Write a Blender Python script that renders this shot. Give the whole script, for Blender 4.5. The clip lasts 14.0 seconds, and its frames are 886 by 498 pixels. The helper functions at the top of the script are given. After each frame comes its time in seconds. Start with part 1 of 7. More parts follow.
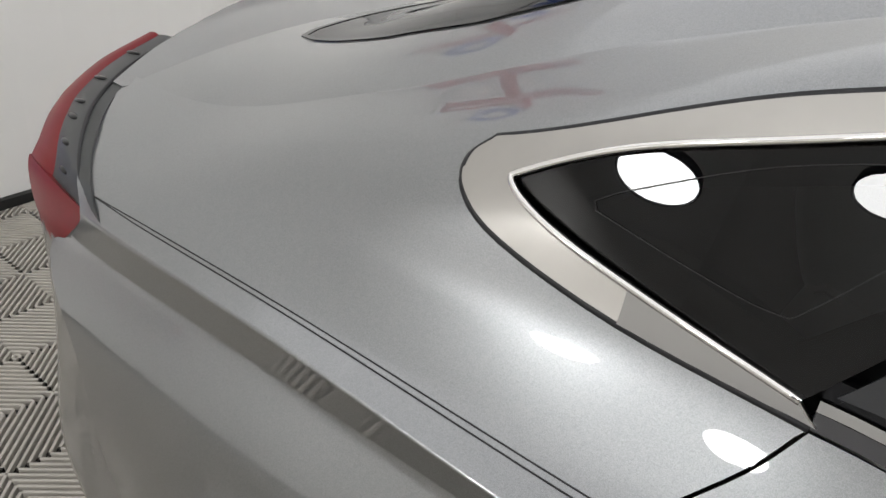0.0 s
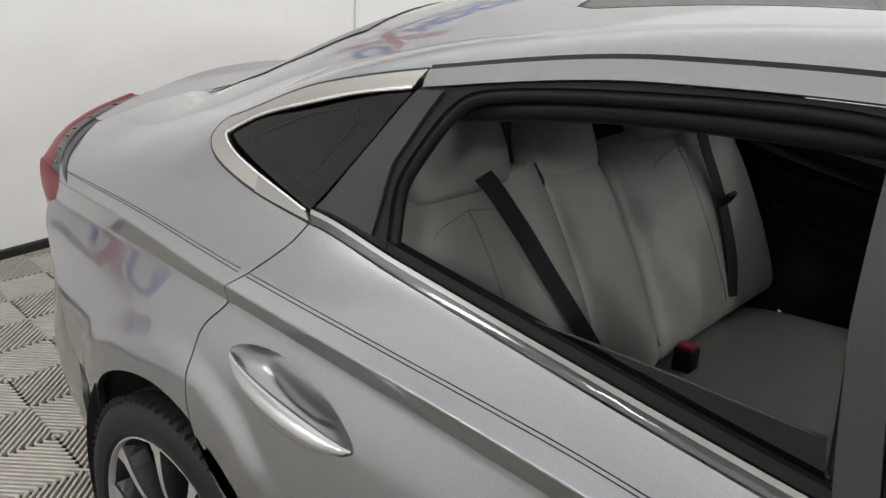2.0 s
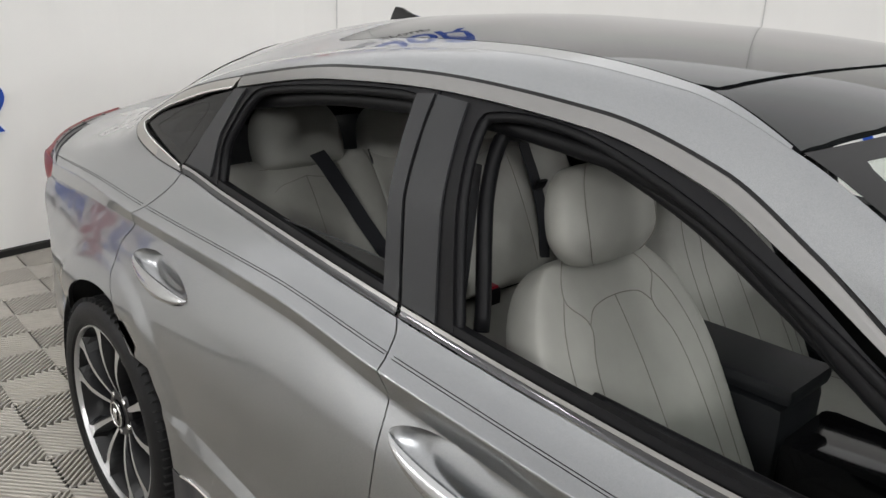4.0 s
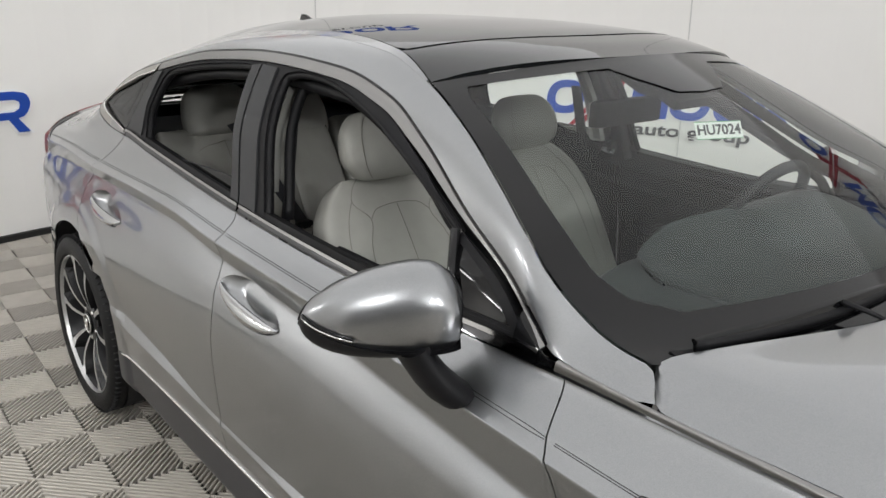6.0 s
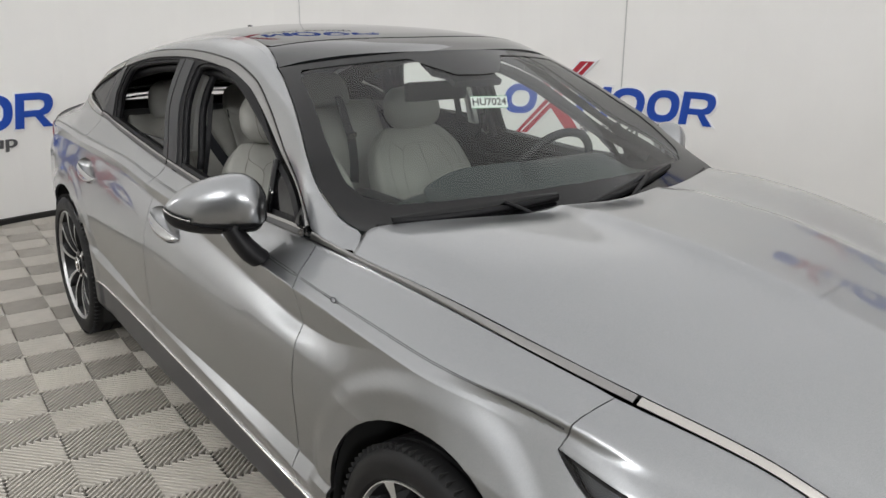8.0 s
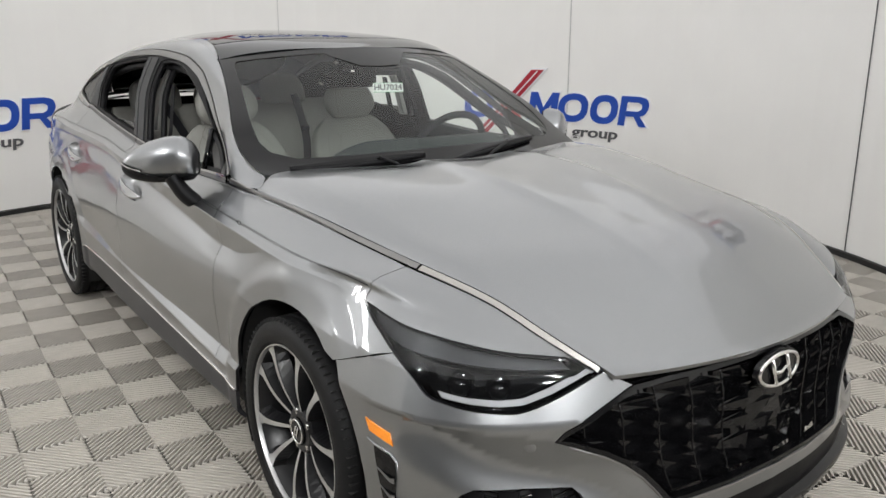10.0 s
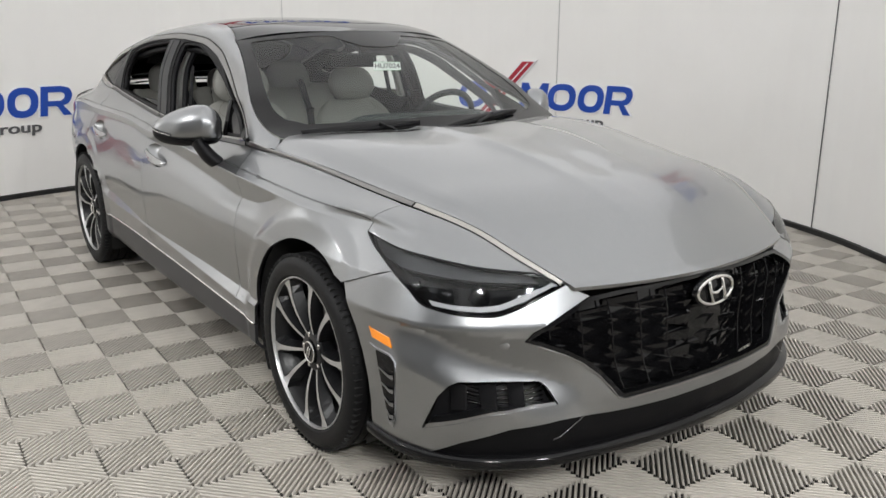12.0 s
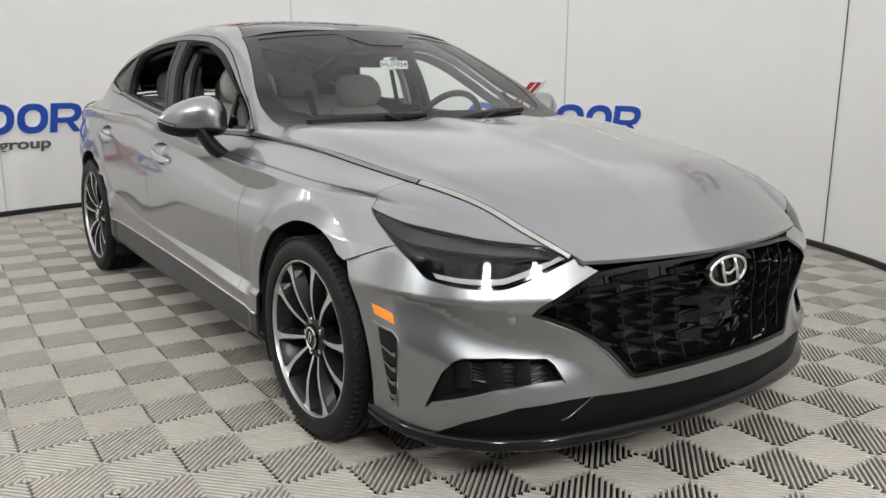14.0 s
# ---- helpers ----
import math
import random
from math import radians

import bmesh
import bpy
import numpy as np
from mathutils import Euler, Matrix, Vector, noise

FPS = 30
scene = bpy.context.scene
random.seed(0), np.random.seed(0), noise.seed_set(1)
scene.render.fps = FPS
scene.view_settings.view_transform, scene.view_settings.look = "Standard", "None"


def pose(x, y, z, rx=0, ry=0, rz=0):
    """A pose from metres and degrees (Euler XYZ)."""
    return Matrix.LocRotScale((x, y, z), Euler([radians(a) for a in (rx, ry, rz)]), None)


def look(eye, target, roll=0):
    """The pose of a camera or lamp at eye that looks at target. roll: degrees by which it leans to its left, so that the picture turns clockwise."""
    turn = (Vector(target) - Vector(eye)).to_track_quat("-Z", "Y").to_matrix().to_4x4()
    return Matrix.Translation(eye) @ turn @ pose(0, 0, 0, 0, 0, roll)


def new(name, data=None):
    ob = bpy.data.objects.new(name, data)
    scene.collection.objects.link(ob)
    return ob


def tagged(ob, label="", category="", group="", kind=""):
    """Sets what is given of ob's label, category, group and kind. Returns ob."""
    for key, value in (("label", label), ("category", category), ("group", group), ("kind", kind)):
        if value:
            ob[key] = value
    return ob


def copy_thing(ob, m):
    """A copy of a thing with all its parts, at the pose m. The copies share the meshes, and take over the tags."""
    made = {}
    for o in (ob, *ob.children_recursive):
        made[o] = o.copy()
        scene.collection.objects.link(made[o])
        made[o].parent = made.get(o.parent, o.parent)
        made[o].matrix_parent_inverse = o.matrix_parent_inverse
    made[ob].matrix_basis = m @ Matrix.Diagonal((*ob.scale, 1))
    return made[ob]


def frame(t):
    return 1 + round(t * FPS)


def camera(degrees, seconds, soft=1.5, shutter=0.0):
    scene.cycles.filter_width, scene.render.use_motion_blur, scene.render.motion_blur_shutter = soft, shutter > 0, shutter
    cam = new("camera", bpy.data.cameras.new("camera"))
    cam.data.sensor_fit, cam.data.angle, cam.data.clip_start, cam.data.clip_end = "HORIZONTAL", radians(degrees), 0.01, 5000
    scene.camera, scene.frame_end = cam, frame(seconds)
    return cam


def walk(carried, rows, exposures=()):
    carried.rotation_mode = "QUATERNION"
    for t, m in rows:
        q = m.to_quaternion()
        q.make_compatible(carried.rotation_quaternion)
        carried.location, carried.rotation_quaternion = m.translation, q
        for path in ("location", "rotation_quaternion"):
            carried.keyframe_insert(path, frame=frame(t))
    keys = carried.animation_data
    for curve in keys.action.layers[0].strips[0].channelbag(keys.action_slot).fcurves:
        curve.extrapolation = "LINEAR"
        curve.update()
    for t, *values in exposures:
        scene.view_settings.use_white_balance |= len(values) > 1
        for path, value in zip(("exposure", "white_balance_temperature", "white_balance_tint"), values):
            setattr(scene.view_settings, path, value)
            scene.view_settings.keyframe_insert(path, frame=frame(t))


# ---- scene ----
cam = camera(57.1, 14.0)
PATH = [
    (0, (-1.138, -1.228, 1.372), (-2.192, 0.189, 0.433), 4.6),
    (0.5, (-0.933, -1.283, 1.418), (-2.042, 0.129, 0.537), 4.3),
    (1, (-0.728, -1.393, 1.424), (-1.895, 0.01, 0.607), 3.7),
    (1.5, (-0.523, -1.456, 1.467), (-1.73, -0.074, 0.672), 2.7),
    (2, (-0.276, -1.462, 1.466), (-1.53, -0.089, 0.73), 2.8),
    (2.2, (-0.176, -1.493, 1.497), (-1.432, -0.122, 0.76), 2.6),
    (4.3, (0.761, -1.617, 1.529), (-0.635, -0.329, 0.9), 2.2),
    (4.5, (0.858, -1.631, 1.53), (-0.549, -0.353, 0.909), 2.1),
    (5, (1.109, -1.684, 1.527), (-0.32, -0.426, 0.913), 1.5),
    (5.5, (1.328, -1.713, 1.537), (-0.115, -0.469, 0.928), 1.3),
    (6, (1.542, -1.664, 1.507), (0.078, -0.441, 0.908), 0.7),
    (6.5, (1.813, -1.692, 1.535), (0.336, -0.488, 0.927), 0.3),
    (7, (2.072, -1.753, 1.519), (0.577, -0.566, 0.922), 0.1),
    (7.5, (2.304, -1.757, 1.518), (0.787, -0.59, 0.938), 0.3),
    (8, (2.561, -1.708, 1.507), (1.026, -0.558, 0.94), 0.3),
    (10.3, (3.463, -1.838, 1.441), (1.901, -0.702, 0.923), 0.1),
    (10.5, (3.518, -1.877, 1.444), (1.957, -0.74, 0.923), 0.1),
    (11, (3.635, -1.983, 1.428), (2.076, -0.844, 0.908), 0.2),
    (11.5, (3.71, -2.013, 1.408), (2.152, -0.873, 0.886), 0.1),
    (12, (3.73, -2.028, 1.366), (2.171, -0.886, 0.852), 0.2),
    (12.5, (3.741, -2.031, 1.322), (2.177, -0.887, 0.824), 0.2),
    (13, (3.738, -2.028, 1.272), (2.166, -0.885, 0.801), 0.2),
    (13.5, (3.734, -2.018, 1.221), (2.153, -0.876, 0.778), 0.4),
    (14, (3.727, -2.014, 1.179), (2.138, -0.875, 0.758), 0.4),
]
walk(cam, [(t, look(eye, target, roll)) for t, eye, target, roll in PATH], [(0.0, 0.46), (1.0, 0.54), (2.0, 0.62), (4.5, 0.52), (6.5, 0.5), (8.0, 0.42), (10.5, 0.44), (14.0, 0.44)])

# ---- light and room dimensions ----
WALL_C, WALL_R, WALL_H = (-0.5, 0.12), 3.5, 3.1
world = bpy.data.worlds.new("world")
world.use_nodes = True
world.node_tree.nodes["Background"].inputs[0].default_value = (0.9, 0.95, 1.0, 1)
world.node_tree.nodes["Background"].inputs[1].default_value = 0.02
scene.world = world
# round lamps hung before the booth, the one at x = 1.6 added as wall fill: x, y, height, radius, strength
LAMPS = [(-2.56, -3.45, 1.97, 0.185, 36.0), (-1.68, -3.5, 2.2, 0.14, 24.0), (1.6, -4.2, 2.8, 0.2, 72.0), (4.7, -2.3, 2.45, 0.19, 138.0), (5.5, -0.8, 2.45, 0.19, 138.0)]

# ---- materials ----
def nodes_of(name):
    m = bpy.data.materials.new(name)
    m.use_nodes = True
    nt = m.node_tree
    return m, nt, nt.nodes["Principled BSDF"]


def mat(name, color, rough=0.5, metal=0.0, coat=0.0, coat_rough=0.03, spread=0.06, scale=40.0, bump=0.0, bump_scale=300.0, spec=0.5, rough_spread=0.08):
    """A surface with fine variation of colour, gloss and relief at two scales."""
    m, nt, b = nodes_of(name)
    N, L = nt.nodes.new, nt.links.new
    tc = N("ShaderNodeTexCoord")
    n1, n2 = N("ShaderNodeTexNoise"), N("ShaderNodeTexNoise")
    n1.inputs["Scale"].default_value, n1.inputs["Detail"].default_value = scale, 4
    n2.inputs["Scale"].default_value, n2.inputs["Detail"].default_value = scale / 12, 3
    L(tc.outputs["Object"], n1.inputs["Vector"]), L(tc.outputs["Object"], n2.inputs["Vector"])
    add = N("ShaderNodeMath")
    add.operation = "ADD"
    L(n1.outputs["Fac"], add.inputs[0]), L(n2.outputs["Fac"], add.inputs[1])
    ramp = N("ShaderNodeMapRange")
    ramp.inputs["From Min"].default_value, ramp.inputs["From Max"].default_value = 0.6, 1.4
    ramp.inputs["To Min"].default_value, ramp.inputs["To Max"].default_value = 1 - spread, 1 + spread
    L(add.outputs[0], ramp.inputs["Value"])
    mul = N("ShaderNodeVectorMath")
    mul.operation = "SCALE"
    mul.inputs[0].default_value = color
    L(ramp.outputs["Result"], mul.inputs["Scale"]), L(mul.outputs[0], b.inputs["Base Color"])
    rr = N("ShaderNodeMapRange")
    rr.inputs["From Min"].default_value, rr.inputs["From Max"].default_value = 0.3, 0.7
    rr.inputs["To Min"].default_value, rr.inputs["To Max"].default_value = max(0.0, rough * (1 - rough_spread)), min(1.0, rough * (1 + rough_spread))
    L(n2.outputs["Fac"], rr.inputs["Value"]), L(rr.outputs["Result"], b.inputs["Roughness"])
    b.inputs["Metallic"].default_value = metal
    b.inputs["Coat Weight"].default_value, b.inputs["Coat Roughness"].default_value = coat, coat_rough
    b.inputs["Specular IOR Level"].default_value = spec
    if bump:
        n3, bp = N("ShaderNodeTexNoise"), N("ShaderNodeBump")
        n3.inputs["Scale"].default_value, n3.inputs["Detail"].default_value = bump_scale, 2
        bp.inputs["Strength"].default_value, bp.inputs["Distance"].default_value = bump, 0.002
        L(tc.outputs["Object"], n3.inputs["Vector"]), L(n3.outputs["Fac"], bp.inputs["Height"]), L(bp.outputs["Normal"], b.inputs["Normal"])
    return m


def glass(name, color, rough=0.0, opacity=0.0, ior=1.45):
    """A thin pane: see-through with a real mirror gloss, tinted by its colour."""
    m, nt, b = nodes_of(name)
    N, L = nt.nodes.new, nt.links.new
    nt.nodes.remove(b)
    tr, gl, mix, fr = N("ShaderNodeBsdfTransparent"), N("ShaderNodeBsdfGlossy"), N("ShaderNodeMixShader"), N("ShaderNodeFresnel")
    tr.inputs[0].default_value = (*color, 1)
    gl.inputs["Roughness"].default_value = rough
    fr.inputs["IOR"].default_value = ior
    L(fr.outputs[0], mix.inputs[0]), L(tr.outputs[0], mix.inputs[1]), L(gl.outputs[0], mix.inputs[2])
    L(mix.outputs[0], nt.nodes["Material Output"].inputs["Surface"])
    return m


def glow(name, color, strength):
    m, nt, b = nodes_of(name)
    b.inputs["Base Color"].default_value = (*color, 1)
    b.inputs["Emission Color"].default_value = (*color, 1)
    b.inputs["Emission Strength"].default_value = strength
    return m


def paint_material():
    """Silver metallic paint under a clear coat: flakes a fraction of a millimetre wide, dust and faint swirl in the gloss."""
    m, nt, b = nodes_of("silver_paint")
    N, L = nt.nodes.new, nt.links.new
    tc = N("ShaderNodeTexCoord")
    v = N("ShaderNodeTexVoronoi")
    v.inputs["Scale"].default_value = 1800
    n = N("ShaderNodeTexNoise")
    n.inputs["Scale"].default_value = 5
    L(tc.outputs["Object"], v.inputs["Vector"]), L(tc.outputs["Object"], n.inputs["Vector"])
    mix = N("ShaderNodeMix")
    mix.data_type = "RGBA"
    mix.inputs["A"].default_value, mix.inputs["B"].default_value = (0.235, 0.241, 0.25, 1), (0.315, 0.323, 0.333, 1)
    sep = N("ShaderNodeSeparateColor")
    L(v.outputs["Color"], sep.inputs[0]), L(sep.outputs[0], mix.inputs["Factor"]), L(mix.outputs["Result"], b.inputs["Base Color"])
    mr = N("ShaderNodeMapRange")
    mr.inputs["To Min"].default_value, mr.inputs["To Max"].default_value = 0.30, 0.34
    L(n.outputs["Fac"], mr.inputs["Value"]), L(mr.outputs["Result"], b.inputs["Roughness"])
    b.inputs["Metallic"].default_value = 1.0
    b.inputs["Coat Weight"].default_value, b.inputs["Coat Roughness"].default_value = 1.0, 0.012
    b.inputs["Coat IOR"].default_value = 1.58
    return m


PAINT = paint_material()
CHROME = mat("chrome", (0.78, 0.77, 0.75), 0.07, 1.0, spread=0.02)
# two darker chromes: the dark surroundings they mirror are put into the colour
TRIM_CHROME = mat("trim_chrome", (0.38, 0.375, 0.37), 0.1, 1.0, spread=0.02)
CHROME_REFLECT_DARK = mat("chrome_reflect_dark", (0.10, 0.10, 0.105), 0.12, 1.0, spread=0.03)
SATIN = mat("satin_chrome", (0.27, 0.265, 0.26), 0.32, 1.0, spread=0.03)
BRIGHT_SATIN = mat("brushed_bright_trim", (0.46, 0.445, 0.42), 0.34, 1.0, spread=0.03)
BLACK_GLOSS = mat("gloss_black_plastic", (0.004, 0.004, 0.0045), 0.08, spec=0.32)
BLACK_TRIM = mat("matt_black_rubber", (0.006, 0.006, 0.007), 0.5, bump=0.15, spec=0.2)
GREY_TRIM = mat("dark_grey_plastic", (0.022, 0.023, 0.025), 0.45, bump=0.1, spec=0.4)
DARK = mat("dark_underbody", (0.01, 0.01, 0.01), 0.8)
RUBBER = mat("tyre_rubber", (0.008, 0.008, 0.0085), 0.55, spec=0.22, spread=0.15, bump=0.2, bump_scale=500)
ALLOY_DARK = mat("dark_grey_alloy", (0.045, 0.046, 0.05), 0.35, 0.6, coat=0.5)
ALLOY = mat("machined_alloy", (0.62, 0.62, 0.62), 0.30, 0.85, spread=0.03)
SILL_M = mat("dark_grey_satin_sill", (0.032, 0.032, 0.035), 0.34, spec=0.4, bump=0.1)
WS_GLASS = glass("windscreen_glass", (0.90, 0.97, 0.93))
TINT = glass("privacy_glass", (0.07, 0.075, 0.08))
DARK_GLASS = glass("dark_corner_glass", (0.02, 0.024, 0.024))
LAMP_GLASS = glass("lamp_lens", (0.85, 0.87, 0.88))
LEATHER = mat("light_grey_leather", (0.33, 0.328, 0.30), 0.45, spread=0.07, scale=25, bump=0.35, bump_scale=450)
BLACK_LEATHER = mat("black_leather", (0.013, 0.014, 0.016), 0.5, spec=0.35, bump=0.3, bump_scale=450)
DASH = mat("dark_dashboard", (0.045, 0.052, 0.054), 0.5, bump=0.3, bump_scale=600)
BELT = mat("seat_belt_webbing", (0.015, 0.016, 0.02), 0.75, bump=0.3, bump_scale=900)
STITCH = mat("seam_shadow", (0.20, 0.19, 0.17), 0.7)
LINER = mat("headliner_cloth", (0.40, 0.40, 0.38), 0.9, bump=0.2)
RED_LENS = mat("red_lamp_lens", (0.16, 0.010, 0.014), 0.32, spread=0.1, spec=0.16)
AMBER = mat("amber_reflector", (0.85, 0.26, 0.01), 0.2, coat=1.0, spread=0.15, scale=200)
WALL_M = mat("white_wall_panel", (0.86, 0.85, 0.83), 0.55, spread=0.025, scale=3, bump=0.05, bump_scale=60)
BACK_M = mat("dark_grey_wall", (0.13, 0.13, 0.132), 0.7, spread=0.1, scale=3)
TILE_M = mat("ribbed_floor_plastic", (0.44, 0.412, 0.368), 0.35, spread=0.13, scale=14, bump=0.12, bump_scale=500, rough_spread=0.2)
SUB_M = mat("dark_subfloor", (0.02, 0.019, 0.018), 0.9)
BASE_M = mat("black_baseboard", (0.012, 0.012, 0.012), 0.5)
BLUE_M = mat("blue_sign_face", (0.012, 0.07, 0.42), 0.35, spread=0.15, scale=2)
RED_M = mat("red_sign_face", (0.38, 0.012, 0.03), 0.35, spread=0.1, scale=2)
GREY_M = mat("grey_sign_face", (0.09, 0.09, 0.095), 0.4)
INTAKE_M = mat("black_intake_mesh", (0.004, 0.004, 0.0045), 0.45, spec=0.12, bump=0.3, bump_scale=160)
DRL_M = mat("light_guide_plastic", (0.42, 0.42, 0.43), 0.45)
JOINT_M = mat("pale_grey_joint", (0.58, 0.58, 0.57), 0.6)
WHITE_M = mat("white_sign_border", (0.85, 0.86, 0.88), 0.4, spread=0.02)
PAPER = mat("white_paper_tag", (0.85, 0.86, 0.83), 0.7, spread=0.03)
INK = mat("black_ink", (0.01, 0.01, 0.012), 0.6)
# added fill: the unseen ceiling glows to light walls and car evenly
CEIL_FILL_M = glow("ceiling_fill_glow", (0.985, 0.99, 1.0), 0.52)


# ---- mesh helpers ----
def pchip(xk, yk, x):
    """A smooth curve through the knots that keeps their rises and falls."""
    xk, yk, x = np.asarray(xk, float), np.asarray(yk, float), np.asarray(x, float)
    h, d = np.diff(xk), np.diff(yk) / np.diff(xk)
    m = np.empty(len(xk))
    m[0], m[-1] = d[0], d[-1]
    for i in range(1, len(xk) - 1):
        if d[i - 1] * d[i] <= 0:
            m[i] = 0
        else:
            w1, w2 = 2 * h[i] + h[i - 1], h[i] + 2 * h[i - 1]
            m[i] = (w1 + w2) / (w1 / d[i - 1] + w2 / d[i])
    i = np.clip(np.searchsorted(xk, x) - 1, 0, len(h) - 1)
    s = (x - xk[i]) / h[i]
    s = np.clip(s, -0.5, 1.5)
    return ((1 + 2 * s) * (1 - s) ** 2 * yk[i] + s * (1 - s) ** 2 * h[i] * m[i] + s * s * (3 - 2 * s) * yk[i + 1] + s * s * (s - 1) * h[i] * m[i + 1])


def make_mesh(name, verts, faces, material, parent=None, normals=None, smooth=True, label=""):
    me = bpy.data.meshes.new(name)
    me.from_pydata([tuple(map(float, v)) for v in verts], [], [tuple(map(int, f)) for f in faces])
    me.materials.append(material)
    if smooth:
        me.polygons.foreach_set("use_smooth", [True] * len(me.polygons))
    if normals is not None:
        me.normals_split_custom_set_from_vertices([tuple(map(float, n)) for n in normals])
    ob = new(name, me)
    if parent:
        ob.parent = parent
    if label:
        ob["label"] = label
    return ob


def part(name, bm, material, parent=None, label="", smooth=False, angle=35):
    me = bpy.data.meshes.new(name)
    bmesh.ops.recalc_face_normals(bm, faces=bm.faces)
    if smooth:
        for fc in bm.faces:
            fc.smooth = True
        for e in bm.edges:
            e.smooth = len(e.link_faces) != 2 or e.calc_face_angle(0) < radians(angle)
    bm.to_mesh(me)
    bm.free()
    me.materials.append(material)
    ob = new(name, me)
    if parent:
        ob.parent = parent
    if label:
        ob["label"] = label
    return ob


def empty(name, label, category, group=""):
    return tagged(new(name), label, category, group)


def inside(poly, p):
    """Which of the points p lie inside the polygon."""
    poly, p = np.asarray(poly), np.asarray(p)
    hit = np.zeros(len(p), bool)
    a, b = poly, np.roll(poly, -1, 0)
    for (x0, y0), (x1, y1) in zip(a, b):
        if y0 == y1:
            continue
        c = (y0 > p[:, 1]) != (y1 > p[:, 1])
        hit ^= c & (p[:, 0] < (x1 - x0) * (p[:, 1] - y0) / (y1 - y0) + x0)
    return hit


def dense(points, step=0.03, closed=False, scale=(1, 1)):
    """The polyline with points added so that no step is longer than step."""
    pts, out = [tuple(p) for p in points], []
    n = len(pts)
    for i in range(n if closed else n - 1):
        a, b = np.array(pts[i]), np.array(pts[(i + 1) % n])
        k = max(1, int(math.ceil(np.hypot(*((b - a) * scale)) / step)))
        out += [tuple(a + (b - a) * j / k) for j in range(k)]
    if not closed:
        out.append(pts[-1])
    return out


def spline(points, n=8):
    """A rounded line through the points."""
    p = [np.array(q, float) for q in points]
    p = [2 * p[0] - p[1], *p, 2 * p[-1] - p[-2]]
    out = []
    for i in range(1, len(p) - 2):
        for k in range(n):
            s = k / n
            out.append(tuple(0.5 * (2 * p[i] + (p[i + 1] - p[i - 1]) * s + (2 * p[i - 1] - 5 * p[i] + 4 * p[i + 1] - p[i + 2]) * s * s + (3 * p[i] - p[i - 1] - 3 * p[i + 1] + p[i + 2]) * s**3)))
    out.append(tuple(p[-2]))
    return out


def patch(name, outline, surf, material, parent, step=(0.03, 0.2), holes=(), gap=0.0015, depth=0.012, lift=0.0, side=1, label="", wide=0.03, hint=(0, 1, 0.4)):
    """A sheet-metal panel: the outline of a region of the surface surf(a, b) -> points, with folded edges. side -1 mirrors it to y < 0."""
    from mathutils.geometry import delaunay_2d_cdt
    sc = np.array([1.0, step[0] / step[1]])
    loops = [dense(l, wide, True, sc) for l in (outline, *holes)]
    pts, edges = [], []
    for l in loops:
        k = len(pts)
        pts += l
        edges += [(k + i, k + (i + 1) % len(l)) for i in range(len(l))]
    P = np.array(pts)
    lo, hi = P.min(0), P.max(0)
    ga, gb = np.meshgrid(np.arange(lo[0], hi[0], step[0]), np.arange(math.ceil(lo[1] / step[1]) * step[1], hi[1], step[1]))
    G = np.stack([ga.ravel(), gb.ravel()], 1)
    keep = inside(loops[0], G)
    for l in loops[1:]:
        keep &= ~inside(l, G)
    G = G[keep]
    if len(G):
        d = np.full(len(G), 9.0)
        for q in P:
            d = np.minimum(d, np.hypot(*((G - q) * sc).T))
        G = G[d > 0.35 * step[0]]
    Q = np.vstack([P, G]) if len(G) else P
    out = delaunay_2d_cdt([Vector(q) for q in Q * sc], edges, [], 0, 1e-6)
    V = np.array([tuple(v) for v in out[0]]) / sc
    F = np.array([f for f in out[2] if len(f) == 3])
    C = V[F].mean(1)
    ok = inside(loops[0], C)
    for l in loops[1:]:
        ok &= ~inside(l, C)
    F = F[ok]
    e = np.array([1e-3, 0]), np.array([0, step[1] * 0.02])
    S = lambda q: np.asarray(surf(q[:, 0], q[:, 1]))  # noqa: E731
    X = S(V)
    N = np.cross(S(V + e[0]) - S(V - e[0]), S(V + e[1]) - S(V - e[1]))
    N /= np.linalg.norm(N, axis=1, keepdims=True) + 1e-12
    N *= 1 if (N @ np.array(hint, float)).mean() > 0 else -1
    # face winding along the normals
    fn = np.cross(X[F[:, 1]] - X[F[:, 0]], X[F[:, 2]] - X[F[:, 0]])
    flip = (fn * N[F[:, 0]]).sum(1) < 0
    F[flip] = F[flip][:, ::-1]
    # boundary loops, pulled in by the gap and folded down
    count = {}
    for f in F:
        for i in range(3):
            count[(f[i], f[(i + 1) % 3])] = 1
    rim = [(a, b) for a, b in count if (b, a) not in count]
    tang = np.zeros_like(X)
    for a, b in rim:
        t = X[b] - X[a]
        t /= np.linalg.norm(t) + 1e-12
        tang[a] += t
        tang[b] += t
    rims = np.array(sorted({a for ab in rim for a in ab}))
    inw = np.cross(N[rims], tang[rims])
    inw /= np.linalg.norm(inw, axis=1, keepdims=True) + 1e-12
    X = X + N * lift
    X[rims] += inw * gap
    verts, norms = [*X], [*N]
    faces = [tuple(f) for f in F]
    if depth:
        idx = {}
        for r, w in zip(rims, inw):
            idx[r] = len(verts)
            verts += [X[r], X[r] - N[r] * depth + w * 0.001]
            norms += [-w, -w]
        faces += [(idx[b], idx[a], idx[a] + 1, idx[b] + 1) for a, b in rim]
    verts, norms = np.array(verts), np.array(norms)
    if side < 0:
        verts[:, 1] *= -1
        norms[:, 1] *= -1
        faces = [f[::-1] for f in faces]
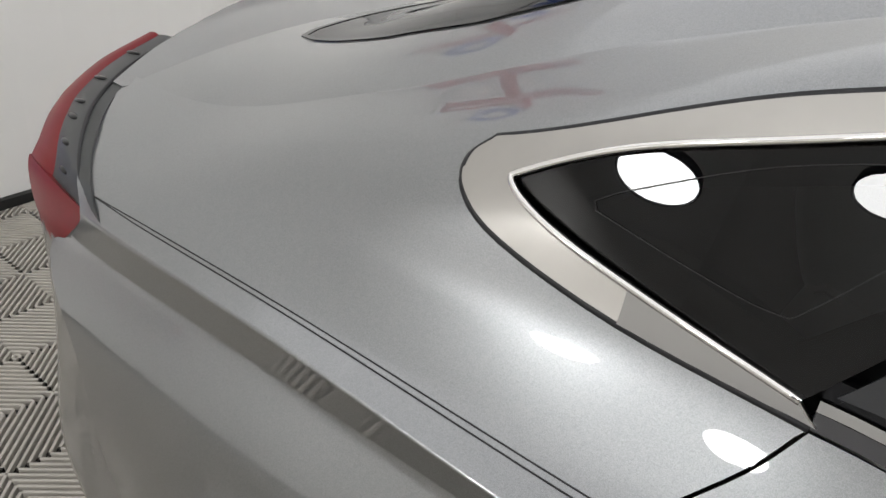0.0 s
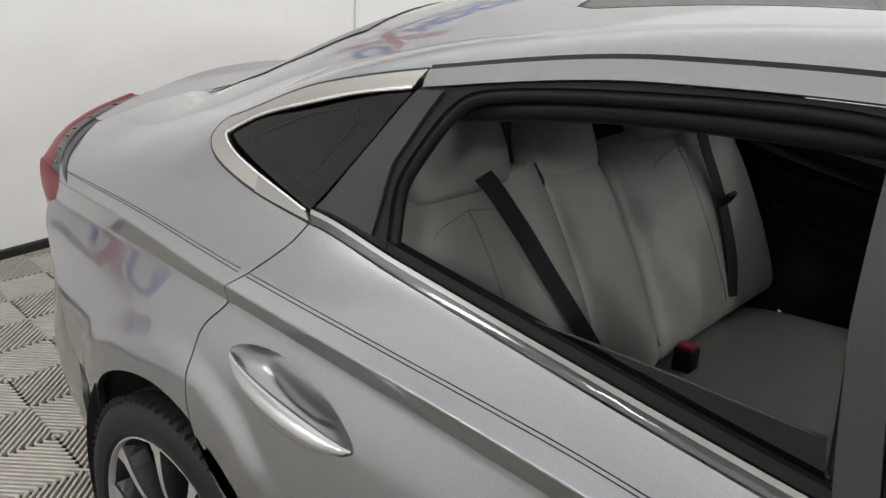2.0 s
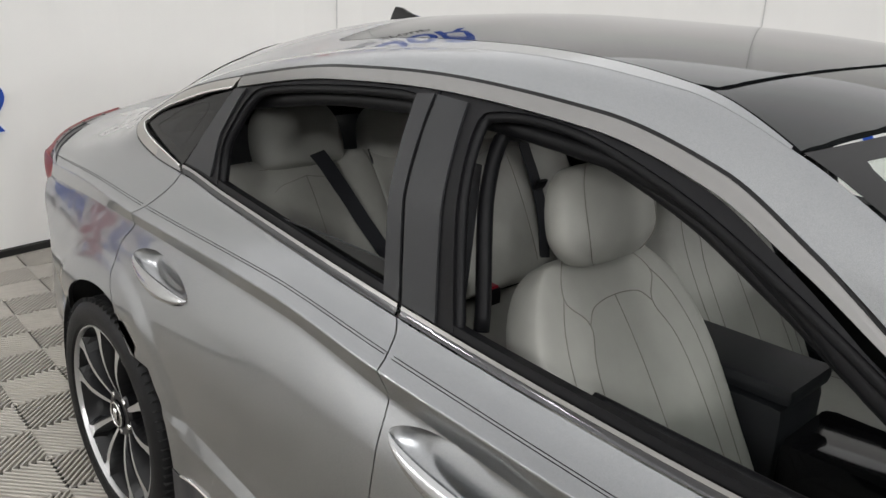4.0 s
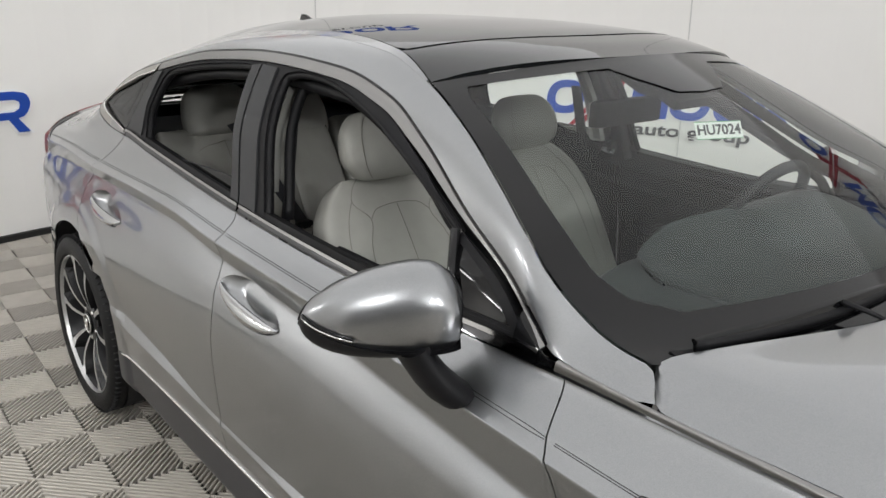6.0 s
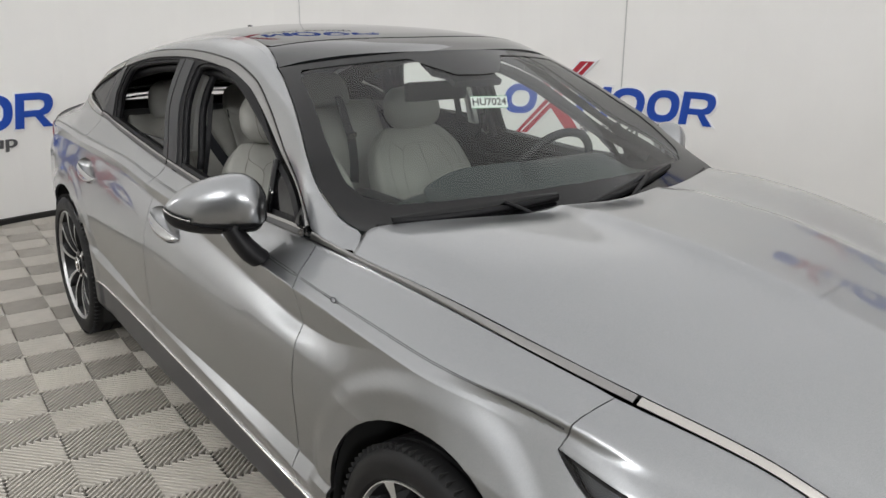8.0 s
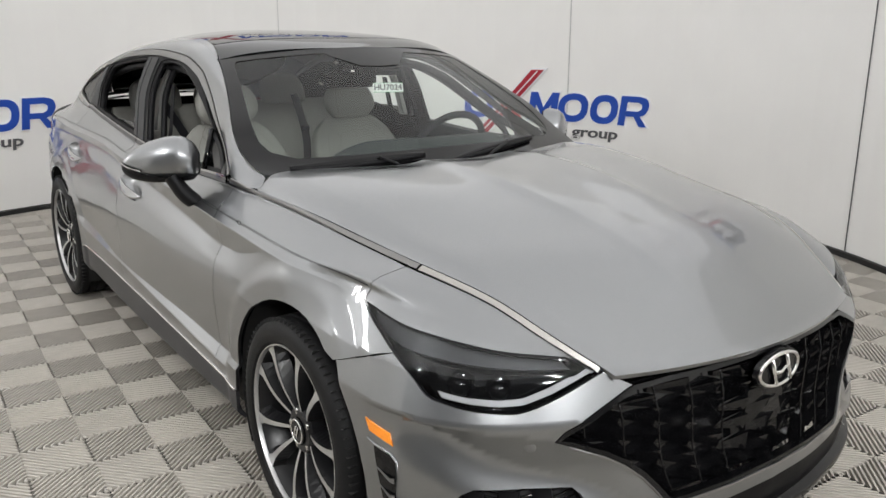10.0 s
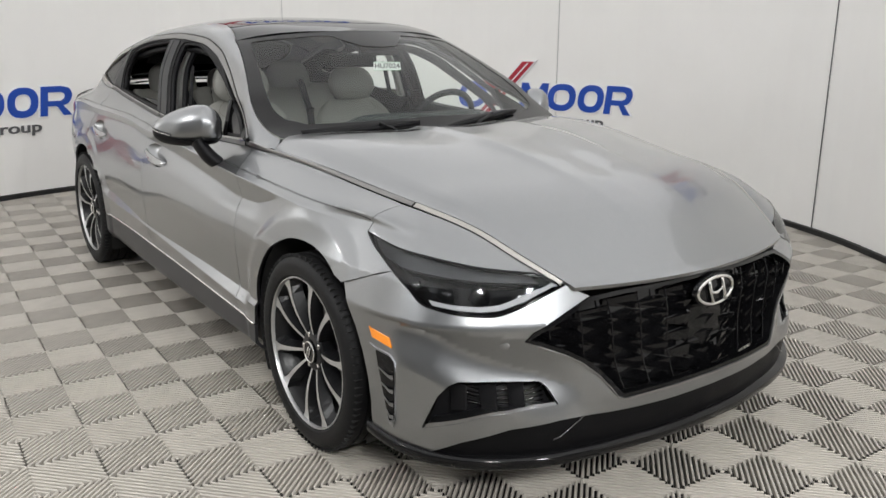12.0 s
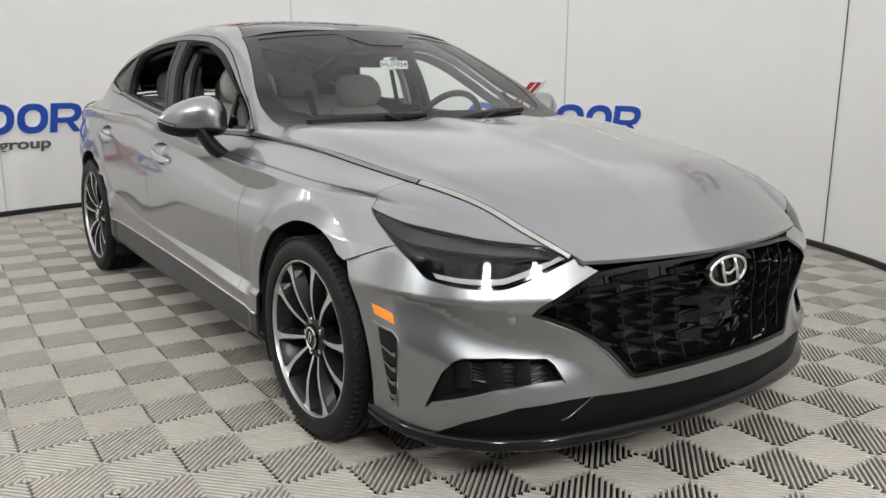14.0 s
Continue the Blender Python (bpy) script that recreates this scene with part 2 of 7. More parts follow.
    return make_mesh(name, verts, faces, material, parent, norms, True, label)


def tube(name, path, radius, material, parent, closed=False, seg=8, label="", flat=1.0, up=(0, 0, 1)):
    """A round or flattened bar swept along the path."""
    P = np.array(path, float)
    n = len(P)
    T = np.roll(P, -1, 0) - np.roll(P, 1, 0)
    if not closed:
        T[0], T[-1] = P[1] - P[0], P[-1] - P[-2]
    T /= np.linalg.norm(T, axis=1, keepdims=True) + 1e-12
    B = np.cross(T, np.array(up, float))
    B /= np.linalg.norm(B, axis=1, keepdims=True) + 1e-12
    U = np.cross(B, T)
    a = np.arange(seg) * 2 * math.pi / seg
    ring = P[:, None] + radius * (np.cos(a)[None, :, None] * B[:, None] + flat * np.sin(a)[None, :, None] * U[:, None])
    verts = ring.reshape(-1, 3)
    m = n if closed else n - 1
    faces = [(i * seg + j, i * seg + (j + 1) % seg, (i + 1) % n * seg + (j + 1) % seg, (i + 1) % n * seg + j) for i in range(m) for j in range(seg)]
    if not closed:
        faces += [tuple(range(seg))[::-1], tuple((n - 1) * seg + j for j in range(seg))]
    return make_mesh(name, verts, faces, material, parent, None, True, label)


def strip(name, left, right, thick, material, parent, label="", bulge=0.0):
    """A bar between two lines, with a thickness out of its plane."""
    A, B = np.array(left, float), np.array(right, float)
    n = len(A)
    T = np.gradient((A + B) / 2, axis=0)
    N = np.cross(T, B - A)
    N /= np.linalg.norm(N, axis=1, keepdims=True) + 1e-12
    rows = [A - N * thick, A + N * thick * 0.6, (A * 3 + B) / 4 + N * (thick + bulge * 0.7), (A + B) / 2 + N * (thick + bulge), (A + 3 * B) / 4 + N * (thick + bulge * 0.7), B + N * thick * 0.6, B - N * thick]
    k = len(rows)
    verts = np.stack(rows, 1).reshape(-1, 3)
    faces = [(i * k + j, i * k + (j + 1) % k, (i + 1) * k + (j + 1) % k, (i + 1) * k + j) for i in range(n - 1) for j in range(k)]
    faces += [tuple(range(k)), tuple((n - 1) * k + j for j in range(k))]
    bm = bmesh.new()
    vs = [bm.verts.new(v) for v in verts]
    for f in faces:
        bm.faces.new([vs[i] for i in f])
    return part(name, bm, material, parent, label, True, 40)


def box(bm, lo, hi, bevel=0.0, m=None):
    """A box with rounded edges in bm."""
    r = bmesh.ops.create_cube(bm, size=1.0)
    vs = r["verts"]
    lo, hi = Vector(lo), Vector(hi)
    for v in vs:
        v.co = Vector([(lo[i] + hi[i]) / 2 + v.co[i] * (hi[i] - lo[i]) for i in range(3)])
    if bevel:
        es = list({e for v in vs for e in v.link_edges})
        r = bmesh.ops.bevel(bm, geom=es, offset=bevel, segments=2, profile=0.6, affect="EDGES")
        vs = list({v for f in r["faces"] for v in f.verts} | {v for v in vs if v.is_valid})
    if m is not None:
        for v in vs:
            v.co = m @ v.co
    return vs


def disc_stack(bm, rings, seg=48, m=None, close=(False, False)):
    """A body of revolution about z through (radius, height) rings."""
    rows = []
    for r, z in rings:
        rows.append([bm.verts.new(((m or Matrix()) @ Vector((r * math.cos(2 * math.pi * i / seg), r * math.sin(2 * math.pi * i / seg), z)))) for i in range(seg)])
    for a, b in zip(rows, rows[1:]):
        for i in range(seg):
            bm.faces.new((a[i], a[(i + 1) % seg], b[(i + 1) % seg], b[i]))
    if close[0]:
        bm.faces.new(rows[0][::-1])
    if close[1]:
        bm.faces.new(rows[-1])
    return rows


# ---- the room: curved white wall, floor, ceiling, lamps ----
def wall_plan():
    """The wall's line in plan: a round bay behind the car, straight wings and a back wall beside the camera."""
    cx, cy = WALL_C
    arc = [(cx + WALL_R * math.cos(radians(a)), cy + WALL_R * math.sin(radians(a))) for a in np.arange(58, 205, 3)]
    return [(6.0, 0.3), *arc, (-2.6, -4.6), (1.2, -4.6), (6.0, -4.6)]


def wall_piece(name, plan, material):
    cen = Vector((0.5, -0.5))
    verts, faces = [], []
    for x, y in plan:
        d = (Vector((x, y)) - cen).normalized() * 0.12
        verts += [(x, y, 0), (x, y, WALL_H), (x + d.x, y + d.y, WALL_H), (x + d.x, y + d.y, 0)]
    for i in range(len(plan) - 1):
        for k in range(4):
            faces.append((4 * i + k, 4 * i + 4 + k, 4 * i + 4 + (k + 1) % 4, 4 * i + (k + 1) % 4))
    return make_mesh(name, verts, faces, material, None, None, False)


def build_room():
    plan = wall_plan()
    n = len(plan)
    cen = Vector((0.5, -0.5))
    tagged(wall_piece("wall_round", plan[:-1], WALL_M), "smooth curved white photo booth wall of tall panels", "wall", kind="structure")
    # closing wall out of view, dark so the car's front reflects less light
    tagged(wall_piece("wall_back", [plan[-2], plan[-1], plan[0]], BACK_M), "unseen dark grey closing wall opposite the white booth, dark to limit bounced light", "wall", kind="structure")
    # black baseboard
    verts, faces = [], []
    for x, y in plan:
        d = (cen - Vector((x, y))).normalized()
        for o, z in ((0.003, 0.0), (0.018, 0.0), (0.018, 0.036), (0.003, 0.042)):
            verts.append((x + d.x * o, y + d.y * o, z))
    for i in range(n):
        j = (i + 1) % n
        for k in range(3):
            faces.append((4 * i + k, 4 * j + k, 4 * j + k + 1, 4 * i + k + 1))
    tagged(make_mesh("baseboard", verts, faces, BASE_M, None, None, False), "thin black rubber skirting along the white wall", "baseboard", kind="structure")
    # ceiling out of view; its glow is added fill, no known lamp
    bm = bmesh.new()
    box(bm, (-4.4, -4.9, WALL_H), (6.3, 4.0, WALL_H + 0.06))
    tagged(part("ceiling", bm, CEIL_FILL_M), "unseen white ceiling, its glow added as fill light", "ceiling", kind="structure")
    bm = bmesh.new()
    box(bm, (-4.4, -4.9, -0.1), (6.3, 4.0, -0.016))
    tagged(part("ground", bm, SUB_M), "dark slab under the ribbed floor tiles", "floor", kind="structure")
    cx, cy = WALL_C
    for a in (69.0, 112.5, 156.6, 200.0):
        u = Vector((math.cos(radians(a)), math.sin(radians(a))))
        t = Vector((-u.y, u.x))
        c = Vector((cx, cy)) + u * (WALL_R - 0.0025 - 0.004)
        bm = bmesh.new()
        for o, w, d in ((0.0, 0.0012, 0.0015), (0.004, 0.002, 0.004)):
            q = [c + t * (o - w) , c + t * (o + w), c + t * (o + w) - u * d, c + t * (o - w) - u * d]
            lo, hi = [bm.verts.new((*v, 0.042)) for v in q], [bm.verts.new((*v, WALL_H)) for v in q]
            for i in range(4):
                bm.faces.new((lo[i], lo[(i + 1) % 4], hi[(i + 1) % 4], hi[i]))
        tagged(part("trim", bm, GREY_M if a < 80 else JOINT_M), "thin grey joint cover between two white wall panels", "wall joint", kind="structure")


build_room()


def build_lamps():
    for x, y, z, radius, power in LAMPS:
        lamp = empty("studio_lamp", "round black-rimmed studio lamp with a glowing white disc", "lamp", "round studio lamps")
        lamp.matrix_world = look((x, y, z), (3.4, -1.0, 0.0) if x > 3 else (0.2, -0.1, 0.5) if x > 0 else (x + 0.26, -2.9, 0.4))
        bm = bmesh.new()
        disc_stack(bm, [(0.02, 0.10), (0.10, 0.08), (radius + 0.005, 0.03), (radius + 0.012, -0.01), (radius + 0.003, -0.02), (radius, -0.008)], 36)
        part("rim", bm, BLACK_TRIM, lamp, "black lamp rim", smooth=True)
        bm = bmesh.new()
        disc_stack(bm, [(radius, -0.008), (0.12, -0.016), (0.0005, -0.02)], 36)
        part("diffuser", bm, glow("lamp_disc", (0.99, 0.99, 0.985), power), lamp, "glowing white diffuser", smooth=True)
        tube("hanger", [(0, 0, 0.09), (0, 0.0, 0.14), (0, 0.1, 0.2)], 0.012, BLACK_TRIM, lamp)


build_lamps()


FLOOR_C, FLOOR_A, FLOOR_S = (2.356, 0.103), -2.6, 0.2085


def tile_mesh(turned, ribs=17):
    """One floor square: diagonal ribs over a sunken grid, with a cross bar along the other diagonal."""
    s = FLOOR_S / 2
    bm = bmesh.new()
    p = 2 * s * math.sqrt(2) / ribs
    for k in range(ribs):
        c = -s * math.sqrt(2) + (k + 0.5) * p
        h = s * math.sqrt(2) - abs(c)
        if h < 0.008:
            continue
        w = p * 0.23
        rows = []
        for u in (-h, h):
            for v, z in ((-w - 0.0012, -0.015), (-w, -0.0012), (-w + 0.0015, 0.0), (w - 0.0015, 0.0), (w, -0.0012), (w + 0.0012, -0.015)):
                uu = u - math.copysign(min(abs(v), h), u) * 0.9
                rows.append((uu, c + v, z))
        vs = []
        for u, v, z in rows:
            x, y = (u - v) / math.sqrt(2), (u + v) / math.sqrt(2)
            vs.append(bm.verts.new((x, y, z) if not turned else (-y, x, z)))
        for k2 in range(5):
            bm.faces.new((vs[k2], vs[k2 + 6], vs[k2 + 7], vs[k2 + 1]))
    me = bpy.data.meshes.new("floor_square")
    bmesh.ops.recalc_face_normals(bm, faces=bm.faces)
    bm.to_mesh(me)
    bm.free()
    me.materials.append(TILE_M)
    return me


# ---- the car: body lines ----
# Each line of the body side runs along x; its half width and height are smooth curves through a few knots.
LINES = [
    # rocker bottom, rocker bulge, bright strip
    ((-2.3, -1.0, 0.0, 1.0, 1.9), (0.70, 0.872, 0.882, 0.875, 0.80), (0.25, 0.235, 0.220, 0.215, 0.2)),
    ((-2.3, -1.0, 0.0, 1.0, 1.9), (0.76, 0.897, 0.908, 0.903, 0.86), (0.30, 0.285, 0.264, 0.255, 0.235)),
    ((-2.3, -1.1, -0.74, 0.0, 1.08, 1.9), (0.78, 0.897, 0.902, 0.905, 0.903, 0.88), (0.37, 0.376, 0.378, 0.362, 0.318, 0.28)),
    # ledge, lower crease
    ((-2.3, -1.2, -0.9, -0.3, 0.4, 1.0, 1.3, 1.9), (0.785, 0.90, 0.907, 0.912, 0.914, 0.912, 0.908, 0.89), (0.45, 0.49, 0.475, 0.452, 0.41, 0.375, 0.37, 0.38)),
    ((-2.3, -1.2, -0.98, -0.65, -0.28, -0.15, 0.25, 0.6, 0.9, 1.08, 1.3, 1.9), (0.79, 0.902, 0.892, 0.895, 0.908, 0.908, 0.898, 0.890, 0.888, 0.893, 0.906, 0.895), (0.50, 0.53, 0.520, 0.492, 0.461, 0.455, 0.441, 0.430, 0.419, 0.413, 0.42, 0.43)),
    # middle, upper door
    ((-2.3, -1.5, -0.5, 0.5, 1.2, 1.9), (0.795, 0.898, 0.905, 0.906, 0.908, 0.895), (0.63, 0.66, 0.65, 0.62, 0.60, 0.56)),
    ((-2.3, -1.5, -0.5, 0.5, 1.0, 1.9), (0.79, 0.875, 0.886, 0.892, 0.897, 0.885), (0.76, 0.80, 0.785, 0.72, 0.70, 0.67)),
    # lower and upper edge of the shoulder facet
    ((-2.3, -1.95, -1.6, -1.25, -0.6, -0.3, 0.0, 0.2, 0.6, 0.85, 1.0, 1.12, 1.22, 1.5, 1.9), (0.74, 0.805, 0.833, 0.843, 0.848, 0.85, 0.851, 0.853, 0.858, 0.863, 0.868, 0.873, 0.877, 0.876, 0.86), (0.85, 0.88, 0.905, 0.91, 0.90, 0.868, 0.845, 0.83, 0.788, 0.764, 0.77, 0.795, 0.818, 0.785, 0.73)),
    ((-2.3, -1.98, -1.6, -1.25, -0.9, -0.6, -0.3, 0.0, 0.2, 0.76, 1.0, 1.2, 1.5, 1.9), (0.72, 0.802, 0.839, 0.853, 0.857, 0.859, 0.862, 0.864, 0.865, 0.872, 0.875, 0.876, 0.872, 0.85), (0.90, 0.928, 0.952, 0.943, 0.944, 0.937, 0.911, 0.899, 0.890, 0.852, 0.841, 0.830, 0.812, 0.755)),
    # pinstripe
    ((-2.3, -2.0, -1.6, -1.25, -0.7, -0.3, 0.0, 0.25, 0.7, 1.0, 1.25, 1.69, 1.9), (0.715, 0.785, 0.812, 0.822, 0.826, 0.828, 0.83, 0.832, 0.846, 0.850, 0.851, 0.838, 0.79), (0.925, 0.948, 0.964, 0.957, 0.953, 0.924, 0.908, 0.896, 0.874, 0.860, 0.850, 0.828, 0.79)),
    # belt, half window, window top, roof rail and bonnet edge
    ((-2.3, -2.0, -1.7, -1.5, -1.19, -1.0, -0.36, 0.0, 0.3, 0.75, 0.93, 1.35, 1.755, 1.95, 2.1, 2.24), (0.69, 0.755, 0.762, 0.765, 0.759, 0.760, 0.768, 0.771, 0.770, 0.760, 0.755, 0.738, 0.698, 0.640, 0.575, 0.50), (0.945, 0.967, 1.0, 1.025, 1.047, 1.023, 0.958, 0.935, 0.922, 0.912, 0.908, 0.894, 0.862, 0.822, 0.755, 0.685)),
    ((-2.3, -2.0, -1.7, -1.5, -1.19, -0.7, -0.36, 0.0, 0.3, 0.5, 0.59, 0.68, 0.725, 0.8, 0.93, 1.35, 1.755, 1.95, 2.1, 2.24), (0.655, 0.722, 0.725, 0.737, 0.725, 0.715, 0.71, 0.715, 0.728, 0.73, 0.738, 0.75, 0.755, 0.756, 0.751, 0.731, 0.69, 0.631, 0.568, 0.496), (0.96, 0.98, 1.038, 1.092, 1.16, 1.19, 1.185, 1.165, 1.09, 1.005, 0.972, 0.943, 0.9285, 0.923, 0.914, 0.898, 0.868, 0.827, 0.76, 0.69)),
    ((-2.3, -2.0, -1.7, -1.46, -1.25, -1.03, -0.7, -0.43, -0.1, 0.11, 0.25, 0.44, 0.59, 0.68, 0.725, 0.8, 0.87, 0.93, 1.35, 1.755, 1.95, 2.1, 2.24), (0.62, 0.685, 0.685, 0.697, 0.688, 0.667, 0.635, 0.615, 0.608, 0.618, 0.64, 0.68, 0.712, 0.735, 0.748, 0.7525, 0.7515, 0.748, 0.726, 0.684, 0.624, 0.563, 0.493), (0.973, 0.994, 1.07, 1.152, 1.236, 1.289, 1.342, 1.354, 1.337, 1.29, 1.22, 1.1, 1.022, 0.96, 0.932, 0.9235, 0.9185, 0.913, 0.901, 0.872, 0.83, 0.764, 0.694)),
    ((-2.3, -2.0, -1.7, -1.4, -1.0, -0.6, -0.3, 0.0, 0.19, 0.35, 0.5, 0.6, 0.66, 0.72, 0.78, 0.83, 0.868, 0.911, 0.935, 1.35, 1.755, 1.95, 2.1, 2.24), (0.555, 0.605, 0.6, 0.585, 0.56, 0.545, 0.54, 0.552, 0.575, 0.612, 0.655, 0.686, 0.698, 0.703, 0.702, 0.695, 0.684, 0.722, 0.741, 0.722, 0.68, 0.62, 0.56, 0.492), (0.992, 1.02, 1.11, 1.225, 1.332, 1.388, 1.402, 1.382, 1.325, 1.248, 1.158, 1.092, 1.045, 1.006, 0.974, 0.955, 0.943, 0.913, 0.911, 0.903, 0.874, 0.832, 0.766, 0.696)),
    # roof, a third out, and the middle line
    ((-2.3, -2.0, -1.7, -1.4, -1.0, -0.6, -0.3, 0.0, 0.19, 0.3), (0.35,) * 10, (1.015, 1.065, 1.175, 1.30, 1.40, 1.436, 1.439, 1.418, 1.383, 1.352)),
    ((-2.3, -2.0, -1.7, -1.4, -1.0, -0.6, -0.3, 0.0, 0.19, 0.3), (0.0,) * 10, (1.03, 1.092, 1.212, 1.336, 1.420, 1.443, 1.440, 1.424, 1.398, 1.374)),
]
HUBS, HUB_Z, ARCH = (1.42, -1.42), 0.334, 0.385
K_STRIP, K_LEDGE, K_BANDLO, K_BAND, K_PIN, K_BELT, K_DLO, K_RAIL, K_MID = 2, 3, 7, 8, 9, 10, 12, 13, 15
Y_CACHE = [(np.array(a, float), np.array(b, float), np.array(c, float)) for a, b, c in LINES]
FINE_X = np.linspace(-2.4, 2.4, 2401)
FINE_YZ = [(pchip(a, b, FINE_X), pchip(a, c, FINE_X)) for a, b, c in Y_CACHE]


def line_at(k, x):
    return np.interp(x, FINE_X, FINE_YZ[k][0]), np.interp(x, FINE_X, FINE_YZ[k][1])


CREASES = np.zeros(20, bool)
CREASES[[3, 4, 7, 8]] = True


def pchip_rows(K, v):
    """A smooth section through the knots at 0, 1, 2... (second axis of K), sharp at the creases, one place v for each row."""
    d = np.diff(K, axis=1)
    n = K.shape[1]
    m = np.zeros_like(K)
    m[:, 0], m[:, -1] = d[:, 0], d[:, -1]
    a, b = d[:, :-1], d[:, 1:]
    same = a * b > 0
    m[:, 1:-1] = np.where(same, 2 * a * b / np.where(same, a + b, 1), 0)
    i = np.clip(np.floor(v).astype(int), 0, n - 2)
    s, r = v - i, np.arange(len(v))
    m0 = np.where(CREASES[i], d[r, i], m[r, i])
    m1 = np.where(CREASES[i + 1], d[r, i], m[r, i + 1])
    return (1 + 2 * s) * (1 - s) ** 2 * K[r, i] + s * (1 - s) ** 2 * m0 + s * s * (3 - 2 * s) * K[r, i + 1] + s * s * (s - 1) * m1


def smooth(a, b, t):
    s = np.clip((t - a) / (b - a), 0, 1)
    return s * s * (3 - 2 * s)


def body(x, v):
    """The body side: x along the car, v the number of the line."""
    p = side_form(x, v)
    f = np.clip(np.atleast_1d(np.asarray(v, float)) - K_DLO, 0, 1)
    round_off = 0.034 * f * (1 - f) * smooth(-1.5, -1.0, p[:, 0]) * smooth(0.85, 0.6, p[:, 0])
    p = p + round_off[:, None] * np.array((0.15, 0.6, 0.75))
    return swell(p, smooth(K_PIN - 0.2, K_BELT + 0.6, np.atleast_1d(np.asarray(v, float))))


def side_form(x, v, top=14):
    x, v = np.atleast_1d(np.asarray(x, float)), np.atleast_1d(np.asarray(v, float))
    ky, kz = np.empty((len(x), top)), np.empty((len(x), top))
    for k in range(top):
        ky[:, k], kz[:, k] = line_at(k, x)
    y, z = pchip_rows(ky, v), pchip_rows(kz, v)
    for h in HUBS:  # the flat lips round the wheel arches
        r = np.hypot(x - h, z - HUB_Z)
        w = smooth(0.495, 0.44, r) * (z < 0.9) * (z > 0.2)
        y = y + w * np.clip((0.912 if h > 0 else 0.909) - y, 0.0, 0.010)
    return np.stack([x, y, z], -1)


def swell(p, k):
    """Fuller shoulders round the foot of the windscreen pillars: the points moved out, up and forward by the weight k."""
    b = smooth(0.15, 0.86, p[:, 0]) * smooth(1.72, 1.05, p[:, 0]) * k
    return p + b[:, None] * np.stack([np.full(len(p), 0.022), 0.026 * np.sign(p[:, 1]), np.full(len(p), 0.034)], -1)


GRID_X, GRID_V = np.linspace(-2.35, 2.3, 931), np.linspace(0, K_RAIL, 261)
GRID_Z = np.stack([side_form(GRID_X, np.full(len(GRID_X), v))[:, 2] for v in GRID_V], 1)


def v_at(x, z):
    """The v at which the body side has the height z at x."""
    x, z = np.broadcast_arrays(np.atleast_1d(np.asarray(x, float)), np.atleast_1d(np.asarray(z, float)))
    i = np.clip(((x + 2.35) / 0.005).astype(int), 0, len(GRID_X) - 2)
    f = (x - GRID_X[i]) / 0.005
    return np.array([np.interp(zz, GRID_Z[j] * (1 - g) + GRID_Z[j + 1] * g, GRID_V) for zz, j, g in zip(z, i, f)])


def on_side(points):
    """(x, z) points of the side view as (x, v)."""
    p = np.array(points, float)
    return list(zip(p[:, 0], v_at(p[:, 0], p[:, 1])))


def along(k, x0, x1, n=None, dv=0.0):
    n = n or max(2, int(abs(x1 - x0) / 0.03) + 1)
    return [(x, k + dv) for x in np.linspace(x0, x1, n)]


def arch(h, a0, a1, r=ARCH, n=28):
    return [(h + r * math.cos(radians(a)), HUB_Z + r * math.sin(radians(a))) for a in np.linspace(a0, a1, n)]


# door seams in the side view
SEAM_REAR = spline([(-1.19, 1.047), (-1.215, 1.01), (-1.262, 0.962), (-1.283, 0.935), (-1.29, 0.905), (-1.335, 0.855), (-1.345, 0.80), (-1.335, 0.74), (-1.29, 0.67), (-1.22, 0.60)], 5)
SEAM_MID = spline([(-0.37, 0.959), (-0.335, 0.935), (-0.305, 0.91), (-0.285, 0.86), (-0.275, 0.76), (-0.27, 0.62), (-0.24, 0.46), (-0.222, 0.369)], 5)
SEAM_FRONT = spline([(0.765, 0.912), (0.79, 0.889), (0.83, 0.85), (0.855, 0.80), (0.872, 0.70), (0.872, 0.55), (0.857, 0.42), (0.87, 0.328)], 5)
# window outline: outer edge of its bright frame
DLO_REAR = spline([(-1.19, 1.049), (-1.33, 1.060), (-1.44, 1.082), (-1.492, 1.105), (-1.502, 1.125), (-1.485, 1.143)], 5)


HANDLES = ((-0.112, 0.808, 0.300, 0.088, -0.115), (-1.103, 0.835, 0.300, 0.090, -0.085))


def almond(n=18, k=1.0):
    """A pointed oval in the unit square."""
    up = [(a, k * (1 - a * a) ** 0.75) for a in np.cos(np.linspace(0, math.pi, n))]
    return up + [(a, -k * (1 - a * a) ** 0.75) for a in np.cos(np.linspace(math.pi, 0, n))[1:-1]]


def handle_hole(cx, cz, length, height, tilt):
    return on_side([(cx + a * length / 2, cz + tilt * a * length / 2 + b * height / 2) for a, b in almond()])


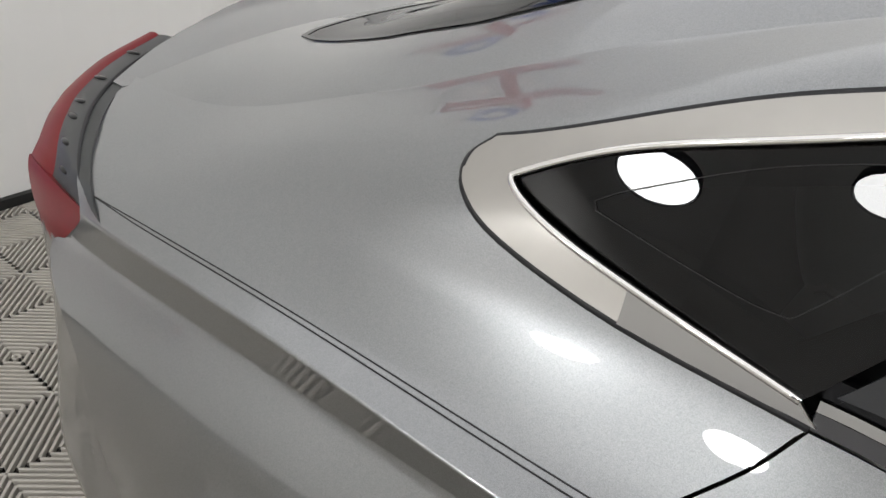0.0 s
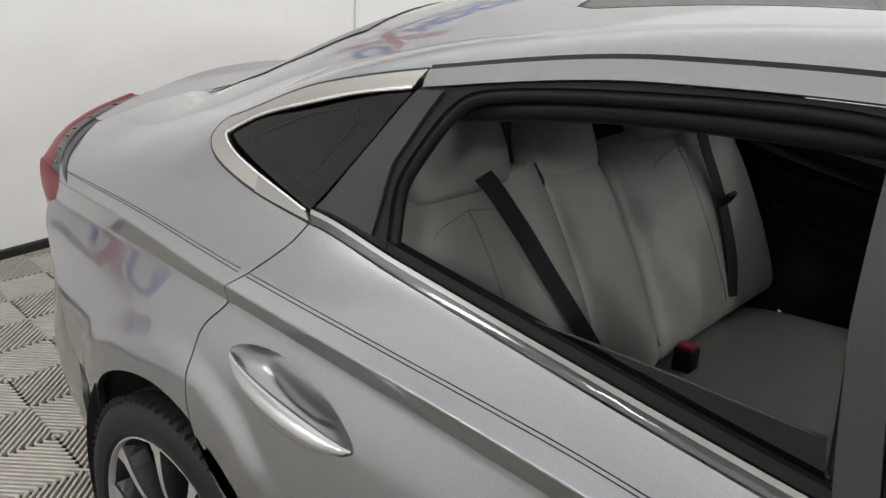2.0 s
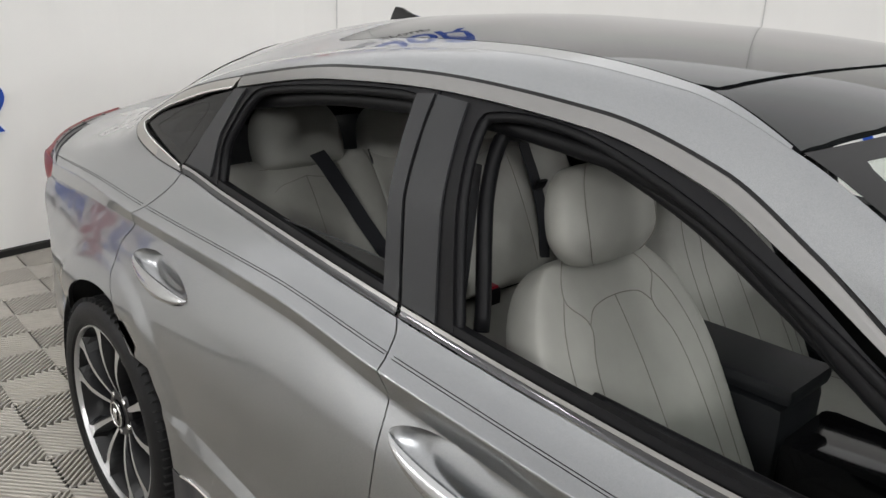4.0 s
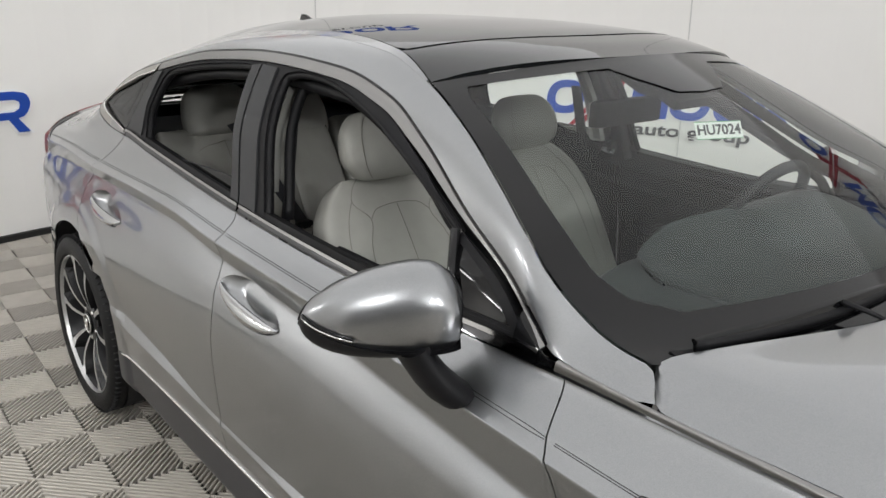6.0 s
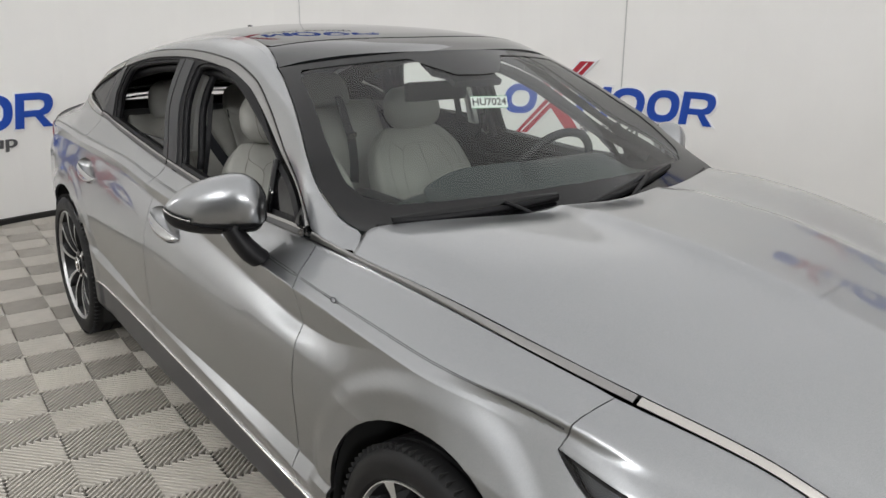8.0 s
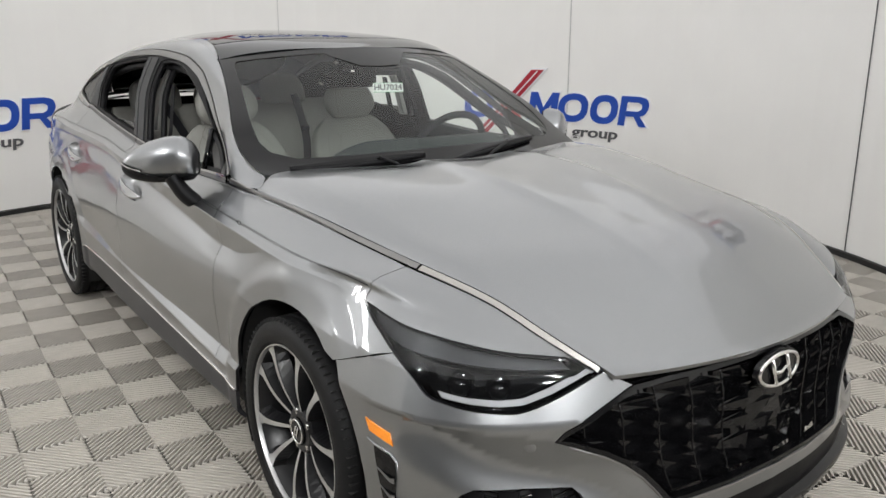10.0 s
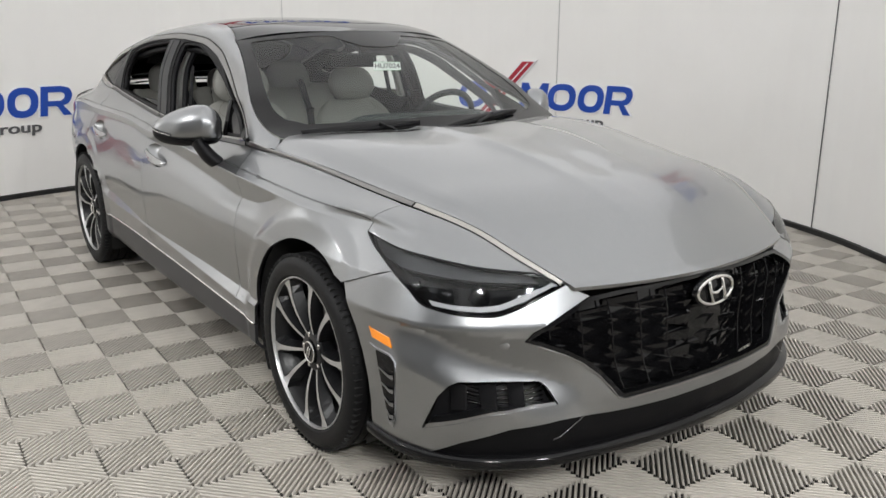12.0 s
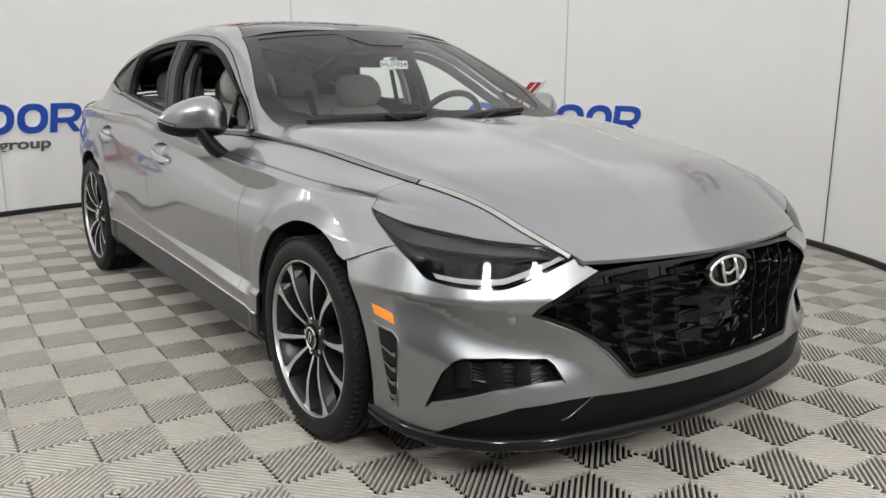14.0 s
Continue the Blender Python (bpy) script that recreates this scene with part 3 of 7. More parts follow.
def fender(x, v):
    """The front fender: the body side, led over into the nose at its front."""
    p = body(x, v)
    us = np.linspace(0.0, 0.30, 61)
    for i in np.nonzero(p[:, 0] > 1.33)[0]:
        q = nose(us, np.full(61, min(p[i, 2], 0.82)))
        if p[i, 0] > q[0, 0] - 0.01:
            yn = np.interp(p[i, 0], q[:, 0], q[:, 1])
        else:
            yn = q[0, 1] + (p[i, 0] - q[0, 0]) * -0.02
        w = float(smooth(1.34, 1.69, p[i, 0]) * smooth(0.872, 0.825, p[i, 2]))
        r = math.hypot(p[i, 0] - HUBS[0], p[i, 2] - HUB_Z)
        lip = w * float(smooth(0.495, 0.44, r)) * np.clip(0.912 - yn, 0.0, 0.010)
        p[i, 1] = p[i, 1] * (1 - w) + yn * w + lip
    return p


def build_car():
    car = empty("car", "silver four-door sedan, side windows open, black glass roof", "car")
    for side in (-1, 1):
        S = dict(surf=body, side=side, step=(0.018, 0.1))
        # front door and rear door skins
        out = on_side(SEAM_FRONT) + along(K_STRIP, 0.87, -0.222)[1:-1] + on_side(SEAM_MID)[::-1] + along(K_BELT, -0.37, 0.765)[1:-1]
        patch("front_door", out, holes=[handle_hole(*HANDLES[0])], material=PAINT, parent=car, label="silver front door", **S)
        out = on_side(SEAM_MID) + along(K_STRIP, -0.222, -1.02)[1:] + on_side(arch(-1.42, 7, 42, 0.40, 12))[::1] + on_side(SEAM_REAR)[::-1] + along(K_BELT, -1.19, -0.37)[1:-1]
        patch("rear_door", out, holes=[handle_hole(*HANDLES[1])], material=PAINT, parent=car, label="silver rear door", **S)
        # rocker
        out = along(0, -1.03, 1.03) + along(K_STRIP, 1.03, -1.03, dv=-0.03)
        patch("rocker_panel", out, material=SILL_M, parent=car, label="dark grey satin sill panel", **S)
        # front fender
        a = arch(1.42, 183, 12, ARCH)
        nose_xz = [tuple(nose(u, z)[0][[0, 2]]) for u, z in ((0.015, 0.645), (0.06, 0.667), (0.107, 0.69), *HEADLAMP[HL_BACK:], HEADLAMP[0])]
        corner = nose_xz[-1][0]
        out = on_side([(0.87, 0.328), (1.034, 0.321)]) + on_side(a[2:21]) + on_side(nose_xz) + along(K_BELT, corner + 0.02, 0.765) + on_side(SEAM_FRONT)[1:-1]
        S["step"] = (0.014, 0.08)
        S["surf"] = fender
        patch("front_fender", out, material=PAINT, parent=car, label="silver front fender", **S)
        S["step"] = (0.016, 0.1)
        S["surf"] = body
        # rear quarter with roof rail and windscreen pillar in one sheet
        ar = arch(-1.42, 52, 176, ARCH)
        rear_edge = spline([(-1.842, 0.36), (-1.874, 0.50), (-1.955, 0.70), (-2.10, 0.832), (-2.05, 0.872), (-2.0, 0.917), (-2.012, 0.937), (-2.06, 0.957), (-2.12, 0.973), (-2.19, 0.985)], 4)
        out = on_side(SEAM_REAR)[:-3] + on_side([(-1.20, 0.60)]) + on_side(ar) + on_side(rear_edge) + along(K_RAIL, -2.22, 0.92) + along(K_DLO, 0.92, -1.45)[1:] + on_side(DLO_REAR)[::-1][1:-1]
        patch("quarter_panel", out, material=PAINT, parent=car, label="silver rear quarter panel and roof rail", **S)
    return car



# ---- the car's nose: a plan line wrapped round the front, v is the height ----
NOSE = spline([(1.66, 0.906), (1.78, 0.909), (1.87, 0.905), (1.96, 0.884), (2.05, 0.835), (2.13, 0.755), (2.20, 0.64), (2.255, 0.50), (2.295, 0.35), (2.325, 0.18), (2.335, 0.0)], 10)
NOSE_P = np.array(NOSE)
NOSE_S = np.concatenate([[0], np.cumsum(np.hypot(*np.diff(NOSE_P, axis=0).T))])
NOSE_S /= NOSE_S[-1]


def facet_lines(u):
    """Heights of the upper and lower edge of the bumper's shaded facet."""
    up = pchip((0.0, 0.15, 0.23, 0.30, 0.36, 0.41, 0.47, 0.51, 0.6, 0.8, 1.0), (0.60, 0.60, 0.60, 0.598, 0.592, 0.584, 0.573, 0.563, 0.50, 0.40, 0.36), u)
    lo = pchip((0.0, 0.15, 0.23, 0.30, 0.355, 0.41, 0.475, 0.55, 0.6, 0.67, 0.8, 1.0), (0.595, 0.592, 0.588, 0.572, 0.543, 0.512, 0.48, 0.452, 0.425, 0.375, 0.35, 0.34), u)
    return up, lo


def nose(u, z):
    u, z = np.atleast_1d(np.asarray(u, float)), np.atleast_1d(np.asarray(z, float))
    x, y = np.interp(u, NOSE_S, NOSE_P[:, 0]), np.interp(u, NOSE_S, NOSE_P[:, 1])
    e = 0.012
    tx = np.interp(np.clip(u + e, 0, 1), NOSE_S, NOSE_P[:, 0]) - np.interp(np.clip(u - e, 0, 1), NOSE_S, NOSE_P[:, 0])
    ty = np.interp(np.clip(u + e, 0, 1), NOSE_S, NOSE_P[:, 1]) - np.interp(np.clip(u - e, 0, 1), NOSE_S, NOSE_P[:, 1])
    l = np.hypot(tx, ty) + 1e-12
    nx, ny = -ty / l, tx / l
    lean = pchip((0.0, 0.3, 0.62, 0.8, 1.0), (0.30, 0.42, 0.42, 0.28, 0.15), u)
    over = np.clip(z - 0.60, 0, None)
    d = -lean * over - 0.9 * lean * np.clip(z - 0.70, 0, None)
    d = d + 0.022 * smooth(0.50, 0.36, z) * smooth(0.25, 0.6, u) - 0.05 * smooth(0.30, 0.16, z) * 0.3
    up, lo = facet_lines(u)
    w = smooth(0.08, 0.3, u) * smooth(0.75, 0.5, u)
    t = np.clip((up - z) / np.maximum(up - lo, 0.004), 0, 1)
    d = d - 0.030 * w * t * (1 - smooth(lo, lo - 0.14, z))
    return np.stack([x + nx * d, y + ny * d, z], -1)


def nose2(u, z):
    """The whole nose: u runs to 1 at the middle and on to 2 on the other side."""
    u = np.atleast_1d(np.asarray(u, float))
    p = nose(np.where(u > 1, 2 - u, u), z)
    p[:, 1] = np.where(u > 1, -p[:, 1], p[:, 1])
    return p


def both(half):
    """A half outline from its outer start to the middle, with its mirror image."""
    return list(half) + [(2 - u, z) for u, z in half[::-1]]


HEADLAMP = spline([(0.03, 0.795), (0.152, 0.778), (0.255, 0.77), (0.343, 0.76), (0.413, 0.749), (0.478, 0.741), (0.535, 0.734)], 4) + spline([(0.603, 0.70), (0.565, 0.682), (0.505, 0.653), (0.45, 0.632), (0.41, 0.63), (0.355, 0.635), (0.305, 0.645), (0.275, 0.655), (0.233, 0.69), (0.175, 0.72), (0.08, 0.763)], 4)
HL_BACK = min(range(len(HEADLAMP)), key=lambda i: math.hypot(HEADLAMP[i][0] - 0.175, HEADLAMP[i][1] - 0.72))
GRILLE_TOP = [(0.503, 0.560), (0.52, 0.583), (0.56, 0.608), (0.60, 0.633), (0.657, 0.663), (0.733, 0.672), (0.888, 0.680), (1.0, 0.684)]
GRILLE_LOW = [(1.0, 0.372), (0.88, 0.370), (0.735, 0.364), (0.718, 0.374), (0.695, 0.41), (0.67, 0.445), (0.635, 0.482), (0.595, 0.512), (0.53, 0.547)]
FOG = [(0.288, 0.300), (0.30, 0.335), (0.323, 0.400), (0.345, 0.432), (0.365, 0.443), (0.45, 0.441), (0.542, 0.433), (0.557, 0.417), (0.578, 0.372), (0.527, 0.372), (0.432, 0.355), (0.36, 0.325)]
BLADE = [(1.0, 0.328), (0.718, 0.326), (0.583, 0.325), (0.475, 0.310), (0.375, 0.268), (0.307, 0.225), (0.25, 0.232), (0.19, 0.240), (0.143, 0.250)]
NOSE_ARCH = [(0.143, 0.25), (0.143, 0.325), (0.132, 0.40), (0.113, 0.468), (0.085, 0.535), (0.052, 0.585), (0.015, 0.645)]


def nose_pt(u, z, lift=0.0, side=-1):
    p = nose(u, z)[0]
    a, b = nose(u + 1e-3, z)[0] - nose(u - 1e-3, z)[0], nose(u, z + 1e-3)[0] - nose(u, z - 1e-3)[0]
    n = np.cross(a, b)
    n /= np.linalg.norm(n)
    if n[0] + n[1] < 0:
        n = -n
    p = p + n * lift
    return np.array([p[0], side * p[1], p[2]])


def build_nose(car):
    F = (1, 0, 0.2)
    k = HL_BACK
    tip = min(range(len(HEADLAMP)), key=lambda i: math.hypot(HEADLAMP[i][0] - 0.600, HEADLAMP[i][1] - 0.700))
    under = HEADLAMP[tip:k + 1][::-1]
    half = [*NOSE_ARCH, (0.06, 0.667), (0.107, 0.69), *under, (0.63, 0.682), (0.657, 0.665)]
    low = BLADE[::-1]
    outline = half + GRILLE_TOP[:5][::-1][1:] + GRILLE_LOW[::-1]
    right = [(2 - u, z) for u, z in outline[::-1]]
    full = outline + right[1:] + [(2 - u, z) for u, z in low][0:-1] + low[::-1][0:-1]
    holes = [FOG, [(2 - u, z) for u, z in FOG][::-1]]
    patch("front_bumper", full, nose2, PAINT, car, step=(0.012, 0.012), holes=holes, hint=F, depth=0.02, label="silver front bumper", wide=0.012)
    # lamps
    for side in (-1, 1):
        S = dict(surf=nose, side=side, hint=(1, 1, 0), parent=car)
        lamp = patch("headlight", HEADLAMP, material=LAMP_GLASS, step=(0.012, 0.012), gap=0.004, depth=0.0, label="clear headlight lens over a dark housing", wide=0.012, **S)
        lamp.visible_shadow = False
        S["parent"] = lamp
        patch("housing", HEADLAMP, material=BLACK_GLOSS, step=(0.02, 0.02), gap=0.002, depth=-0.05, lift=-0.055, label="black lamp housing", wide=0.015, **S)
        patch("lamp_seal", both_ring(HEADLAMP, 0.0045), material=BLACK_GLOSS, step=(0.02, 0.02), gap=0.0005, depth=0.01, lift=0.001, wide=0.012, **S)
        brow = HEADLAMP[:25] + [(0.55, 0.712), (0.47, 0.715), (0.38, 0.722), (0.28, 0.73), (0.18, 0.735), (0.09, 0.752)]
        patch("lamp_brow", brow, material=ALLOY_DARK, step=(0.02, 0.02), gap=0.004, depth=0.012, lift=-0.02, label="grey upper lamp cover", wide=0.015, **S)
        drl = [(0.30, 0.654), (0.355, 0.646), (0.41, 0.642), (0.452, 0.645), (0.505, 0.664), (0.565, 0.692), (0.59, 0.703), (0.585, 0.716), (0.55, 0.701), (0.50, 0.679), (0.452, 0.661), (0.41, 0.657), (0.35, 0.660), (0.29, 0.668)]
        patch("running_light", drl, material=DRL_M, step=(0.02, 0.02), gap=0.001, depth=0.012, lift=-0.014, label="silver daytime running light strip", wide=0.012, **S)
        for u, z in ((0.33, 0.69), (0.41, 0.685), (0.235, 0.712)):
            c = nose_pt(u, z, -0.05, side)
            bm = bmesh.new()
            r = 0.026 if u > 0.3 else 0.022
            aim = Vector((0.75, side * 0.65, 0)).to_track_quat("Z", "Y").to_matrix().to_4x4()
            disc_stack(bm, [(r * 1.15, 0), (r * 1.15, 0.022), (r, 0.024), (r * 0.9, 0.034), (r * 0.6, 0.042), (r * 0.2, 0.045), (0.0005, 0.0455)], 24, Matrix.Translation(c) @ aim)
            part("projector", bm, BLACK_GLOSS, lamp, "dark projector lens", True)
        S["parent"] = car
        # bright strip between bonnet edge and lamp
        # side marker and air slots
        patch("side_marker", [(0.138, 0.558), (0.200, 0.541), (0.210, 0.512), (0.150, 0.528)], material=AMBER, step=(0.02, 0.02), gap=0.001, depth=0.01, lift=0.004, label="amber side marker", **S)
        vent_o = [(0.163, 0.495), (0.205, 0.489), (0.219, 0.473), (0.219, 0.300), (0.203, 0.295)]
        vent = patch("air_vent", vent_o, material=BLACK_GLOSS, step=(0.02, 0.02), gap=0.0, depth=0.008, lift=0.002, label="narrow black side air vent", **S)
        tube("vent_frame", [nose_pt(u, z, 0.002, side) for u, z in ((0.145, 0.508), (0.165, 0.500), (0.205, 0.494), (0.221, 0.478), (0.2215, 0.298), (0.203, 0.291))], 0.0028, PAINT, vent)
        for z, u0 in ((0.443, 0.174), (0.40, 0.182), (0.36, 0.189), (0.322, 0.197), (0.298, 0.201)):
            A = [nose_pt(u, z + dz, l, side) for u, dz, l in ((u0, 0.004, 0.002), (0.21, -0.006, 0.009), (0.219, -0.004, 0.006))]
            B = [nose_pt(u, z + dz, l, side) for u, dz, l in ((u0, 0.0, 0.001), (0.21, -0.014, 0.009), (0.219, -0.018, 0.006))]
            strip("slat", A, B, 0.0012, PAINT, vent)
        # lower corner intake
        fog = patch("corner_intake", FOG, material=BLACK_TRIM, step=(0.02, 0.02), gap=-0.004, depth=0.0, lift=-0.06, label="black corner air intake with fins", **S)
        for i, (u0, u1) in enumerate(((0.355, 0.375), (0.425, 0.44), (0.49, 0.50))):
            A = [nose_pt(u1 + 0.008, z, -0.012, side) for z in np.linspace(0.435, 0.365, 6)]
            B = [nose_pt(u0 - 0.03 + 0.02, z, -0.045, side) for z in np.linspace(0.437, 0.345, 6)]
            strip("fin", A, B, 0.003, BLACK_TRIM, fog)
        for zz in np.linspace(0.37, 0.43, 6):
            tube("mesh_bar", [nose_pt(u, zz + 0.004 * math.sin(70 * u), -0.048, side) for u in np.linspace(0.34, 0.56, 24)], 0.0028, BLACK_GLOSS, fog, seg=5)
        patch("intake_wall", [(0.30, 0.315), (0.36, 0.335), (0.432, 0.362), (0.527, 0.378), (0.575, 0.378), (0.575, 0.370), (0.527, 0.366), (0.432, 0.349), (0.36, 0.318), (0.29, 0.298)], material=PAINT, step=(0.02, 0.02), gap=0, depth=0.05, lift=-0.002, **S)
        # parking sensor
        c = nose_pt(0.462, 0.548, 0.0, side)
        bm = bmesh.new()
        disc_stack(bm, [(0.013, -0.004), (0.013, 0.002), (0.0115, 0.003), (0.0005, 0.0032)], 20, Matrix.Translation(c) @ Vector((0.8, side * 0.6, 0)).to_track_quat("Z", "Y").to_matrix().to_4x4())
        part("parking_sensor", bm, PAINT, car, smooth=True)
    # radiator grille
    outline = both(GRILLE_LOW[::-1][::-1][:0] + GRILLE_TOP)
    gout = GRILLE_TOP + [(2 - u, z) for u, z in GRILLE_TOP[::-1][1:]] + [(2 - u, z) for u, z in GRILLE_LOW[::-1]][0:] + GRILLE_LOW[1:]
    gback = patch("grille", gout, nose2, BLACK_GLOSS, car, step=(0.03, 0.03), gap=0, depth=0.03, lift=-0.05, hint=F, label="wide gloss black radiator grille with wedge-shaped blades")
    ring = both_ring(gout, 0.012)
    patch("grille_frame", ring, nose2, BLACK_GLOSS, gback, step=(0.03, 0.03), gap=0.0005, depth=0.03, lift=0.001, hint=F, wide=0.015)
    low = [nose_pt2(u, z) for u, z in [(0.53, 0.545), (0.595, 0.509), (0.635, 0.479), (0.67, 0.442), (0.695, 0.406), (0.718, 0.368), (0.735, 0.359), (0.88, 0.366), (1.0, 0.368)] + [(1.12, 0.366), (1.265, 0.359), (1.282, 0.368), (1.305, 0.406), (1.33, 0.442), (1.365, 0.479), (1.405, 0.509), (1.47, 0.545)]]
    tube("grille_trim", [p + np.array((0.003, 0, 0)) for p in low], 0.0028, SATIN, gback, label="bright lower grille trim")
    cols = [0.49, 0.565, 0.64, 0.715, 0.79, 0.865, 0.94, 1.0]
    slant = lambda c, z: c + (0.10 * (0.53 - z) + 0.9 * max(0.0, 0.50 - z) ** 2) * min(1.0, (1.0 - c) / 0.3 + 0.12)  # noqa: E731
    for m in (0, 1):
        fu = lambda u: 2 - u if m else u  # noqa: E731
        for n, (c0, c1) in enumerate(zip(cols, cols[1:])):
            for r in range(-1, 8):
                zz = 0.395 + 0.047 * r + (0.0235 if n % 2 else 0)
                a0, a1 = slant(c0, zz), min(1.0, slant(c1, zz))
                b1 = min(1.0, slant(c1, zz - 0.036))
                if not (inside(gout, np.array([[a0 * 0.4 + a1 * 0.6, zz], [a1, zz - 0.012]])).all()):
                    continue
                deep = c1 > 0.93 and 0.455 < zz < 0.60
                P = lambda u, z, l: nose_pt2(fu(u), z, l * (0.5 if deep else 1.0) - (0.008 if deep else 0.0))  # noqa: E731
                # a fin: its upper edge climbs from the rib behind to a proud corner, its face folds back below
                v = [P(a0, zz - 0.004, -0.040), P(a1 - 0.003, zz + 0.004, -0.008), P(b1 - 0.003, zz - 0.037, -0.034), P(a0, zz - 0.016, -0.044), P(a1, zz + 0.006, -0.046), P(a0, zz, -0.046), P(b1, zz - 0.038, -0.046)]
                f = [(0, 1, 2, 3), (0, 5, 4, 1), (1, 4, 6, 2)]
                make_mesh("grille_blade", v, f, BLACK_GLOSS, gback, None, False)
            if 0.52 < c0 < 0.93:
                pts = [(slant(c0, z), z) for z in np.linspace(0.36, 0.68, 22)]
                pts = [q for q in pts if inside(gout, np.array([q]))[0]]
                if len(pts) > 2:
                    tube("grille_rib", [nose_pt2(fu(u), z, -0.016) for u, z in pts], 0.0026, BLACK_GLOSS, gback, seg=6)
    patch("radar_cover", [(0.942, 0.47), (0.938, 0.52), (0.942, 0.575), (1.058, 0.575), (1.062, 0.52), (1.058, 0.47)], nose2, BLACK_GLOSS, gback, step=(0.02, 0.02), gap=0, depth=0.02, lift=-0.022, hint=F, label="smooth black cover plate")
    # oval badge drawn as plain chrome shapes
    c = nose_pt2(1.0, 0.625, 0.012)
    badge = tube("badge", [c + np.array((-0.012 * math.cos(a) ** 2 * 0.4, 0.082 * math.cos(a), 0.042 * math.sin(a))) for a in np.linspace(0, 2 * math.pi, 48, endpoint=False)], 0.0055, CHROME, gback, True, 8, "oval chrome badge", up=(1, 0, 0))
    for pts, r in (([(0.044, 0.034), (0.016, -0.036)], 0.006), ([(-0.016, 0.036), (-0.044, -0.034)], 0.006), ([(0.026, -0.004), (0.0, -0.008), (-0.026, 0.008)], 0.005)):
        tube("bar", [c + np.array((0.002, -y, z)) for y, z in pts], r, CHROME, badge, up=(1, 0, 0))
    bm = bmesh.new()
    disc_stack(bm, [(0.095, -0.012), (0.092, -0.002), (0.0005, 0.0)], 40, Matrix.Translation(c + np.array((-0.004, 0, 0))) @ Matrix.Rotation(radians(90), 4, "Y") @ Matrix.Diagonal((0.56, 1, 1, 1)))
    part("badge_plate", bm, BLACK_GLOSS, badge, smooth=True)
    # black lower intake and lip
    low = [(0.307, 0.222), (0.375, 0.265), (0.475, 0.307), (0.583, 0.322), (0.718, 0.323), (1.0, 0.325)]
    lowo = both(low) + both([(0.30, 0.205), (0.43, 0.20), (0.58, 0.205), (0.73, 0.215), (1.0, 0.22)])[::-1]
    patch("lower_intake", lowo, nose2, INTAKE_M, car, step=(0.02, 0.015), gap=0, depth=0.02, lift=-0.012, hint=F, label="gloss black lower bumper intake")
    us = np.concatenate([np.linspace(0.13, 1, 40), np.linspace(1, 1.87, 40)[1:]])
    out = np.array([nose_pt2(u, 0.20, 0.018 + 0.012 * math.sin(math.pi * min(1, abs(1 - u) / 0.9)) * 0) for u in us])
    zl = np.array([np.interp(min(u, 2 - u), (0.13, 0.2, 0.3, 0.43, 0.58, 0.73, 1.0), (0.236, 0.222, 0.205, 0.200, 0.202, 0.212, 0.218)) for u in us])
    rows = []
    for dx, dz in ((-0.06, 0.022), (-0.004, 0.020), (0.0, 0.012), (-0.002, -0.008), (-0.012, -0.016), (-0.10, -0.014)):
        q = out.copy()
        n = np.stack([q[:, 0] - 1.2, q[:, 1] * 0.9], 1)
        n /= np.linalg.norm(n, axis=1, keepdims=True)
        q[:, :2] += n * dx
        q[:, 2] = zl + dz
        rows.append(q)
    R = np.stack(rows, 1)
    n, k = R.shape[:2]
    make_mesh("front_lip", R.reshape(-1, 3), [(i * k + j, (i + 1) * k + j, (i + 1) * k + j + 1, i * k + j + 1) for i in range(n - 1) for j in range(k - 1)], BLACK_GLOSS, car, None, True, "gloss black front lip")
    # white triangular marks on the intake corners
    for side in (-1, 1):
        tube("lip_mark", [nose_pt(u, z, -0.004, side) for u, z in ((0.64, 0.325), (0.585, 0.275), (0.57, 0.268))], 0.0012, SATIN, car)


def nose_pt2(u, z, lift=0.0):
    return nose_pt(u, z, lift, 1) if u <= 1 else nose_pt(2 - u, z, lift, -1)


def both_ring(outline, w):
    """A thin band along the inside of an outline, as one closed loop."""
    p = np.array(outline, float)
    a = 0.5 * np.sum(p[:, 0] * np.roll(p[:, 1], -1) - np.roll(p[:, 0], -1) * p[:, 1])
    t = np.roll(p, -1, 0) - np.roll(p, 1, 0)
    t /= np.hypot(*t.T)[:, None] + 1e-12
    n = np.stack([-t[:, 1], t[:, 0]], 1) * (1 if a > 0 else -1)
    q = p + n * w
    return [tuple(v) for v in p] + [tuple(p[0] + 1e-4 * t[0])] + [tuple(q[0] + 1e-4 * t[0])] + [tuple(v) for v in q[::-1]]


# ---- bonnet, windscreen, roof, tail ----
def rail(k, x):
    y, z = line_at(k, np.clip(x, -2.3, 2.24))
    return y, z


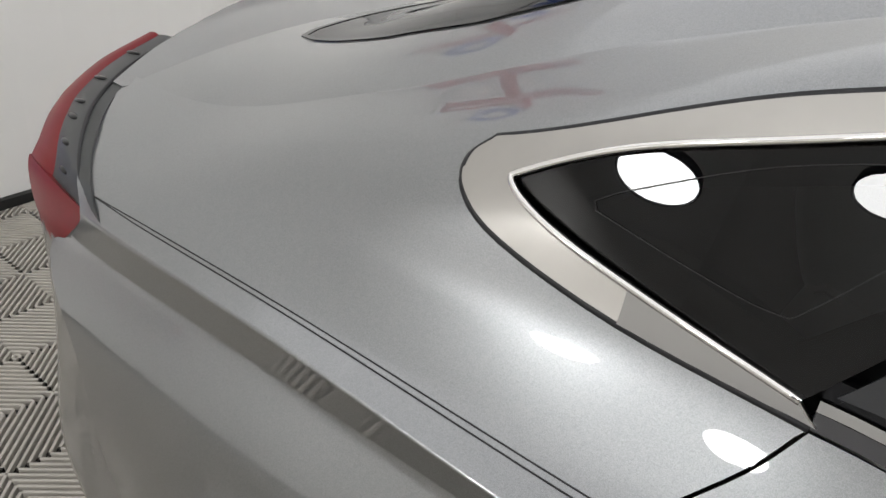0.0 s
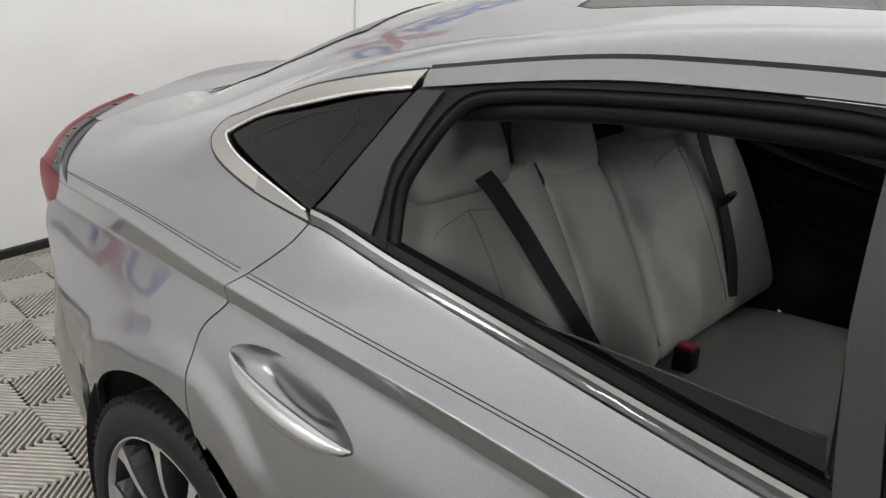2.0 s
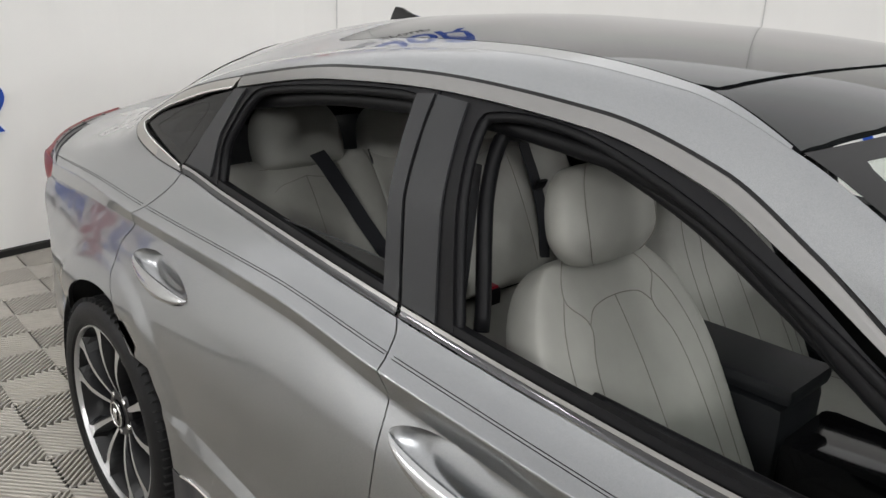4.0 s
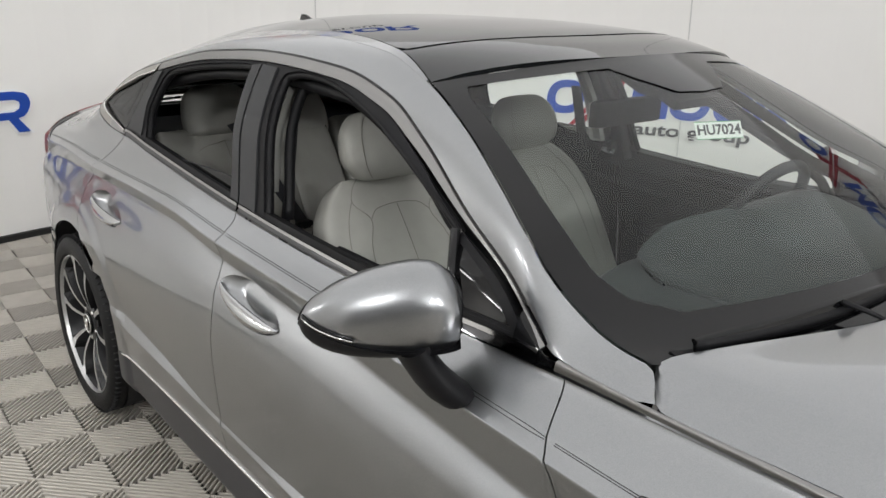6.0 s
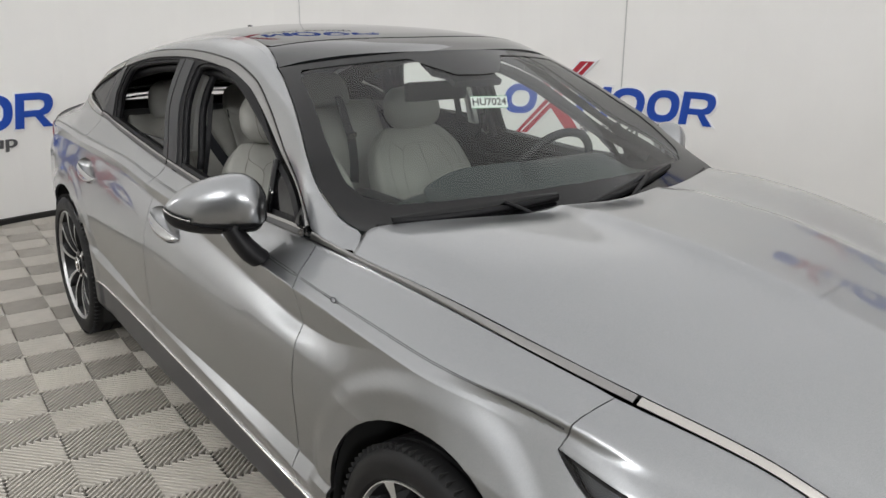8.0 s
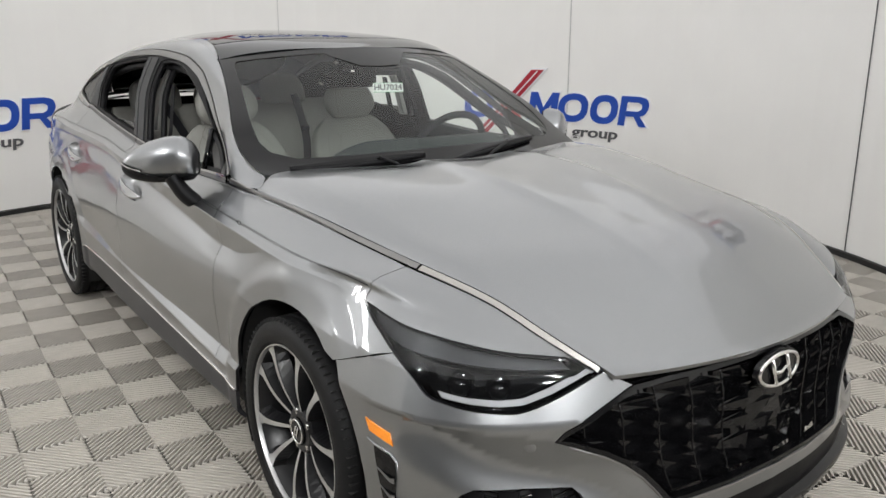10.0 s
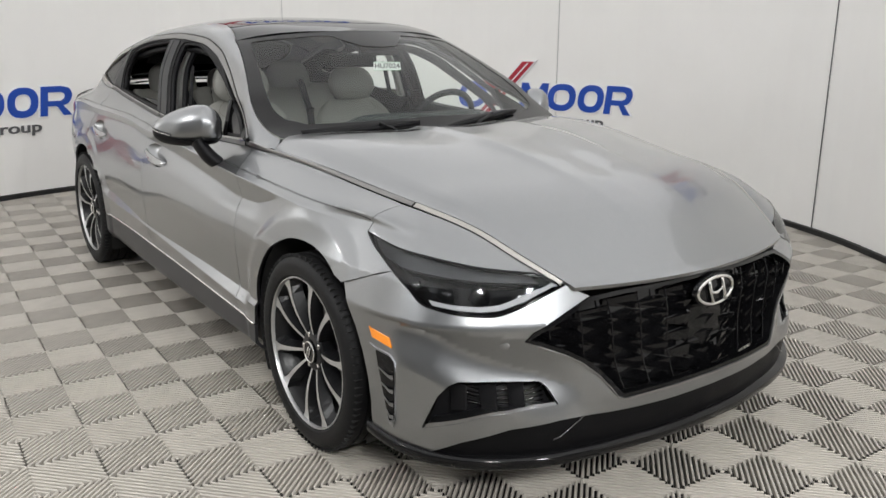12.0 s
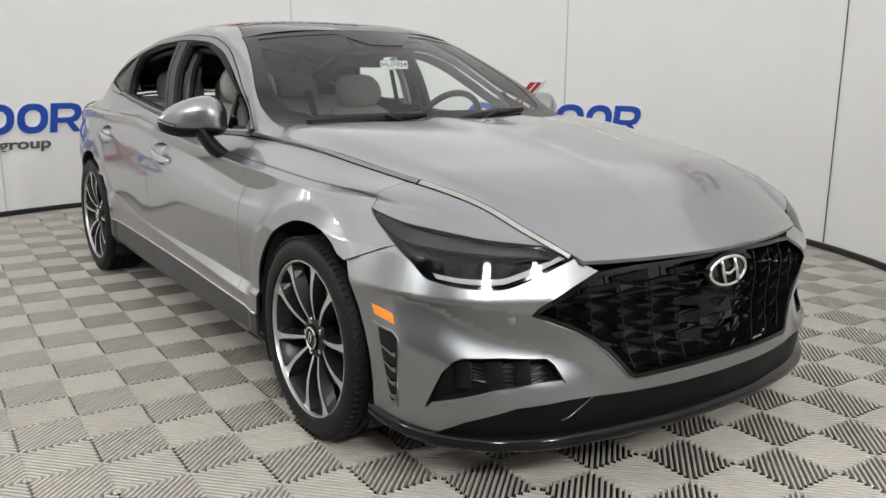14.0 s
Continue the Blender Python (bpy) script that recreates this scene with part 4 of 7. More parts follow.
def bonnet(s, w):
    s, w = np.atleast_1d(np.asarray(s, float)), np.atleast_1d(np.asarray(w, float))
    y9, z9 = rail(K_RAIL, 0.92 + 1.32 * np.clip(s, -0.05, 1.05))
    # the crease runs at |w| = 0.3
    yc = pchip((-0.1, 0.0, 0.3, 0.5, 0.75, 1.0, 1.1), (0.20, 0.20, 0.197, 0.18, 0.158, 0.15, 0.15), s) / y9
    a = np.abs(w)
    a = np.where(a < 0.3, a / 0.3 * yc, yc + (a - 0.3) / 0.7 * (1 - yc))
    w = np.sign(w) * a
    rear = np.where(a < 0.925, 1.079 - 0.211 * (a / 0.925) ** 2, 0.868 + 0.045 * (a - 0.925) / 0.075)
    x = rear * (1 - s) + (2.335 - 0.095 * w**2) * s
    crown = pchip((-0.1, 0.0, 0.12, 0.29, 0.46, 0.63, 0.8, 0.9, 1.0, 1.05), (0.046, 0.050, 0.066, 0.065, 0.048, 0.026, 0.014, 0.010, 0.0, -0.006), s)
    d = (a - yc) * y9
    high = pchip((-0.1, 0.0, 0.4, 0.65, 0.85, 1.0, 1.1), (0.016, 0.016, 0.016, 0.009, 0.005, 0.0, 0.0), s)
    fade = 0.045 + 0.03 * smooth(0.4, 0.75, s)
    ridge = high * np.where(d > 0, np.exp(-np.clip(d, 0, 9) / fade), 1 - 0.35 * smooth(0.0, -0.2, d))
    p = np.stack([x, w * y9, z9 + crown * (1 - a ** (3.2 + 1.6 * smooth(0.6, 0.25, s))) + ridge + (0.016 + 0.012 * smooth(0.4, 0.0, s)) * smooth(1.0, 0.88, a) * smooth(1.0, 0.7, s)], -1)
    return swell(p, a**2)


def screen(s, w):
    """The windscreen: s from its top to its foot, its sides on the pillars' edge."""
    s, w = np.atleast_1d(np.asarray(s, float)), np.atleast_1d(np.asarray(w, float))
    q = 1 - w**2
    xe = 0.19 + 0.678 * np.clip(s, 0, 1)
    ye, ze = rail(K_RAIL, xe)
    over = np.clip(s - 1, 0, None)
    b = np.clip(s * (1 - s), 0, 1)
    xc = 0.32 + 0.765 * s + 0.0315 * b
    zc = 1.372 - 0.417 * s + 0.063 * b
    xe, ze = xe + 0.7 * over, ze - 0.4 * over
    return swell(np.stack([xe + (xc - xe) * q, ye * w, ze + (zc - ze) * q], -1), np.abs(w) ** 3)


def roof(x, w):
    x, w = np.atleast_1d(np.asarray(x, float)), np.atleast_1d(np.asarray(w, float))
    q = 1 - w**2
    xs = x - 0.13 * q * smooth(-0.6, 0.19, x)
    y9, z9 = rail(K_RAIL, np.clip(xs, -2.3, 0.19))
    zc = pchip(Y_CACHE[K_MID][0], Y_CACHE[K_MID][2], np.clip(x, -2.3, 0.32))
    return np.stack([x, w * y9, zc - (zc - z9) * np.abs(w) ** np.interp(x, (-1.6, -0.9), (4.0, 2.4))], -1)


def tail_plan():
    return np.array(spline([(-1.84, 0.84), (-1.98, 0.815), (-2.10, 0.788), (-2.22, 0.745), (-2.32, 0.66), (-2.39, 0.52), (-2.44, 0.3), (-2.46, 0.0)], 8))


TAIL_P = tail_plan()
TAIL_S = np.concatenate([[0], np.cumsum(np.hypot(*np.diff(TAIL_P, axis=0).T))])
TAIL_S /= TAIL_S[-1]


def tail(u, z):
    u, z = np.atleast_1d(np.asarray(u, float)), np.atleast_1d(np.asarray(z, float))
    x, y = np.interp(u, TAIL_S, TAIL_P[:, 0]), np.interp(u, TAIL_S, TAIL_P[:, 1])
    ins = pchip((0.1, 0.2, 0.35, 0.45, 0.60, 0.75, 0.88, 1.0, 1.1), (0.08, 0.05, -0.012, -0.03, -0.012, 0.0, 0.0, 0.035, 0.1), z)
    k = np.clip(u * 1.6, 0, 1)
    return np.stack([x + ins * k, y * (1 - ins * 0.9), z], -1)


def tail2(u, z):
    u = np.atleast_1d(np.asarray(u, float))
    p = tail(np.where(u > 1, 2 - u, u), z)
    p[:, 1] = np.where(u > 1, -p[:, 1], p[:, 1])
    return p


def build_top(car):
    U = (0, 0, 1)
    cs = np.linspace(-1, 1, 41)
    # bonnet
    out = [(0.0, w) for w in cs] + [(s, 1.0) for s in np.linspace(0, 1, 40)[1:]] + [(1.0, w) for w in cs[::-1][1:]] + [(s, -1.0) for s in np.linspace(1, 0, 40)[1:-1]]
    patch("bonnet", out, bonnet, PAINT, car, step=(0.02, 0.03), gap=0.002, hint=U, label="silver bonnet with two creases", wide=0.02)
    # windscreen with black border
    out = [(0, w) for w in cs] + [(s, 1.0) for s in np.linspace(0, 1, 20)[1:]] + [(1.0, w) for w in cs[::-1][1:]] + [(s, -1.0) for s in np.linspace(1, 0, 20)[1:-1]]
    inner = [(0.055, w) for w in np.linspace(-0.90, -0.33, 15)] + [(0.10, -0.28), (0.19, -0.15), (0.20, 0.0), (0.19, 0.15), (0.10, 0.28)] + [(0.055, w) for w in np.linspace(0.33, 0.90, 15)] + [(0.075, 0.91), (0.12, 0.92), (0.5, 0.918), (0.72, 0.905), (0.79, 0.88), (0.825, 0.82)] + [(0.84, w) for w in np.linspace(0.8, -0.8, 30)] + [(0.825, -0.82), (0.79, -0.88), (0.72, -0.905), (0.5, -0.918), (0.12, -0.92), (0.075, -0.91)]
    g = patch("windscreen", out, screen, WS_GLASS, car, step=(0.03, 0.04), gap=0.002, depth=0.0, hint=(1, 0, 1), label="clear windscreen with a black border")
    g.visible_shadow = False
    patch("screen_border", out, screen, BLACK_GLOSS, g, step=(0.03, 0.04), holes=[inner], gap=0.002, depth=0.0, lift=0.0025, hint=(1, 0, 1), label="black printed glass border")
    # roof: black glass between painted rails
    wb = lambda x: float(np.interp(x, (-0.95, -0.5, -0.1, 0.19), (0.86, 0.89, 0.93, 0.995)))  # noqa: E731
    front = lambda w: 0.19 + 0.13 * (1 - w * w)  # noqa: E731
    ws = np.linspace(-1, 1, 25)
    f_part = [(front(w * 0.995) - 0.004, w * 0.995) for w in ws] + [(x, wb(x)) for x in np.linspace(0.17, 0.03, 6)] + [(0.03 + 0.10 * (1 - w * w), w) for w in np.linspace(0.93, -0.93, 24)] + [(x, -wb(x)) for x in np.linspace(0.03, 0.17, 6)]
    b_part = [(0.02 + 0.10 * (1 - w * w), w) for w in np.linspace(-0.935, 0.935, 24)] + [(x, wb(x)) for x in np.linspace(0.0, -0.92, 30)] + [(-0.95, w) for w in np.linspace(0.84, -0.84, 24)] + [(x, -wb(x)) for x in np.linspace(-0.92, 0.0, 30)]
    patch("roof_front_panel", f_part, roof, ROOF_GLASS, car, step=(0.03, 0.04), gap=0.002, hint=U, label="gloss black front roof panel")
    patch("sunroof", b_part, roof, ROOF_GLASS, car, step=(0.03, 0.04), gap=0.002, hint=U, label="large black glass sunroof")
    rx = np.linspace(0.175, -0.92, 36)
    shell = [(x, wb(x) + 0.002) for x in rx] + [(-0.953, w) for w in np.linspace(0.84, -0.84, 24)] + [(x, -wb(x) - 0.002) for x in rx[::-1]] + [(x, -1.004) for x in np.linspace(0.175, -1.36, 50)] + [(-1.42 + 0.06 * abs(w), w) for w in np.linspace(-1.003, 1.003, 41)] + [(x, 1.004) for x in np.linspace(-1.36, 0.175, 50)]
    patch("roof_skin", shell, roof, PAINT, car, step=(0.03, 0.04), gap=0.0, depth=0.01, hint=U, label="silver rear roof skin")
    # rear window, its surround and the boot lid
    side_w = [(-1.5, 0.86), (-1.65, 0.85), (-1.80, 0.81), (-1.92, 0.745), (-2.0, 0.70), (-2.045, 0.665)]
    back = [(-1.43 + 0.05 * abs(w), w) for w in np.linspace(-0.80, 0.80, 30)] + side_w + [(-2.085 + 0.06 * abs(w) ** 2, w) for w in np.linspace(0.6, -0.6, 30)] + [(x, -w) for x, w in side_w[::-1]]
    rw = patch("rear_window", back, roof, TINT, car, step=(0.03, 0.05), gap=0.004, depth=0.0, lift=0.001, hint=U, label="dark tinted rear window")
    patch("window_seal", both_ring(back, 0.012), roof, BLACK_GLOSS, rw, step=(0.03, 0.04), gap=0, depth=0.01, lift=0.002, hint=U)
    shell = [(-1.42 + 0.06 * abs(w), w) for w in np.linspace(-1.003, 1.003, 41)] + [(x, 1.004) for x in np.linspace(-1.37, -2.19, 24)] + [(-2.13 - 0.065 * abs(w) ** 4, w) for w in np.linspace(0.995, -0.995, 40)] + [(x, -1.004) for x in np.linspace(-2.19, -1.37, 24)]
    patch("rear_deck_skin", shell, roof, PAINT, car, step=(0.03, 0.05), holes=[back], gap=0.0, depth=0.01, hint=U, label="silver skin round the rear window")
    lid = [(-2.135 - 0.065 * abs(w) ** 4, w) for w in np.linspace(-1.0, 1.0, 40)] + [(-2.23, 1.0)] + [(-2.42 + 0.19 * abs(w) ** 2, w) for w in np.linspace(0.98, -0.98, 40)] + [(-2.23, -1.0)]
    patch("boot_lid", lid, deck, PAINT, car, step=(0.03, 0.05), gap=0.0015, hint=U, label="silver boot lid with a lip spoiler")
    # roof antenna
    bm = bmesh.new()
    prof = [(-1.325, 0.0), (-1.322, 0.055), (-1.31, 0.068), (-1.285, 0.06), (-1.24, 0.034), (-1.18, 0.010), (-1.14, 0.0)]
    L = [bm.verts.new((x, -0.028 if z < 0.01 else -0.004, float(roof(np.array([x]), np.array([0.0]))[0, 2]) + z - 0.004)) for x, z in prof]
    R = [bm.verts.new((x, 0.028 if z < 0.01 else 0.004, float(roof(np.array([x]), np.array([0.0]))[0, 2]) + z - 0.004)) for x, z in prof]
    for i in range(len(prof) - 1):
        bm.faces.new((L[i], L[i + 1], R[i + 1], R[i]))
    bm.faces.new(L)
    bm.faces.new(R[::-1])
    part("shark_fin_antenna", bm, BLACK_GLOSS, car, "black shark fin antenna")
    # rear face of the boot lid between the lamps
    face = [(0.42, 0.80), *[(u, 0.80) for u in np.linspace(0.5, 1.5, 20)], (1.58, 0.80), (1.50, 0.95), *[(u, 0.985) for u in np.linspace(1.4, 0.6, 20)], (0.50, 0.95)]
    patch("boot_face", face, tail2, PAINT, car, step=(0.03, 0.03), gap=0.001, depth=0.0, hint=(-1, 0, 0), label="silver rear face of the boot lid", wide=0.02)
    # rear bumper
    rb = [(0.0, 0.36), (0.03, 0.50), (0.10, 0.70), (0.205, 0.84), (0.22, 0.855), (0.33, 0.855), (0.5, 0.83), (1.0, 0.80)]
    patch("rear_bumper", both(rb) + both([(0.0, 0.34), (0.12, 0.24), (0.4, 0.21), (1.0, 0.21)])[::-1], tail2, PAINT, car, step=(0.02, 0.03), gap=0.002, hint=(-1, 0, 0), label="silver rear bumper", wide=0.02)
    # tail lamps: a red edge round a dark band along the tail
    inner = [(-2.105, 0.778, 0.832), (-2.05, 0.785, 0.872), (-2.0, 0.789, 0.917), (-2.012, 0.783, 0.937), (-2.06, 0.758, 0.957), (-2.125, 0.712, 0.972), (-2.199, 0.646, 0.983), (-2.27, 0.55, 0.995), (-2.337, 0.42, 1.007)]
    outer = [(-2.128, 0.767, 0.827), (-2.17, 0.765, 0.865), (-2.205, 0.75, 0.912), (-2.235, 0.72, 0.930), (-2.27, 0.685, 0.947), (-2.295, 0.655, 0.957), (-2.318, 0.625, 0.965), (-2.365, 0.54, 0.984), (-2.40, 0.43, 1.003)]
    A, B = np.array(spline(inner, 6)), np.array(spline(outer, 6))
    for side in (-1, 1):
        a, b = A * (1, side, 1), B * (1, side, 1)
        lampm = strip("tail_light", a - (b - a) * 0.32 - np.array((0, 0, 0.007)), a * 0.42 + b * 0.58, 0.004, GREY_LENS, car, "smoked tail light band with a red edge", 0.002)
        strip("red_edge", a * 0.42 + b * 0.58, b, 0.004, RED_LENS, lampm, "red lens edge", 0.002)
        strip("red_corner", a[:15] + np.array((-0.001, side * 0.003, 0.001)), b[:15] + np.array((-0.001, side * 0.003, 0.0)), 0.004, RED_LENS, lampm, "red lens corner", 0.003)
        und = b * 1.0
        und[:, 2] -= 0.10
        und[:, 0] += 0.02
        strip("rear_face", b, und, 0.004, RED_LENS, lampm, "red rear lens")
        tube("lamp_joint", a + np.array((0, 0, 0.002)), 0.0035, INK, lampm, seg=5)
        for i in (18, 24, 30, 34, 39, 44):
            c = a[i] * 0.62 + b[i] * 0.38
            t = (b[i] - a[i]) / np.linalg.norm(b[i] - a[i])
            bm = bmesh.new()
            bmesh.ops.create_uvsphere(bm, u_segments=12, v_segments=8, radius=1.0)
            rot = Vector(t).to_track_quat("X", "Z").to_matrix().to_4x4()
            bm.transform(Matrix.Translation(c + np.array((0, 0, 0.004))) @ rot @ Matrix.Diagonal((0.020, 0.006, 0.003, 1)))
            part("vane", bm, BLACK_GLOSS, lampm, smooth=True)


def deck(x, w):
    p = roof(x, w)
    x = np.atleast_1d(np.asarray(x, float))
    p[:, 0] = x
    y9 = np.interp(x, (-2.45, -2.3, -2.13), (0.54, 0.60, 0.612))
    p[:, 1] = np.asarray(w) * y9
    zc = np.interp(x, (-2.42, -2.34, -2.13), (1.055, 1.043, 1.048))
    z9 = np.interp(x, (-2.42, -2.3, -2.13), (1.005, 0.993, 0.992))
    p[:, 2] = zc - (zc - z9) * np.abs(np.asarray(w)) ** 2.2
    return p


ROOF_GLASS = mat("black_roof_glass", (0.010, 0.011, 0.012), 0.04, spec=0.6, spread=0.02)
GREY_LENS = mat("smoked_lens", (0.05, 0.052, 0.052), 0.34, spread=0.1, spec=0.18)
CAR = build_car()
build_nose(CAR)
build_top(CAR)


# ---- the car's side: trims, windows, handles, mirrors ----
def offset(points, d):
    """The line moved d to its left in the side view."""
    p = np.array(points, float)
    t = np.gradient(p, axis=0)
    t /= np.hypot(*t.T)[:, None] + 1e-12
    return [tuple(v) for v in p + np.stack([-t[:, 1], t[:, 0]], 1) * d]


def xz(k, x0, x1, n=40, dz=0.0):
    x = np.linspace(x0, x1, n)
    return list(zip(x, line_at(k, x)[1] + dz))


def body_pt(x, z, lift=0.0, side=-1):
    v = v_at(x, z)[0]
    p = body(x, v)[0]
    n = np.cross(body(x + 1e-3, v)[0] - body(x - 1e-3, v)[0], body(x, v + 1e-3)[0] - body(x, v - 1e-3)[0])
    n /= np.linalg.norm(n) + 1e-12
    n = n if n[1] > 0 else -n
    p = p + n * lift
    return np.array([p[0], side * p[1], p[2]])


TOP_OUT = xz(K_DLO, -1.485, 0.725, 140)  # upper edge of the windows, rear to front
OPEN_REAR = spline([(-1.030, 1.052), (-1.035, 1.130), (-1.012, 1.19), (-0.975, 1.25), (-0.93, 1.275), (-0.80, 1.296), (-0.62, 1.314), (-0.485, 1.318), (-0.462, 1.295), (-0.448, 1.15), (-0.428, 0.992)], 4) + [(-0.45, 0.988), (-0.7, 1.010), (-1.0, 1.042)]
OPEN_FRONT = spline([(-0.236, 0.976), (-0.278, 1.15), (-0.305, 1.285), (-0.285, 1.308), (-0.20, 1.312), (-0.08, 1.296), (0.09, 1.246), (0.25, 1.173), (0.40, 1.087), (0.425, 1.06), (0.468, 0.945)], 4) + [(0.3, 0.948), (0.0, 0.961)]
TRI_WIN = spline([(0.482, 0.944), (0.442, 1.050), (0.455, 1.052), (0.55, 1.0), (0.632, 0.942)], 3)
C_SEAM = [(-1.195, 1.052), (-1.03, 1.284)]
B_SEAM = [(-0.372, 0.963), (-0.41, 1.15), (-0.425, 1.350)]


def build_side(car, side):
    S = dict(surf=body, side=side, parent=car, step=(0.03, 0.1))
    # bright frames above the windows and along the belt
    for x0, x1 in ((-1.041, 0.722),):
        o = [p for p in TOP_OUT if x0 <= p[0] <= x1]
        i = [(x + (p - x) * k, z + (q - z) * k) for (x, z), (p, q) in zip(o, offset(o, -0.0225)) for k in [1 - 0.72 * float(smooth(0.05, 0.62, x))]]
        patch("window_top_trim", on_side(o) + on_side(i)[::-1], material=SATIN, gap=0.0008, depth=0.006, lift=0.002, label="bright metal window trim", **S)
        patch("drip_gap", on_side(offset(o, 0.004)) + on_side(o)[::-1], material=BLACK_GLOSS, gap=0.0, depth=0.006, lift=0.0005, **S)
    for x0, x1, nm in ((-1.19, -0.375, "rear"), (-0.365, 0.705, "front")):
        lo, hi = xz(K_BELT, x0, x1, 40, 0.001), xz(K_BELT, x0, x1, 40, 0.021)
        mid = xz(K_BELT, x0, x1, 40, 0.013)
        # one chrome strip; the dark reflection on its lower half is a painted band
        patch("belt_moulding", on_side(lo) + on_side(mid)[::-1], material=CHROME_REFLECT_DARK, gap=0.0005, depth=0.006, lift=0.002, label="lower half of the belt moulding, dark reflection in its colour", **S)
        patch("belt_moulding", on_side(mid) + on_side(hi)[::-1], material=TRIM_CHROME, gap=0.0005, depth=0.008, lift=0.004, label="bright belt moulding", **S)
        lo, hi = xz(K_BELT, x0, x1, 40, 0.021), xz(K_BELT, x0, x1, 40, 0.034)
        patch("belt_seal", on_side(lo) + on_side(hi)[::-1], material=BLACK_TRIM, gap=0, depth=0.03, lift=-0.004, label="black rubber belt seal", **S)
        a = [body_pt(x, z + 0.026, -0.012, side) for x, z in xz(K_BELT, x0 + 0.03, x1 - 0.03, 20)]
        b = [p + np.array((0, -side * 0.05, -0.06)) for p in a]
        strip("door_top_trim", a, b, 0.006, BLACK_LEATHER, car, "black door top", 0.004)
    # rear quarter light: wide bright surround and dark pane
    outer = [(-1.185, 1.050)] + DLO_REAR[1:] + [p for p in TOP_OUT if -1.47 < p[0] < -1.035]
    inner = spline([(-1.20, 1.062), (-1.31, 1.084), (-1.40, 1.105), (-1.446, 1.122), (-1.438, 1.134), (-1.36, 1.173), (-1.25, 1.210), (-1.15, 1.240), (-1.05, 1.262)], 5)
    patch("quarter_trim", on_side(outer) + on_side(inner)[::-1], material=BRIGHT_SATIN, gap=0.0008, depth=0.012, lift=0.003, label="wide bright quarter window surround", **S)
    tube("pane_bead", [body_pt(x, z, 0.004, side) for x, z in dense(inner, 0.02)], 0.0032, CHROME, car, seg=6, label="thin chrome bead round the quarter window")
    lo_o = [p for p in outer[:26] if p[0] > -1.34]
    lo_i = [p for p in inner if p[1] < 1.125 and p[0] > -1.33]
    # chrome coloured darker here in place of the dark room it would mirror
    patch("quarter_trim_lower", on_side(lo_o) + on_side(lo_i)[::-1], material=TRIM_CHROME, gap=0.0012, depth=0.004, lift=0.005, label="polished lower quarter trim", **S)
    tube("trim_gap", [body_pt(x, z, 0.0, side) for x, z in DLO_REAR + [p for p in TOP_OUT if -1.47 < p[0] < -1.035]], 0.004, INK, car, seg=5)
    P3 = np.array([body_pt(x, z, 0.0, 1) for x, z in inner])
    co = np.linalg.lstsq(np.c_[np.ones(len(P3)), P3[:, 0], P3[:, 2]], P3[:, 1], rcond=None)[0]

    def flat(x, v):
        p = body(x, v)
        p[:, 1] = co[0] + co[1] * p[:, 0] + co[2] * p[:, 2]
        return p

    S["surf"] = flat
    g = patch("quarter_window", on_side(inner), material=TINT, gap=0.001, depth=0.0, lift=-0.004, label="dark tinted quarter window", **S)
    patch("pane_border", on_side(inner) , holes=[on_side(shrink(inner, 0.028))], material=BLACK_GLOSS, gap=0.001, depth=0.0, lift=-0.006, side=side, surf=flat, step=(0.03, 0.1), parent=g, label="black dotted pane border")
    line = spline([(-1.375, 1.125), (-1.30, 1.112), (-1.235, 1.105), (-1.212, 1.118), (-1.15, 1.195), (-1.145, 1.212), (-1.165, 1.217), (-1.26, 1.19), (-1.35, 1.148), (-1.378, 1.131)], 5)
    tube("printed_line", flat(*np.array(on_side(line)).T) * np.array((1, side, 1)) + np.array((0, -side * 0.0025, 0)), 0.0004, GREY_TRIM, g, True, 5, "thin grey printed line")
    S["surf"] = body
    # door window frames with their openings
    rear_o = C_SEAM + offset([p for p in TOP_OUT if -1.02 < p[0] < -0.43], -0.021) + B_SEAM[::-1] + xz(K_BELT, -0.375, -1.185, 30, 0.021)
    patch("rear_door_frame", on_side(rear_o), holes=[on_side(widen(OPEN_REAR, 0.004))], material=BLACK_TRIM, gap=0.0015, depth=0.03, lift=-0.003, label="black rear window frame", **S)
    front_o = B_SEAM + offset([p for p in TOP_OUT if -0.415 < p[0] < 0.69], -0.021) + xz(K_BELT, 0.685, -0.36, 40, 0.021)
    patch("front_door_frame", on_side(front_o), holes=[on_side(widen(OPEN_FRONT, 0.008)), on_side(TRI_WIN)], material=BLACK_TRIM, gap=0.0015, depth=0.03, lift=-0.003, label="black front window frame", **S)
    # rear pane wound down, its top edge still above the belt
    pane = [(-0.86, 1.030), (-0.76, 1.032), (-0.62, 1.034), (-0.445, 1.034), (-0.432, 0.985), (-0.7, 1.0), (-0.86, 1.02)]
    low = patch("lowered_pane", on_side(pane), material=DARK_GLASS, gap=0.0, depth=0.004, lift=-0.022, label="dark window pane wound down into the door", **S)
    tube("pane_edge", [body_pt(x, z, -0.0225, side) for x, z in spline(pane[:4], 6)], 0.0018, GREY_TRIM, low, seg=6, label="smooth upper pane edge")
    # grey covers on the pillars
    cover = [(-1.183, 1.072), (-1.042, 1.262), (-0.995, 1.268), (-1.048, 1.165), (-1.062, 1.062)]
    patch("rear_pillar_cover", on_side(cover), material=GREY_TRIM, gap=0.001, depth=0.012, lift=0.002, label="matt dark grey pillar cover", **S)
